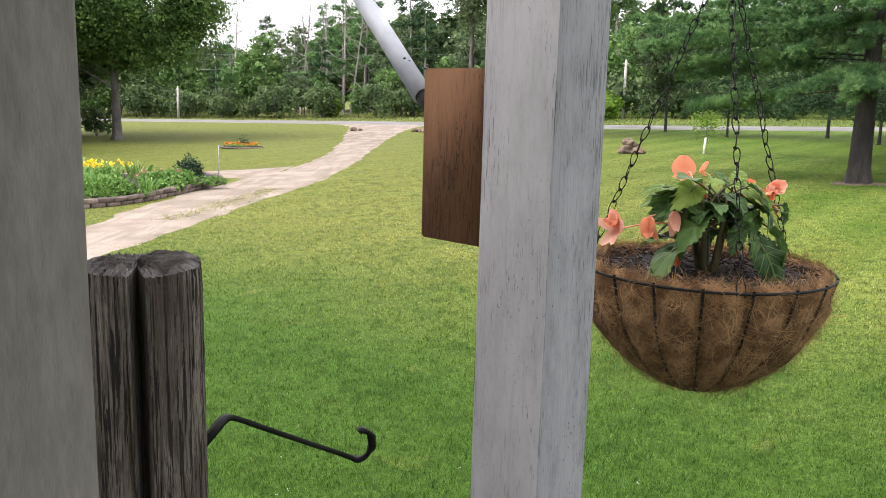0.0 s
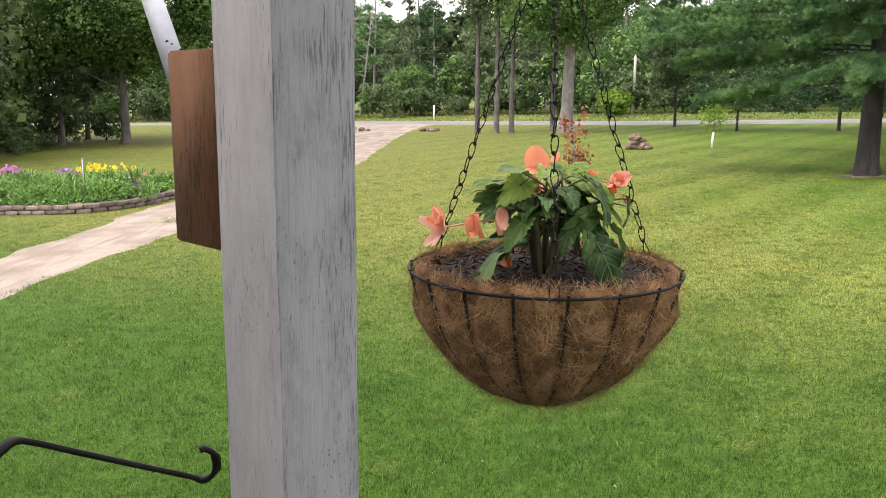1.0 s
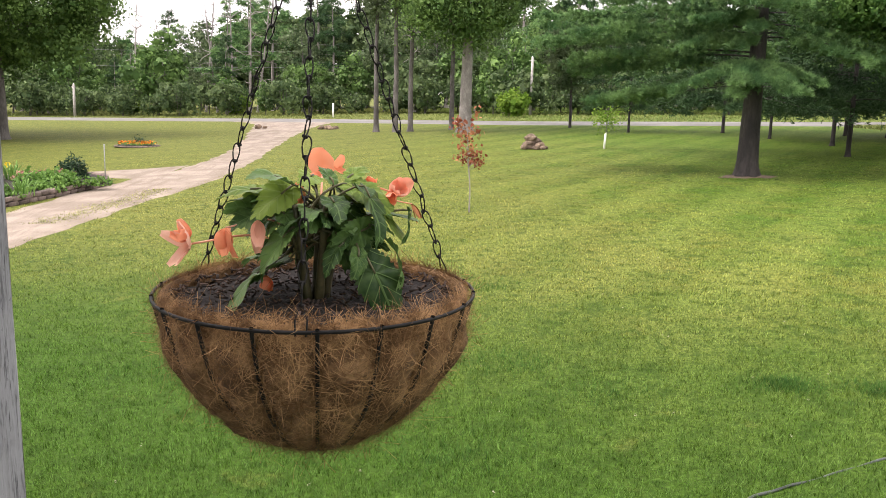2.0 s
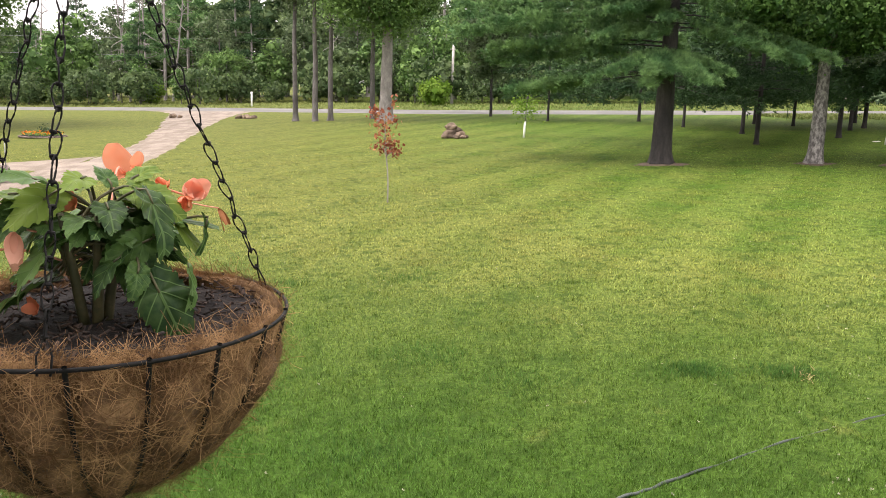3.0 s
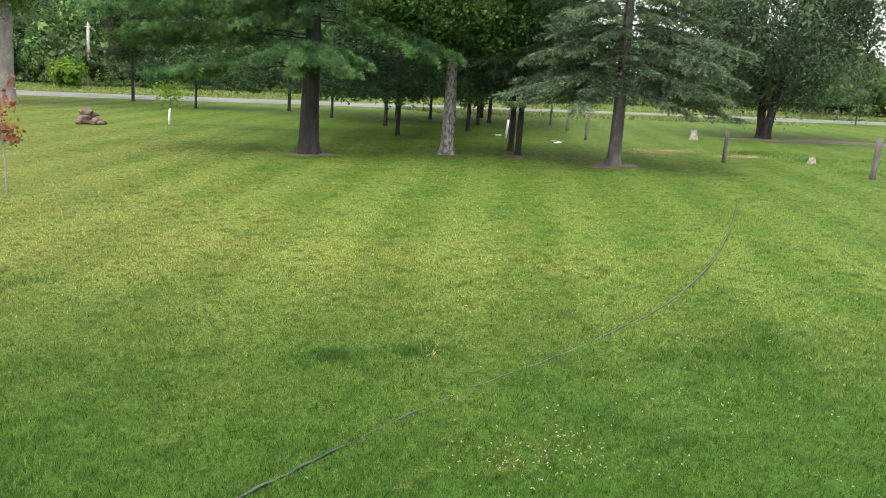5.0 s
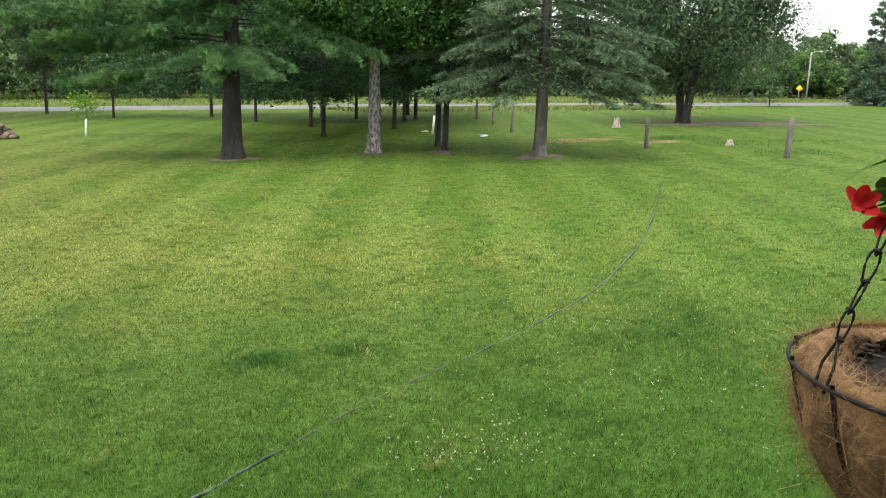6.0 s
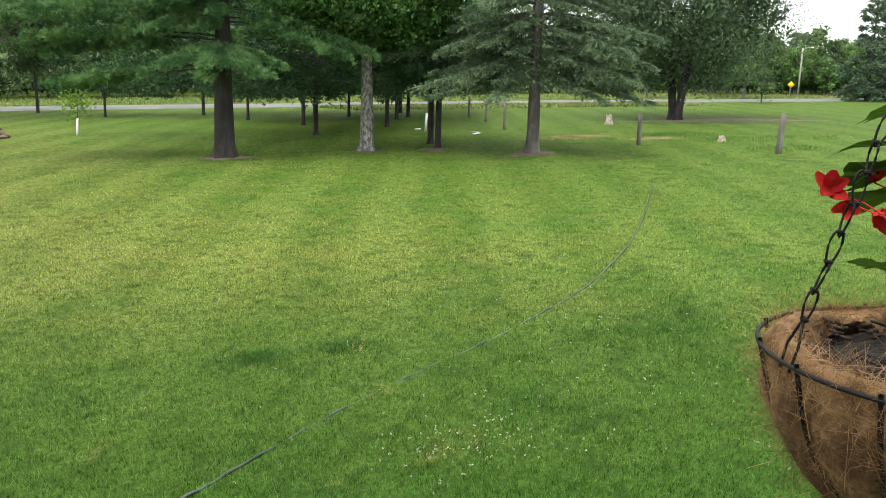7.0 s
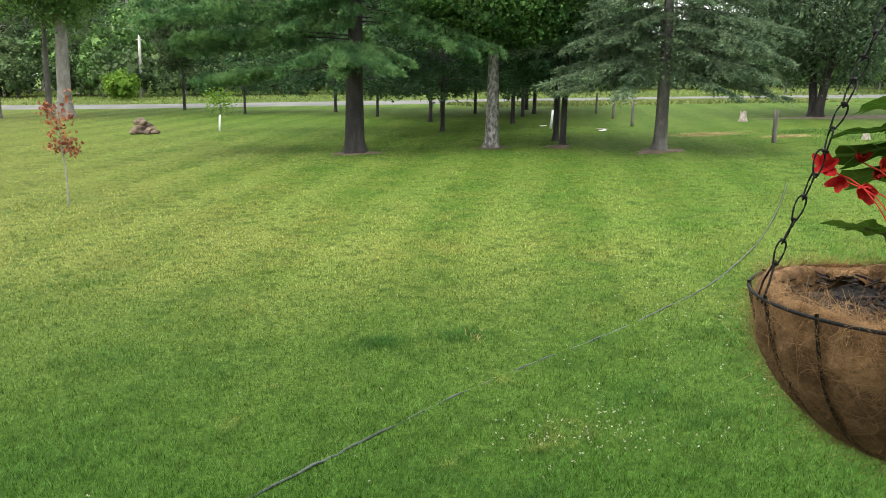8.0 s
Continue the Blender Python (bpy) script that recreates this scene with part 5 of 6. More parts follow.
# the large pine on the lawn
pine_boughs = [(2.95, 196, 2.2, 0.55, 0.14, 0.25), (3.0, 214, 2.3, 0.50, 0.16, 0.22), (3.0, 232, 2.2, 0.50, 0.16, 0.2), (2.95, 248, 2.0, 0.52, 0.16, 0.2),
               (3.0, 264, 2.2, 0.60, 0.16, 0.2), (2.9, 281, 2.0, 0.58, 0.14, 0.22), (3.0, 300, 1.8, 0.5, 0.12, 0.25), (2.7, 240, 1.9, 0.5, 0.1, 0.2),
               (2.45, 158, 4.1, 0.14, -0.02, 0.5), (2.40, 146, 3.9, 0.14, -0.02, 0.5), (2.5, 168, 3.6, 0.15, -0.02, 0.5),
               (2.9, 152, 4.9, 0.22, 0.14, 0.14), (3.1, 140, 5.2, 0.22, 0.15, 0.14), (3.2, 166, 4.6, 0.22, 0.15, 0.12), (3.5, 155, 5.5, 0.20, 0.15, 0.1),
               (3.7, 144, 5.7, 0.20, 0.14, 0.1), (3.8, 172, 4.8, 0.22, 0.15, 0.08), (4.1, 150, 5.9, 0.20, 0.15, 0.08), (4.2, 164, 5.4, 0.2, 0.15, 0.08),
               (4.5, 186, 4.2, 0.24, 0.16, 0.05), (4.1, 215, 2.0, 0.35, 0.22, 0.05), (3.6, 190, 2.4, 0.4, 0.2, 0.05), (3.5, 222, 1.6, 0.4, 0.2, 0.05), (3.9, 250, 1.8, 0.4, 0.2, 0.05), (4.6, 222, 2.2, 0.35, 0.2, 0.05),
               (3.9, 205, 2.2, 0.3, 0.25, 0.1), (4.4, 236, 2.6, 0.3, 0.2, 0.1), (4.3, 270, 2.6, 0.3, 0.2, 0.1), (3.7, 312, 3.4, 0.5, 0.14, 0.15),
               (3.9, 330, 4.0, 0.5, 0.16, 0.15), (4.2, 345, 4.2, 0.45, 0.16, 0.12), (4.5, 322, 4.0, 0.45, 0.16, 0.1), (3.6, 5, 3.6, 0.4, 0.15, 0.15), (3.5, 60, 3.4, 0.3, 0.15, 0.2),
               (3.6, 100, 3.6, 0.3, 0.15, 0.2)]
big_pine = tree("pine_tree", "large white pine with dark trunk and long feathery boughs", *conifer(
    10, 5.8, 4.3, 0.95, 4, 0.26, 0.20, 0.27, 0.125, 0.0115, 44, 17, 0.035, broad=0.21, extra=pine_boughs, coarse=5.0,
    steps=3, spread=0.72, rise=0.75, hang=0.2), BARK_PINE, PINE, 9.86, 21.64)
# the drooping spruce
spruce_boughs = [(2.12 + 0.32 * k + 0.12 * (j % 2), (128, 150, 166, 182, 198, 254, 270, 286, 304, 322)[j] + 7 * (k % 2), (3.2, 2.6, 3.0, 2.3)[(j + k) % 4] - 0.10 * k, 0.34, 0.10, 0.10) for k in range(6) for j in range(10)]
spruce_boughs += [(z + 0.08 * (j % 3), turn, 2.3 - 0.25 * (z - 4), 0.30, 0.10, 0.06) for z in (4.15, 4.65, 5.15) for j, turn in enumerate((138, 170, 196, 258, 290, 322))]
spruce = tree("spruce_tree", "grey-green spruce with drooping layered boughs", *conifer(
    9.8, 2.9, 3.7, 0.55, 5, 0.36, 0.10, 0.19, 0.085, 0.0145, 12, 24, 0.012, broad=0.20, extra=spruce_boughs, coarse=5.2, shun=(226, 24),
    steps=4, spread=0.42, rise=0.12, hang=0.75), BARK_SPRUCE, SPRUCE, 17.26, 17.44)
# the maple with mottled bark between them
maple = tree("maple_tree", "leafy maple with mottled grey trunk", *leafy(
    9, 3.3, 1.9, 0.20, 0.092, 36, 1500, (0.2, 0.36)), BARK_MOTTLED, MAPLE, 13.83, 20.8)
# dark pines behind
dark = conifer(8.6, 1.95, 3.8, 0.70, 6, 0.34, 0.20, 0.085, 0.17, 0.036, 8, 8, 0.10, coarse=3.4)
pine_a = tree("dark_pine_tree", "dark-needled pine at the edge of the lawn", *dark, BARK_PINE, DARK_PINE, 15.6, 27.0, group="pines beside the lawn")
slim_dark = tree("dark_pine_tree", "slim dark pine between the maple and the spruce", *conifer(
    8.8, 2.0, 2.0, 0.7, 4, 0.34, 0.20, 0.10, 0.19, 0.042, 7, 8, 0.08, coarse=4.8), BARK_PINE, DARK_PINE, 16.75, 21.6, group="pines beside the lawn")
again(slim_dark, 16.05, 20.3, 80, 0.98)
# the first copy is an added tree that darkens the gap behind the large pine
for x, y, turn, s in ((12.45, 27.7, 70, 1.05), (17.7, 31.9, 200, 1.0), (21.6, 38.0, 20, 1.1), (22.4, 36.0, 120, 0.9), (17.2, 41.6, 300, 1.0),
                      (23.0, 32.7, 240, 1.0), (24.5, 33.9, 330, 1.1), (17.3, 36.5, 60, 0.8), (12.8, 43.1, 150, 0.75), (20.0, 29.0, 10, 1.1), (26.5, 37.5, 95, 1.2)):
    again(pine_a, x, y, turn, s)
# the broad tree in the field
tree("shade_tree", "broad dark green shade tree with two trunks in the field", *leafy(
    11, 5.4, 1.4, 0.25, 0.110, 62, 1700, (0.2, 0.36), 0.5, 2, 0.55), BARK_PINE, SHADE, 33.3, 24.8)
# oak beside the driveway
oak = tree("oak_tree", "spreading green oak on the lawn near the road", *leafy(
    12, 6.0, 2.7, 0.25, 0.155, 54, 1150, (0.2, 0.34)), BARK_GREY, OAK, -19.1, 44.2)
# three slim trunks and the pale trunk near the road
slim_wood = leafy(13, 2.4, 5.2, 0.155, 0.13, 26, 330, (0.26, 0.42), heart=0.1)
slim = tree("roadside_tree", "tall slim tree with bare lower trunk beside the road", *slim_wood, BARK_GREY, DULL, -0.3, 46.8, group="roadside trees")
again(slim, 0.75, 46.5, 110, 1.05)
again(slim, 1.6, 47.0, 230, 1.0)
again(slim, 4.0, 48.5, 300, 1.0)
tree("ash_tree", "tall tree with thick pale grey trunk beside the road", *leafy(
    13, 4.6, 3.9, 0.36, 0.14, 38, 1150, (0.22, 0.38), sag=0.2), BARK_PALE, OAK, 4.5, 45.6, group="roadside trees")
young = tree("young_tree", "young roadside tree with thin dark trunk", *leafy(
    6.5, 2.1, 1.9, 0.09, 0.15, 18, 420, (0.3, 0.5)), BARK_PINE, DULL, 11.0, 49.0, group="roadside trees")

# ---- woods ----
woods = []
for seed in range(4):
    woods.append(tree("woodland_tree", "dense green broadleaf tree in the woods", *leafy(
        9 + seed, 3.0 + 0.2 * seed, 0.5, 0.15, 0.235, 24, 125, (0.25, 0.44), 0.75, heart=0.3, ruffle=0.45, near=False), BARK_GREY, (OAK, WOODS, DULL, WOODS)[seed], -40 + seed * 9, 103, group="woods across the road"))
for seed in range(2):
    woods.append(tree("woodland_pine", "tall pine with bare dead lower boughs in the woods", *conifer(
        13, 4.4, 2.6, 1.0, 4, 0.30, 0.22, 0.17, 0.42, 0.10, 4, 5, 0.2, dead=0.2), BARK_PALE, DARK_PINE if seed else PINE, -15 + seed * 11, 108, group="woods across the road"))
shrub = tree("shrub", "bushy green shrub at the edge of the woods", *leafy(
    3.2, 2.0, 0.05, 0.05, 0.215, 12, 95, (0.25, 0.55), 0.75, 3, heart=0.3, ruffle=0.45, near=False), BARK_GREY, WOODS, -30, 96, group="shrubs across the road")
leafy_shrub = tree("shrub", "tall mid-green shrub at the edge of the woods", *leafy(
    4.6, 1.8, 0.05, 0.06, 0.215, 14, 100, (0.3, 0.5), 0.75, 2, heart=0.3, ruffle=0.45, near=False), BARK_GREY, OAK, -36, 98, group="shrubs across the road")
bright = tree("bright_shrub", "bright yellow-green leafy shrub at the edge of the woods", *leafy(
    2.6, 1.5, 0.05, 0.05, 0.30, 11, 80, (0.35, 0.55), 0.75, 3), BARK_GREY, BRIGHT, -9.5, 92, group="shrubs across the road")


def beyond(x, back):
    """A place behind the road at this distance from its far side."""
    return x + 0.3 * back, float(road_y(x)) + 6 + 0.9 * back


def low_stretch(x, y):
    """The woods are younger and lower behind the mouth of the driveway."""
    return float(np.interp(math.degrees(math.atan2(x, y)), [-20, -17.5, -12, -10], [1.0, 0.66, 0.66, 1.0]))


def edge(x):
    """How far the woods stand back from the road: close along the driveway's side, farther past it."""
    return float(np.interp(x, [-40, -16, -8, 0, 60], [-4.5, -4.5, 1.0, 6.5, 7.0]))


placing = random.Random(3)
# dead grey trees among the woods
wood = Geo()
path = trunk_path(11, 0.12, 0.06, 9, 1.0)
trunk_tube(wood, path, 0.13, 0.25, 0.9, 8)
for k in range(22):
    h = rng.uniform(2.0, 10.5)
    p = np.array([np.interp(h, path[:, 2], path[:, q]) for q in range(3)])
    a, ln = k * 2.4, rng.uniform(0.4, 1.5)
    e = p + np.array([math.cos(a) * ln, math.sin(a) * ln, rng.uniform(-0.9, 0.9)])
    tube(wood, smooth_path([p, (p + e) / 2 + rng.normal(0, 0.15, 3), e], 5), np.linspace(0.05, 0.012, 5), 4, False)
snag = thing("dead_tree", "bare grey dead tree at the edge of the woods", "tree", pose(-25.6, 88.0, float(lawn_z(-25.6, 88.0))), "dead trees")
part("trunk", wood, BARK_PALE, snag, smooth=True)
for x, y, turn, s in ((-17.5, 90, 80, 1.0), (-15.6, 89, 200, 1.1), (-13.5, 91, 300, 1.05), (-14.6, 93, 20, 1.2), (-24, 96, 150, 0.9), (-19.3, 93, 260, 1.1), (3, 86, 40, 0.9)):
    again(snag, x, y, turn, s)
for row, (back, gap, low, high) in enumerate(((16, 4.2, 0.5, 0.8), (23, 4.4, 0.85, 1.15), (32, 5.4, 1.15, 1.4))):
    x = -58.0
    while x < 60:
        px, py = beyond(x + placing.uniform(-1.5, 1.5), back + edge(x) + placing.uniform(-3, 3))
        again(placing.choice(woods if row == 0 else woods + woods[4:]), px, py, placing.uniform(0, 360), placing.uniform(low, high) * low_stretch(px, py), placing.uniform(0.9, 1.15))
        x += gap * placing.uniform(0.8, 1.3)
x = -58.0
while x < 62:
    px, py = beyond(x, 10.5 + edge(x) + placing.uniform(-2.5, 2))
    again(placing.choice((shrub, shrub, leafy_shrub)), px, py, placing.uniform(0, 360), placing.uniform(0.6, 1.4))
    if x > -45 and placing.random() < 0.6:
        again(placing.choice((shrub, leafy_shrub)), px - 0.6, py + placing.uniform(3, 5), placing.uniform(0, 360), placing.uniform(0.8, 1.9))
    x += placing.uniform(2.0, 3.6)
again(bright, 10.3, 67.0, 90, 0.85)
again(bright, -25.6, 87.5, 200, 0.9)
again(bright, -14.2, 82.5, 60, 0.8)
# the deep woods behind them
deep = tree("deep_woods_tree", "dark leafy tree deep in the woods", *leafy(
    11, 3.4, 0.4, 0.15, 0.46, 16, 76, (0.34, 0.5), 0.8, heart=0.3, ruffle=0.45, near=False), BARK_GREY, WOODS, -50, 118, group="woods across the road")
for row in range(2):
    x = -56.0
    while x < 58:
        px, py = beyond(x, 40 + 6 * row + edge(x) + placing.uniform(-2, 2))
        again(deep, px, py, placing.uniform(0, 360), placing.uniform(0.95, 1.3) * low_stretch(px, py))
        x += placing.uniform(2.6, 4.2)
# trees at the side of the yard
for x, y, s, k in ((-22.6, 44.2, 1.0, 2), (-24.5, 40.5, 1.05, 0), (-26.5, 45, 1.2, 2), (-28, 38, 1.2, 3), (-31, 43, 1.4, 1), (-21.0, 33.2, 0.85, 3), (-25, 31, 1.0, 2), (-34, 36, 1.4, 0),
                   (-24, 50, 1.2, 1), (-30, 52, 1.3, 2), (-36, 48, 1.4, 1), (-20.0, 28, 0.75, 1), (-24.5, 35.5, 1.0, 0)):
    again(woods[k], x, y, x * 50, s)
for x, y, s in ((-21.9, 38.5, 0.45), (-22.5, 36.0, 0.5), (-21.0, 36.8, 0.3), (-20.2, 32.5, 0.35), (-24, 42, 0.5), (-19.5, 30.0, 0.4), (-21.6, 40.6, 0.3), (-23.5, 39.5, 0.8), (-25.5, 43.5, 0.9), (-24.0, 46.5, 0.8), (-27, 48, 1.0), (-23.2, 34.0, 0.7), (-22.2, 48.5, 0.6), (-26, 37.5, 0.9)):
    again(shrub, x, y, y * 40, s)
# far side of the field
for x, y, s, k in ((62, 40, 0.75, 0), (66, 46, 0.8, 1), (72, 48, 0.8, 2), (80, 46, 0.75, 0), (86, 40, 0.72, 1), (90, 34, 0.7, 2), (95, 28, 0.7, 0), (55, 34, 0.6, 3),
                   (100, 40, 0.8, 1), (98, 22, 0.7, 2), (92, 46, 0.85, 0), (104, 32, 0.8, 2), (56, 45, 0.7, 1), (75, 53, 0.85, 3), (84, 52, 0.85, 1), (97, 50, 0.9, 0),
                   (100, 14, 0.75, 1), (104, 6, 0.75, 3), (88, 58, 0.9, 2), (108, 22, 0.85, 0)):
    again(woods[k], x, y, x * 31, s * 0.82)
for k in range(44):
    a, d = radians(48 + 0.65 * k), 96 + 12 * (k % 3)
    again(deep if k % 2 else woods[k % 4], 0.7 + d * math.sin(a), d * math.cos(a), k * 67, placing.uniform(0.55, 0.75))
    if k % 3 == 0:
        again(leafy_shrub, 0.7 + 92 * math.sin(a), 92 * math.cos(a), k * 41, placing.uniform(0.7, 1.1))
    again(shrub, 0.7 + 94 * math.sin(a), 94 * math.cos(a), k * 23, placing.uniform(0.7, 1.1))
far_spruce = tree("far_spruce_tree", "dark spruce at the far side of the field", *conifer(
    8, 0.5, 2.4, 0.6, 5, 0.4, 0.1, 0.14, 0.36, 0.10, 4, 5, 0.1), BARK_PINE, FAR_NEEDLES, 66, 32, group="spruces beyond the field")
for x, y, s in ((68.5, 30, 0.85), (70.5, 32, 0.95), (67.5, 27.8, 0.75), (71, 28.2, 0.9), (73.5, 30, 1.0), (71, 25, 0.9), (75, 26, 1.0)):
    again(far_spruce, x, y, x * 77, s)

# ---- flower bed beside the driveway ----
STONE = surface("wall_stone", (0.10, 0.075, 0.063), (0.215, 0.168, 0.142), 6, 40, 0.95, 0.8, 0.01, spread=0.35)
IRIS = foliage("bed_leaves", (0.075, 0.165, 0.032), (0.165, 0.300, 0.070), 0.3, 0.5, 0.8)
YELLOW = foliage("yellow_petals", (0.75, 0.50, 0.02), (0.85, 0.65, 0.05), 0.3, 0.6, 5)
PINK = foliage("pink_petals", (0.55, 0.12, 0.45), (0.72, 0.30, 0.62), 0.3, 0.6, 5)
MAUVE = foliage("mauve_petals", (0.28, 0.14, 0.26), (0.45, 0.28, 0.42), 0.3, 0.6, 5)
ORANGE = foliage("orange_petals", (0.55, 0.14, 0.02), (0.75, 0.32, 0.04), 0.3, 0.6, 5)
DUSKY = foliage("dusky_pink_flowers", (0.30, 0.14, 0.12), (0.48, 0.27, 0.22), 0.3, 0.7, 5)
DARK_LEAF = foliage("dark_shrub_leaves", (0.018, 0.045, 0.022), (0.045, 0.085, 0.04), 0.2, 0.4, 2)
METAL_POLE = surface("galvanised_pole", (0.22, 0.23, 0.24), (0.40, 0.41, 0.42), 20, 120, 0.45, 0.1, 0.001, metal=0.5)
WALL_LINE = [(-22, 17.8), (-15, 17.4), (-10.2, 17.3), (-9.1, 17.25), (-8.3, 17.4), (-7.65, 18.1), (-7.35, 19.2), (-7.1, 20.4), (-6.9, 21.4), (-6.9, 22.2), (-7.5, 23.4), (-9, 23.9)]
bed_wall = thing("retaining_wall", "low curved grey-brown stone block wall round the flower bed", "wall", pose(0, 0, 0))
line = smooth_path([(x, y, 0) for x, y in WALL_LINE], 400)
seg = np.concatenate([[0], np.cumsum(np.linalg.norm(np.diff(line, axis=0), axis=1))])
stone_mesh = []
for k in range(5):
    g = Geo()
    bm = bmesh.new()
    bmesh.ops.create_cube(bm, size=1, matrix=Matrix.Diagonal((0.30, 0.17, 0.098, 1)))
    bmesh.ops.bevel(bm, geom=list(bm.edges), offset=0.016, segments=1, affect="EDGES")
    for v in bm.verts:
        v.co += Vector(rng.normal(0, 0.008, 3))
    take(g, bm)
    stone_mesh.append(g.mesh("stone", STONE))
for course in range(2):
    s = 0.16 * course
    while s < seg[-1] - 0.1:
        p = np.array([np.interp(s, seg, line[:, q]) for q in range(2)])
        p2 = np.array([np.interp(s + 0.1, seg, line[:, q]) for q in range(2)])
        st = part("stone", stone_mesh[int(rng.integers(0, 5))], None, bed_wall)
        st.matrix_basis = pose(p[0], p[1], float(lawn_z(*p)) + 0.045 + 0.1 * course, rng.normal(0, 2), rng.normal(0, 2), math.degrees(math.atan2(p2[1] - p[1], p2[0] - p[0])) + rng.normal(0, 3))
        s += 0.31
inner = smooth_path([(x, y, 0) for x, y in WALL_LINE], 120)
mid = np.array([[-14, 20.2, 0]])
g = Geo()
v = np.concatenate([inner, inner * 0.5 + mid * 0.5 * [1, 1, 1], mid])
v[:, 2] = lawn_z(v[:, 0], v[:, 1]) + 0.15 + np.concatenate([np.zeros(120), np.full(120, 0.08), [0.1]])
g.add(v, np.array([[k, k + 1, 121 + k, 120 + k] for k in range(119)]))
g.f.append(np.array([[120 + k, 121 + k, 240] for k in range(119)]))
tagged(part("flower_bed", g, SOIL, None, smooth=True), "dark soil of the raised flower bed", "flower bed", kind="structure")


def bed_z(x, y):
    return float(lawn_z(x, y)) + 0.17


def sword_clump(x, y, height, count, leaves, flower=None, blooms=0, label="", spread=0.25):
    """A clump of long arching leaves, with flower heads above where there are any."""
    ob = thing("bed_plant", label, "plant", pose(x, y, bed_z(x, y)), "plants in the flower bed")
    g = Geo()
    for _ in range(count):
        a, r = rng.uniform(0, 6.28), rng.uniform(0, spread)
        h = height * rng.uniform(0.6, 1.15)
        d = np.array([math.cos(a), math.sin(a), 0])
        o = d * r
        pts = [o, o + d * h * 0.15 + [0, 0, h * 0.6], o + d * h * 0.4 + [0, 0, h * 0.95], o + d * h * 0.65 + [0, 0, h * 0.85]]
        s = np.array([-d[1], d[0], 0]) * 0.016
        v = []
        for q, w in zip(pts, (0.7, 1, 0.7, 0.05)):
            v += [q - s * w, q + s * w]
        g.add(v, np.array([[0, 1, 3, 2], [2, 3, 5, 4], [4, 5, 7, 6]]))
    part("leaves", g, leaves, ob)
    if blooms:
        g = Geo()
        c = np.column_stack([rng.normal(0, spread * 0.9, (blooms, 2)), height * rng.uniform(0.9, 1.25, blooms)])
        c = np.repeat(c, 7, 0) + rng.normal(0, 0.035, (blooms * 7, 3))
        scatter_leaves(g, c, 0.075, narrow=0.8)
        part("blossom", g, flower, ob, kind="stuff")
    return ob


def mound(name, x, y, z, radius, height, leaves, count, leaf, label, category="shrub", flower=None, blooms=0, group=""):
    """A low rounded bush of small leaves on twigs."""
    ob = thing(name, label, category, pose(x, y, z), group)
    tw, g = Geo(), Geo()
    d = unit(rng.normal(0, 1, (count, 3)) * [1, 1, 0.8] + [0, 0, 0.35])
    d[:, 2] = np.abs(d[:, 2])
    rad = rng.uniform(0.55, 1.05, (count, 1)) * (1 + 0.18 * np.sin(d[:, :1] * 7 + 2) * np.cos(d[:, 1:2] * 6))
    c = d * rad * [radius, radius, height]
    for q in c[:40]:
        tube(tw, np.array([(0, 0, -0.03), q * 0.5, q]), [0.012, 0.007, 0.003], 4, False)
    part("twigs", tw, BARK_GREY, ob)
    scatter_leaves(g, c, leaf, narrow=0.6)
    part("foliage", g, leaves, ob)
    if blooms:
        g = Geo()
        e = unit(rng.normal(0, 1, (blooms, 3)) + [0, 0, 1.0])
        e[:, 2] = np.abs(e[:, 2])
        e = np.repeat(e * [radius, radius, height] * 1.05, 6, 0) + rng.normal(0, 0.03, (blooms * 6, 3))
        scatter_leaves(g, e, 0.07, narrow=0.8)
        part("blossom", g, flower, ob, kind="stuff")
    return ob


def front_of_bed(x):
    return float(np.interp(x, [-22, -15, -10.2, -9.1, -8.3, -7.65, -7.35, -7.1], [17.8, 17.4, 17.3, 17.25, 17.4, 18.1, 19.2, 20.4])) + 0.35


for k in range(135):
    x = rng.uniform(-19, -7.4)
    y = front_of_bed(x) + rng.beta(1.0, 1.3) * (23.2 - front_of_bed(x))
    if x > -9.0 and y > 20.6:
        continue
    if k % 3:
        sword_clump(x, y, rng.uniform(0.30, 0.5), 46, IRIS, label="clump of long green sword-shaped leaves in the bed", spread=0.36)
    else:
        mound("bed_plant", x, y, bed_z(x, y), rng.uniform(0.35, 0.55), rng.uniform(0.25, 0.45), IRIS, 420, 0.11, "bushy bright green plant in the bed", "plant", group="plants in the flower bed")
for k in range(30):
    x = -17 + k * 0.36
    y = front_of_bed(x) + rng.uniform(-0.05, 0.15)
    mound("edging_plant", x, y, bed_z(x, y) - 0.04, 0.28, 0.22, IRIS, 160, 0.09, "low green plant spilling over the bed's edge", "plant", group="plants in the flower bed")
for x, y in ((-9.9, 21.3), (-9.6, 21.7), (-10.2, 21.7), (-15.6, 22.4), (-15.0, 22.8)):
    sword_clump(x, y, 0.40, 30, IRIS, YELLOW, 9, "clump of yellow day lilies in the bed")
for x, y in ((-12.6, 20.9), (-13.1, 20.6), (-12.2, 21.3), (-13.6, 21.2)):
    mound("phlox", x, y, bed_z(x, y), 0.40, 0.50, IRIS, 400, 0.10, "magenta-pink flowering bush in the bed", "plant", PINK, 60, "plants in the flower bed")
for x, y in ((-10.6, 21.2), (-10.95, 21.6)):
    mound("phlox", x, y, bed_z(x, y), 0.34, 0.40, IRIS, 360, 0.10, "mauve flowering bush in the bed", "plant", MAUVE, 40, "plants in the flower bed")
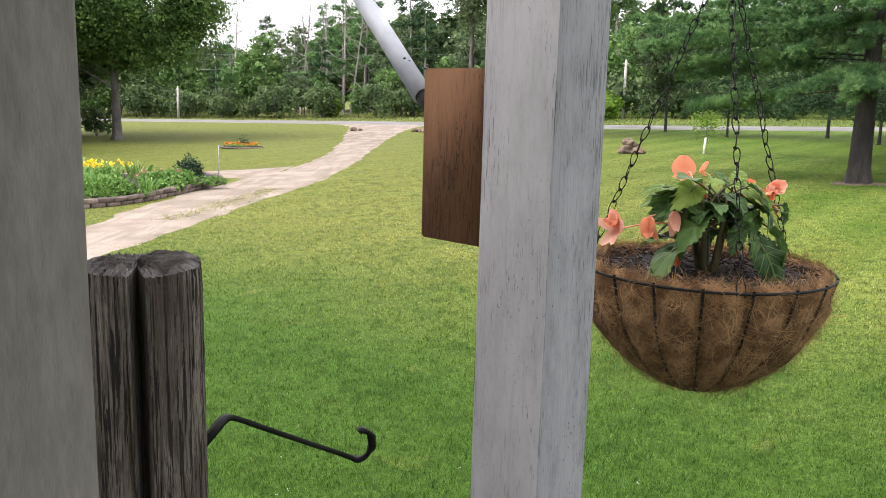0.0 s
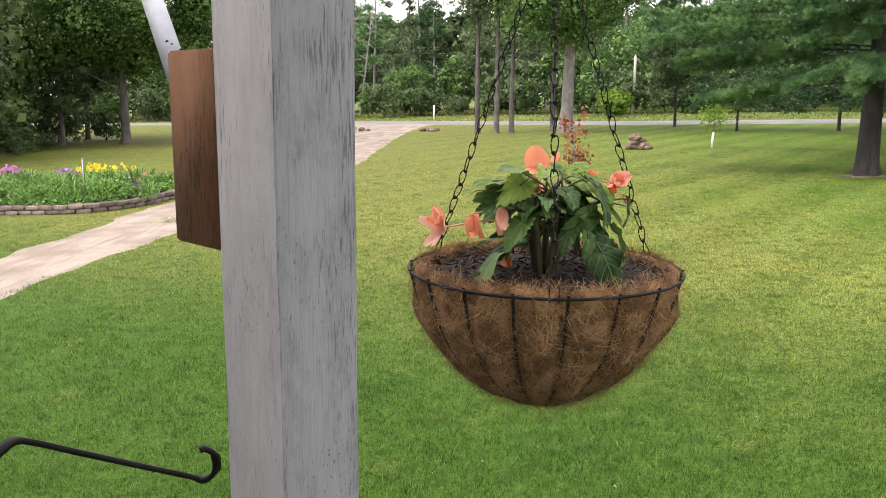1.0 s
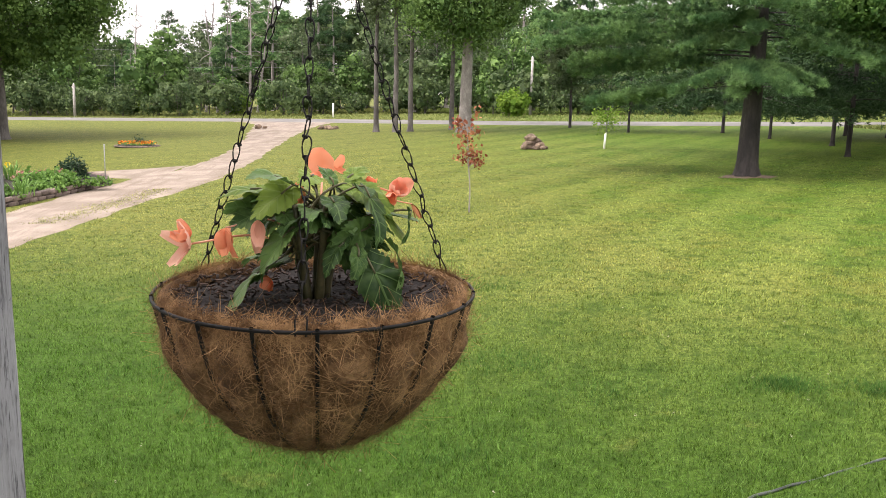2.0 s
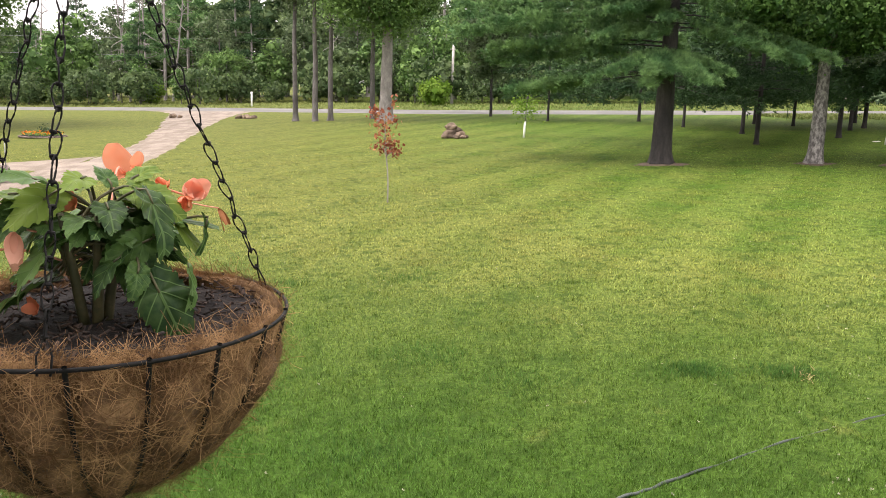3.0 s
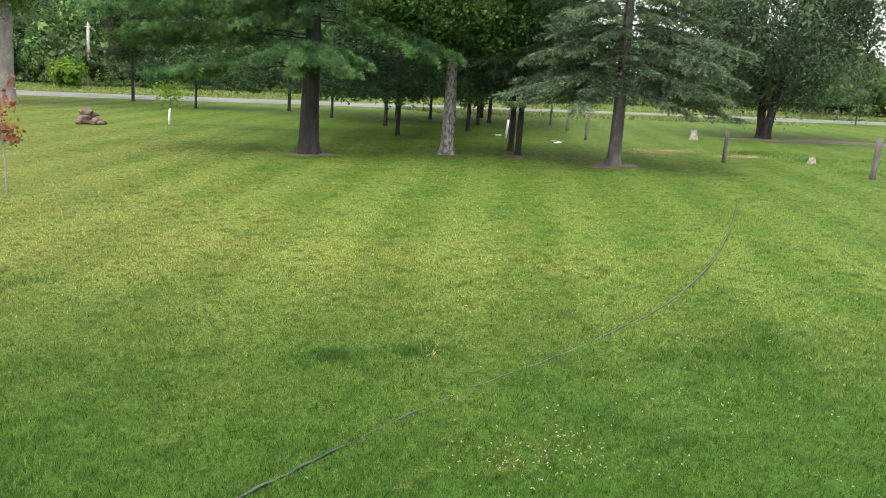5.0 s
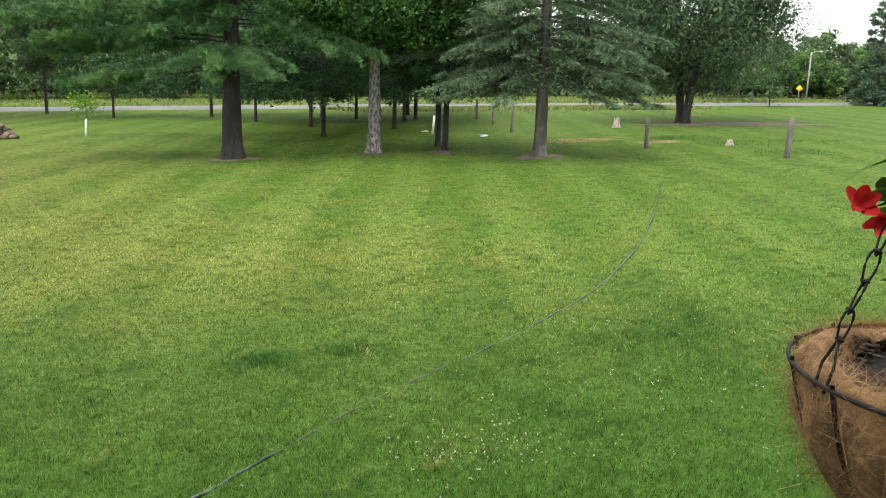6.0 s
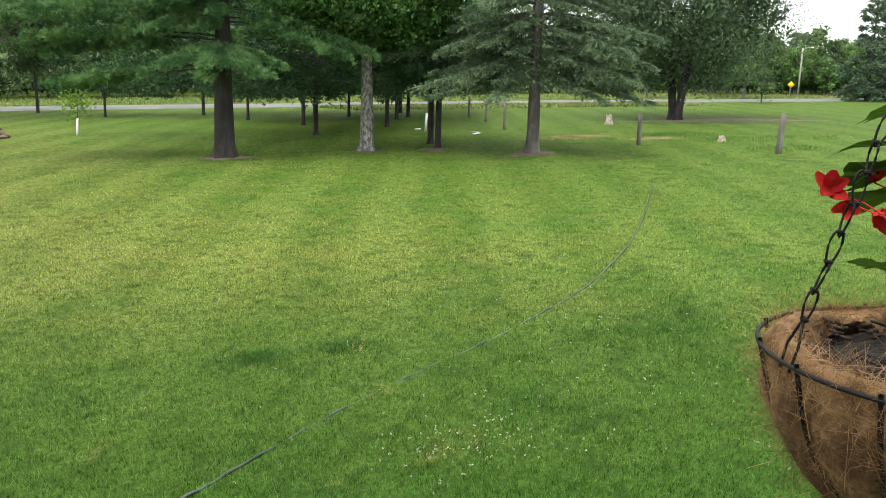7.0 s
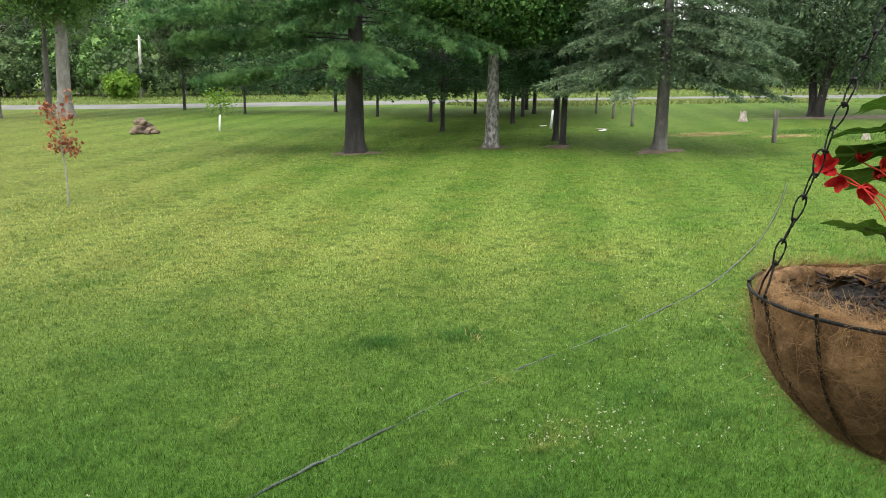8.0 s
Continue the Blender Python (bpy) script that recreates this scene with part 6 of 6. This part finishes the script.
for x, y in ((-8.35, 20.9), (-8.05, 21.1), (-7.6, 21.3)):
    mound("sedum", x, y, bed_z(x, y), 0.32, 0.30, IRIS, 380, 0.08, "low plant with dusky pink flower heads", "plant", DUSKY, 16, "plants in the flower bed")
mound("round_shrub", -7.75, 22.3, bed_z(-7.75, 22.3), 0.40, 0.56, DARK_LEAF, 1800, 0.07, "small rounded dark green shrub in the bed")


def thin_pole(name, x, y, height, radius, label, z=None):
    ob = thing(name, label, "pole", pose(x, y, float(lawn_z(x, y)) if z is None else z))
    part("shaft", tube(Geo(), np.array([(0, 0, -0.1), (0.005, 0, height * 0.5), (0.01, 0, height)]), radius, 10), METAL_POLE, ob, smooth=True)
    part("cap", lathe(Geo(), [(radius * 1.5, 0), (radius * 1.5, 0.02), (0.001, 0.03)], 10, pose(0.01, 0, height)), METAL_POLE, ob)
    return ob


thin_pole("metal_pole", -8.70, 18.05, 0.94, 0.015, "thin galvanised metal pole in the flower bed", bed_z(-8.70, 18.05))
thin_pole("metal_pole", -6.98, 22.45, 1.0, 0.013, "thin galvanised metal pole beside the flower bed")

# round marigold bed on the lawn
ring_bed = thing("round_flower_bed", "small round stone-edged bed of orange marigolds on the lawn", "flower bed", pose(-10.4, 37.1, float(lawn_z(-10.4, 37.1))) @ Matrix.Diagonal((0.84, 0.84, 0.72, 1)))
for k in range(26):
    st = part("stone", stone_mesh[k % 5], None, ring_bed)
    st.matrix_basis = pose(1.05 * math.cos(k * 0.2417), 1.05 * math.sin(k * 0.2417), 0.05, 0, 0, math.degrees(k * 0.2417) + 90) @ Matrix.Scale(0.85, 4)
part("soil", lathe(Geo(), [(1.02, 0.06), (0.6, 0.12), (0.001, 0.14)], 24), SOIL, ring_bed)
g, g2 = Geo(), Geo()
a, r = rng.uniform(0, 6.28, 900), 0.95 * np.sqrt(rng.random(900))
c = np.column_stack([r * np.cos(a), r * np.sin(a), 0.14 + rng.uniform(0, 0.14, 900)])
scatter_leaves(g, c, 0.09)
a, r = rng.uniform(0, 6.28, 170), 0.95 * np.sqrt(rng.random(170))
scatter_leaves(g2, np.column_stack([r * np.cos(a), r * np.sin(a), 0.22 + rng.uniform(0, 0.10, 170)]), 0.11, narrow=0.9)
part("leaves", g, IRIS, ring_bed)
part("blossom", g2, ORANGE, ring_bed, "orange and yellow marigold flowers", kind="stuff")
g = Geo()
scatter_leaves(g, rng.normal(0, 0.13, (200, 3)) + [0.1, 0, 0.38], 0.1)
part("centre_plant", g, DARK_LEAF, ring_bed, kind="stuff")

# ---- small trees and things on the lawn ----
RED_LEAF = foliage("red_maple_leaves", (0.20, 0.055, 0.035), (0.40, 0.19, 0.09), 0.3, 0.5, 1.5)
wood, crown = Geo(), Geo()
path = smooth_path([(0, 0, -0.05), (0.0, 0, 0.5), (-0.04, 0.02, 1.0), (-0.07, 0, 1.5), (-0.10, 0, 1.86)], 14)
tube(wood, path, np.linspace(0.017, 0.005, 14), 7)
for k in range(28):
    z = rng.uniform(0.8, 1.82)
    p = np.array([np.interp(z, path[:, 2], path[:, q]) for q in range(3)])
    a = k * 2.4
    e = p + np.array([math.cos(a) * 0.22, math.sin(a) * 0.22, 0.14]) * rng.uniform(0.5, 1.1)
    tube(wood, np.array([p, (p + e) / 2 + [0, 0, 0.01], e]), [0.006, 0.004, 0.002], 5, False)
    scatter_leaves(crown, e + rng.normal(0, 0.06, (12, 3)), 0.08, narrow=0.8)
tree("maple_sapling", "thin young maple sapling with red leaves", wood, crown, BARK_PALE, RED_LEAF, 1.98, 16.1, "sapling")

WHITE_PIPE = surface("white_plastic", (0.70, 0.70, 0.68), (0.80, 0.80, 0.78), 10, 80, 0.5, 0.05, 0.001, grime=0.1)
for x, y, h, leafy in ((8.70, 32.0, 0.62, True), (19.6, 25.8, 0.7, False)):
    ob = thing("tree_guard", "white plastic tube guarding a young sapling", "tree guard", pose(x, y, float(lawn_z(x, y)), 0, 2 if leafy else 6, 0), "tree guards")
    part("tube", tube(Geo(), np.array([(0, 0, -0.05), (0, 0, h * 0.5), (0, 0, h)]), 0.045, 12), WHITE_PIPE, ob, smooth=True)
    g = Geo()
    tube(g, np.array([(0, 0, h - 0.1), (0.02, 0, h + 0.4), (0.0, 0.02, h + 0.8)]), [0.014, 0.01, 0.005], 6)
    part("stem", g, BARK_GREY, ob)
    if leafy:
        g = Geo()
        scatter_leaves(g, rng.normal(0, 1, (420, 3)) * [0.28, 0.28, 0.22] + [0, 0, h + 0.55], 0.12)
        part("leaves", g, BRIGHT, ob, "light green sapling leaves")

# pale boards lying in the grass
for x, y, wide, turn in ((20.3, 23.6, 0.36, 20), (19.9, 26.7, 0.24, -15)):
    ob = thing("white_board", "short white painted board lying in the grass", "board", pose(x, y, float(lawn_z(x, y)) + 0.012, 3, -4, turn), "boards in the grass")
    part("plank", box(Geo(), (wide, 0.14, 0.025), (0, 0, 0.03), None, 0.004), WHITE_PIPE, ob)

ROCK = surface("reddish_fieldstone", (0.085, 0.060, 0.042), (0.25, 0.185, 0.130), 5, 30, 0.95, 0.8, 0.02, spread=0.4)


def rock(geo, size, at, flat=0.7):
    bm = bmesh.new()
    bmesh.ops.create_icosphere(bm, subdivisions=3, radius=1)
    off = Vector(rng.uniform(0, 50, 3))
    for v in bm.verts:
        v.co *= 1 + 0.35 * noise.noise(v.co * 1.3 + off) + 0.12 * noise.noise(v.co * 4 + off)
        v.co = Vector((v.co.x * size, v.co.y * size * 0.85, v.co.z * size * flat)) + Vector(at)
    take(geo, bm)
    return geo


def rock_pile(x, y, spots, label):
    ob = thing("rock_pile", label, "rocks", pose(x, y, float(lawn_z(x, y))))
    for s, *at in spots:
        part("rock", rock(Geo(), s, at), ROCK, ob, smooth=True)
    return ob


rock_pile(6.0, 32.3, ((0.27, -0.14, 0.06, 0.14), (0.24, 0.22, 0.0, 0.12), (0.24, -0.08, 0.08, 0.41), (0.17, 0.16, 0.06, 0.30), (0.13, -0.38, -0.05, 0.07),
                      (0.13, 0.05, -0.30, 0.07), (0.12, 0.42, -0.15, 0.06), (0.11, 0.30, -0.28, 0.06)), "small heap of reddish-brown field stones on the lawn")
rock_pile(-3.2, 50.6, ((0.25, 0, 0, 0.08), (0.2, 0.45, 0.1, 0.07), (0.22, -0.4, 0.1, 0.06), (0.16, 0.2, -0.3, 0.05)), "few flat brown stones beside the driveway")
rock_pile(-7.6, 52.5, ((0.22, 0, 0, 0.12), (0.15, 0.4, 0.1, 0.09)), "pale boulder at the driveway's edge")

# fence posts
POST_WOOD = surface("grey_fence_post", (0.095, 0.084, 0.072), (0.20, 0.185, 0.165), 8, 60, 0.95, 0.7, 0.006, (1, 1, 0.1))
for x, y, h, r, lean in ((21.7, 17.3, 0.98, 0.070, 0), (22.7, 13.12, 1.13, 0.085, 5), (22.8, 24.9, 1.0, 0.06, 0), (25.3, 29.0, 1.0, 0.06, 2), (27.2, 32.5, 1.0, 0.06, 0), (21.2, 9.2, 1.1, 0.08, 2)):
    ob = thing("fence_post", "weathered grey wooden fence post", "post", pose(x, y, float(lawn_z(x, y)), 0, lean, 0), "fence posts")
    p = [(0, 0, -0.1), (0.004, 0.003, h * 0.3), (-0.004, 0, h * 0.7), (0, 0, h)]
    part("shaft", tube(Geo(), np.array(p), [r * 1.05, r, r * 0.95, r * 0.9], 10), POST_WOOD, ob, smooth=True)

# tree stumps in the field
PALE_WOOD = surface("bleached_wood", (0.24, 0.20, 0.16), (0.46, 0.41, 0.35), 8, 50, 0.9, 0.6, 0.01)
for x, y, h, r, mat_, lab in ((28.4, 24.5, 0.36, 0.15, PALE_WOOD, "bleached jagged tree stump in the field"), (24.9, 16.5, 0.17, 0.12, PALE_WOOD, "small bleached wood lump in the grass")):
    ob = thing("tree_stump", lab, "stump", pose(x, y, float(lawn_z(x, y))))
    g = Geo()
    aa = np.arange(20) / 20 * 6.283
    rows_ = []
    for s, zf in ((1.35, -0.05), (1.0, 0.3), (0.85, 0.7), (0.75, 1.0)):
        rr = r * s * (1 + 0.14 * np.sin(aa * 5))
        rows_.append(np.column_stack([rr * np.cos(aa), rr * np.sin(aa), h * zf * (1 + (0.25 if zf == 1 else 0.0) * np.sin(aa * 3))]))
    rows_.append(np.zeros((1, 3)) + [0, 0, h * 0.8])
    g.add(np.concatenate(rows_), np.array([[i * 20 + j, i * 20 + (j + 1) % 20, (i + 1) * 20 + (j + 1) % 20, (i + 1) * 20 + j] for i in range(3) for j in range(20)]))
    g.f.append(np.array([[60 + j, 60 + (j + 1) % 20, 80] for j in range(20)]))
    part("wood", g, mat_, ob, smooth=True)
board_ob = thing("loose_board", "pale weathered board lying in the grass", "board", pose(20.6, 24.0, float(lawn_z(20.6, 24)) + 0.05, 2, 3, 25))
part("plank", box(Geo(), (0.75, 0.16, 0.04), (0, 0, 0), None, 0.006), PALE_WOOD, board_ob)

# garden hose on the lawn
HOSE = surface("dark_green_hose", (0.018, 0.024, 0.022), (0.065, 0.078, 0.072), 3, 80, 0.35, 0.2, 0.001)
HOSE_POINTS = [(0.9, 3.85), (2.18, 4.38), (2.64, 4.57), (3.58, 4.96), (4.60, 5.28), (5.52, 5.53), (6.67, 5.93), (7.73, 6.37), (9.85, 7.59), (12.56, 9.49), (14.94, 11.28)]
hose_line = smooth_path([(x, y, float(lawn_z(x, y)) + 0.007) for x, y in HOSE_POINTS], 400)
hose_line[:, 2] += np.interp(np.arange(400), [0, 85, 115, 190, 240, 300, 400], [0.001, -0.002, -0.014, -0.012, -0.007, 0.001, 0.004])
hose_line[:, 2] += 0.005 * np.sin(np.arange(400) * 0.17) + 0.004 * np.sin(np.arange(400) * 0.43)
hose_ob = thing("garden_hose", "dark garden hose lying in a long curve on the grass", "hose", pose(0, 0, 0))
part("tube", tube(Geo(), hose_line, 0.0100, 8), HOSE, hose_ob, smooth=True)

# clover flowers
CLOVER = foliage("clover_flowers", (0.29, 0.29, 0.19), (0.48, 0.47, 0.36), 0.3, 0.7, 5)
cx = np.concatenate([rng.normal(4.05, 0.35, 110), rng.normal(5.2, 0.9, 80), rng.uniform(-1.5, 12, 260), rng.normal(7.6, 1.6, 220)])
cy = np.concatenate([rng.normal(3.95, 0.25, 110), rng.normal(3.6, 0.8, 80), rng.uniform(4, 17, 260), rng.normal(5.6, 1.3, 220)])
g = Geo()
c = np.column_stack([cx, cy, lawn_z(cx, cy) + rng.uniform(0.035, 0.062, len(cx))])
scatter_leaves(g, np.repeat(c, 6, 0) + rng.normal(0, 0.004, (len(c) * 6, 3)), 0.0095, narrow=0.9)
tagged(part("clover_blossom", g, CLOVER, None, "tiny white clover flowers scattered in the lawn", kind="stuff"), category="clover")

# bare earth under the trees and in the field
EARTH = surface("bare_earth", (0.085, 0.058, 0.040), (0.16, 0.115, 0.082), 3, 25, 0.95, 0.8, 0.02, world_space=True)


def bare_patch(x, y, rx, ry, turn, label):
    """A ragged patch of bare earth, slightly mounded."""
    n = 48
    a = np.arange(n) / n * 2 * math.pi
    edge = 1 + 0.16 * np.sin(a * 3 + x) + 0.1 * np.sin(a * 7 + y) + rng.normal(0, 0.06, n)
    rings = []
    for s, up in ((1.0, -0.01), (0.75, 0.018), (0.4, 0.028), (0.05, 0.03)):
        px = x + rx * s * edge * np.cos(a) * math.cos(turn) - ry * s * edge * np.sin(a) * math.sin(turn)
        py = y + rx * s * edge * np.cos(a) * math.sin(turn) + ry * s * edge * np.sin(a) * math.cos(turn)
        rings.append(np.column_stack([px, py, lawn_z(px, py) + up]))
    i, j = np.meshgrid(np.arange(3), np.arange(n), indexing="ij")
    k = (j + 1) % n
    g = Geo().add(np.concatenate(rings), np.stack([i * n + j, i * n + k, (i + 1) * n + k, (i + 1) * n + j], -1).reshape(-1, 4))
    tagged(part("bare_ground", g, EARTH, None, smooth=True), label, "ground", kind="structure")


bare_patch(9.86, 21.6, 0.75, 0.6, 0.0, "ring of bare brown earth round the pine")
bare_patch(13.83, 20.75, 0.55, 0.45, 0.0, "ring of bare brown earth round the maple")
bare_patch(15.6, 19.9, 0.6, 0.4, 0.9, "bare brown earth between two trunks")
bare_patch(17.2, 17.4, 0.95, 0.6, 0.3, "bare earth and needles round the spruce")
bare_patch(35.0, 23.2, 4.6, 1.3, -0.5, "bare brown earth under the shade tree")
STRAW = foliage("dry_straw", (0.26, 0.20, 0.09), (0.42, 0.34, 0.17), 0.2, 0.8, 1.0)
WEED = foliage("field_weed_leaves", (0.075, 0.150, 0.030), (0.15, 0.235, 0.05), 0.3, 0.6, 1.0)
for name, mat_, lab, spots in (("straw", STRAW, "scattered dry straw in the field", ((22.4, 20.6, 1.3, 0.5, 700), (24.0, 18.6, 0.9, 0.4, 350), (4.40, 6.10, 0.05, 0.03, 7))),
                               ("weeds", WEED, "patches of low green weeds in the field", ((26.0, 19.2, 1.2, 1.0, 900), (25.6, 16.9, 1.2, 0.8, 700), (28.5, 16.0, 1.2, 0.8, 300), (24.4, 14.0, 0.9, 0.7, 300)))):
    g = Geo()
    for x, y, sx, sy, cnt in spots:
        px, py = x + rng.normal(0, sx * 0.6, cnt), y + rng.normal(0, sy * 0.6, cnt)
        h = 0.03 if name == "straw" else 0.07
        g.add(*blades(px, py, np.full(cnt, h), np.full(cnt, 0.011), 2.5 if name == "straw" else 1.0, 4, 0.06))
    tagged(part(name, g, mat_, None, lab, kind="stuff"), category=name)

# ---- beside the road ----
POLE_WOOD = surface("pale_utility_pole", (0.27, 0.26, 0.24), (0.42, 0.40, 0.375), 2, 20, 0.9, 0.3, 0.01)
for x, y, h in ((12.4, 71.5, 4.8), (-29.0, 81.5, 3.0)):
    ob = thing("utility_pole", "pale wooden utility pole across the road", "pole", pose(x, y, float(lawn_z(x, y))), "utility poles")
    part("shaft", tube(Geo(), np.array([(0, 0, -0.2), (0, 0, h * 0.5), (0.02, 0, h)]), [0.13, 0.12, 0.10], 10), POLE_WOOD, ob, smooth=True)
    part("crossarm", box(Geo(), (0.5, 0.06, 0.08), (0, 0, h - 0.25), pose(0, 0, 0, 0, 0, -24), 0.01), POLE_WOOD, ob)
    part("insulator", lathe(Geo(), [(0.04, 0), (0.05, 0.05), (0.02, 0.12), (0.001, 0.13)], 8, pose(0, 0, h)), WHITE_PIPE, ob)
for dz in (0.0, -1.7):
    pts = []
    for x, y, z in ((-95, 121, 6.5), (-33.4, 94.4, 6.4), (16.3, 91.5, 8.1 - 0.2), (62, 70, 9.0)):
        pts.append((x, y, z + dz))
    g = Geo()
    for a, b in zip(pts[:-1], pts[1:]):
        t = np.linspace(0, 1, 20)[:, None]
        p = np.array(a) * (1 - t) + np.array(b) * t - np.array([0, 0, 1.0]) * (t * (1 - t) * 1.6)
        tube(g, p, 0.012, 4, False)
    ob = thing("power_line", "thin power line strung along the road", "cable", pose(0, 0, 0), "power lines")
    part("wire", g, METAL_POLE, ob)
ob = thing("road_marker", "short white marker post beside the road", "post", pose(-4.2, 70.5, float(lawn_z(-4.2, 70.5))))
part("shaft", tube(Geo(), np.array([(0, 0, -0.1), (0, 0, 0.6), (0, 0, 1.2)]), 0.07, 8), WHITE_PIPE, ob)
SIGN_YELLOW = surface("yellow_sign_enamel", (0.75, 0.42, 0.01), (0.82, 0.50, 0.02), 5, 60, 0.5, 0.05, 0.001, grime=0.1)
ob = thing("road_sign", "yellow diamond road sign on a post", "sign", pose(66.6, 38.7, float(lawn_z(66.6, 38.7))))
part("post", tube(Geo(), np.array([(0, 0, -0.1), (0, 0, 0.6), (0, 0, 1.2)]), 0.03, 8), METAL_POLE, ob)
part("plate", box(Geo(), (0.40, 0.02, 0.40), (0, 0, 0), pose(0, -0.04, 1.15, 0, 0, -58) @ pose(0, 0, 0, 0, 45, 0), 0.004), SIGN_YELLOW, ob)
lx, ly = 73.4, 41.9
ob = thing("street_lamp", "pale wooden lamp pole with a short arm beside the far road", "lamp", pose(lx, ly, float(lawn_z(lx, ly))))
part("shaft", tube(Geo(), np.array([(0, 0, -0.2), (0.05, 0, 2.2), (0.11, 0, 4.3)]), [0.08, 0.07, 0.06], 10), POLE_WOOD, ob, smooth=True)
part("arm", tube(Geo(), smooth_path([(0.11, 0, 4.15), (0.35, -0.3, 4.35), (0.55, -0.6, 4.38)], 8), 0.03, 6), METAL_POLE, ob, smooth=True)
part("lamp_head", lathe(Geo(), [(0.04, 0.07), (0.10, 0.04), (0.12, -0.03), (0.001, -0.06)], 14, pose(0.58, -0.65, 4.36)), WHITE_PIPE, ob, "pale lamp head", True)
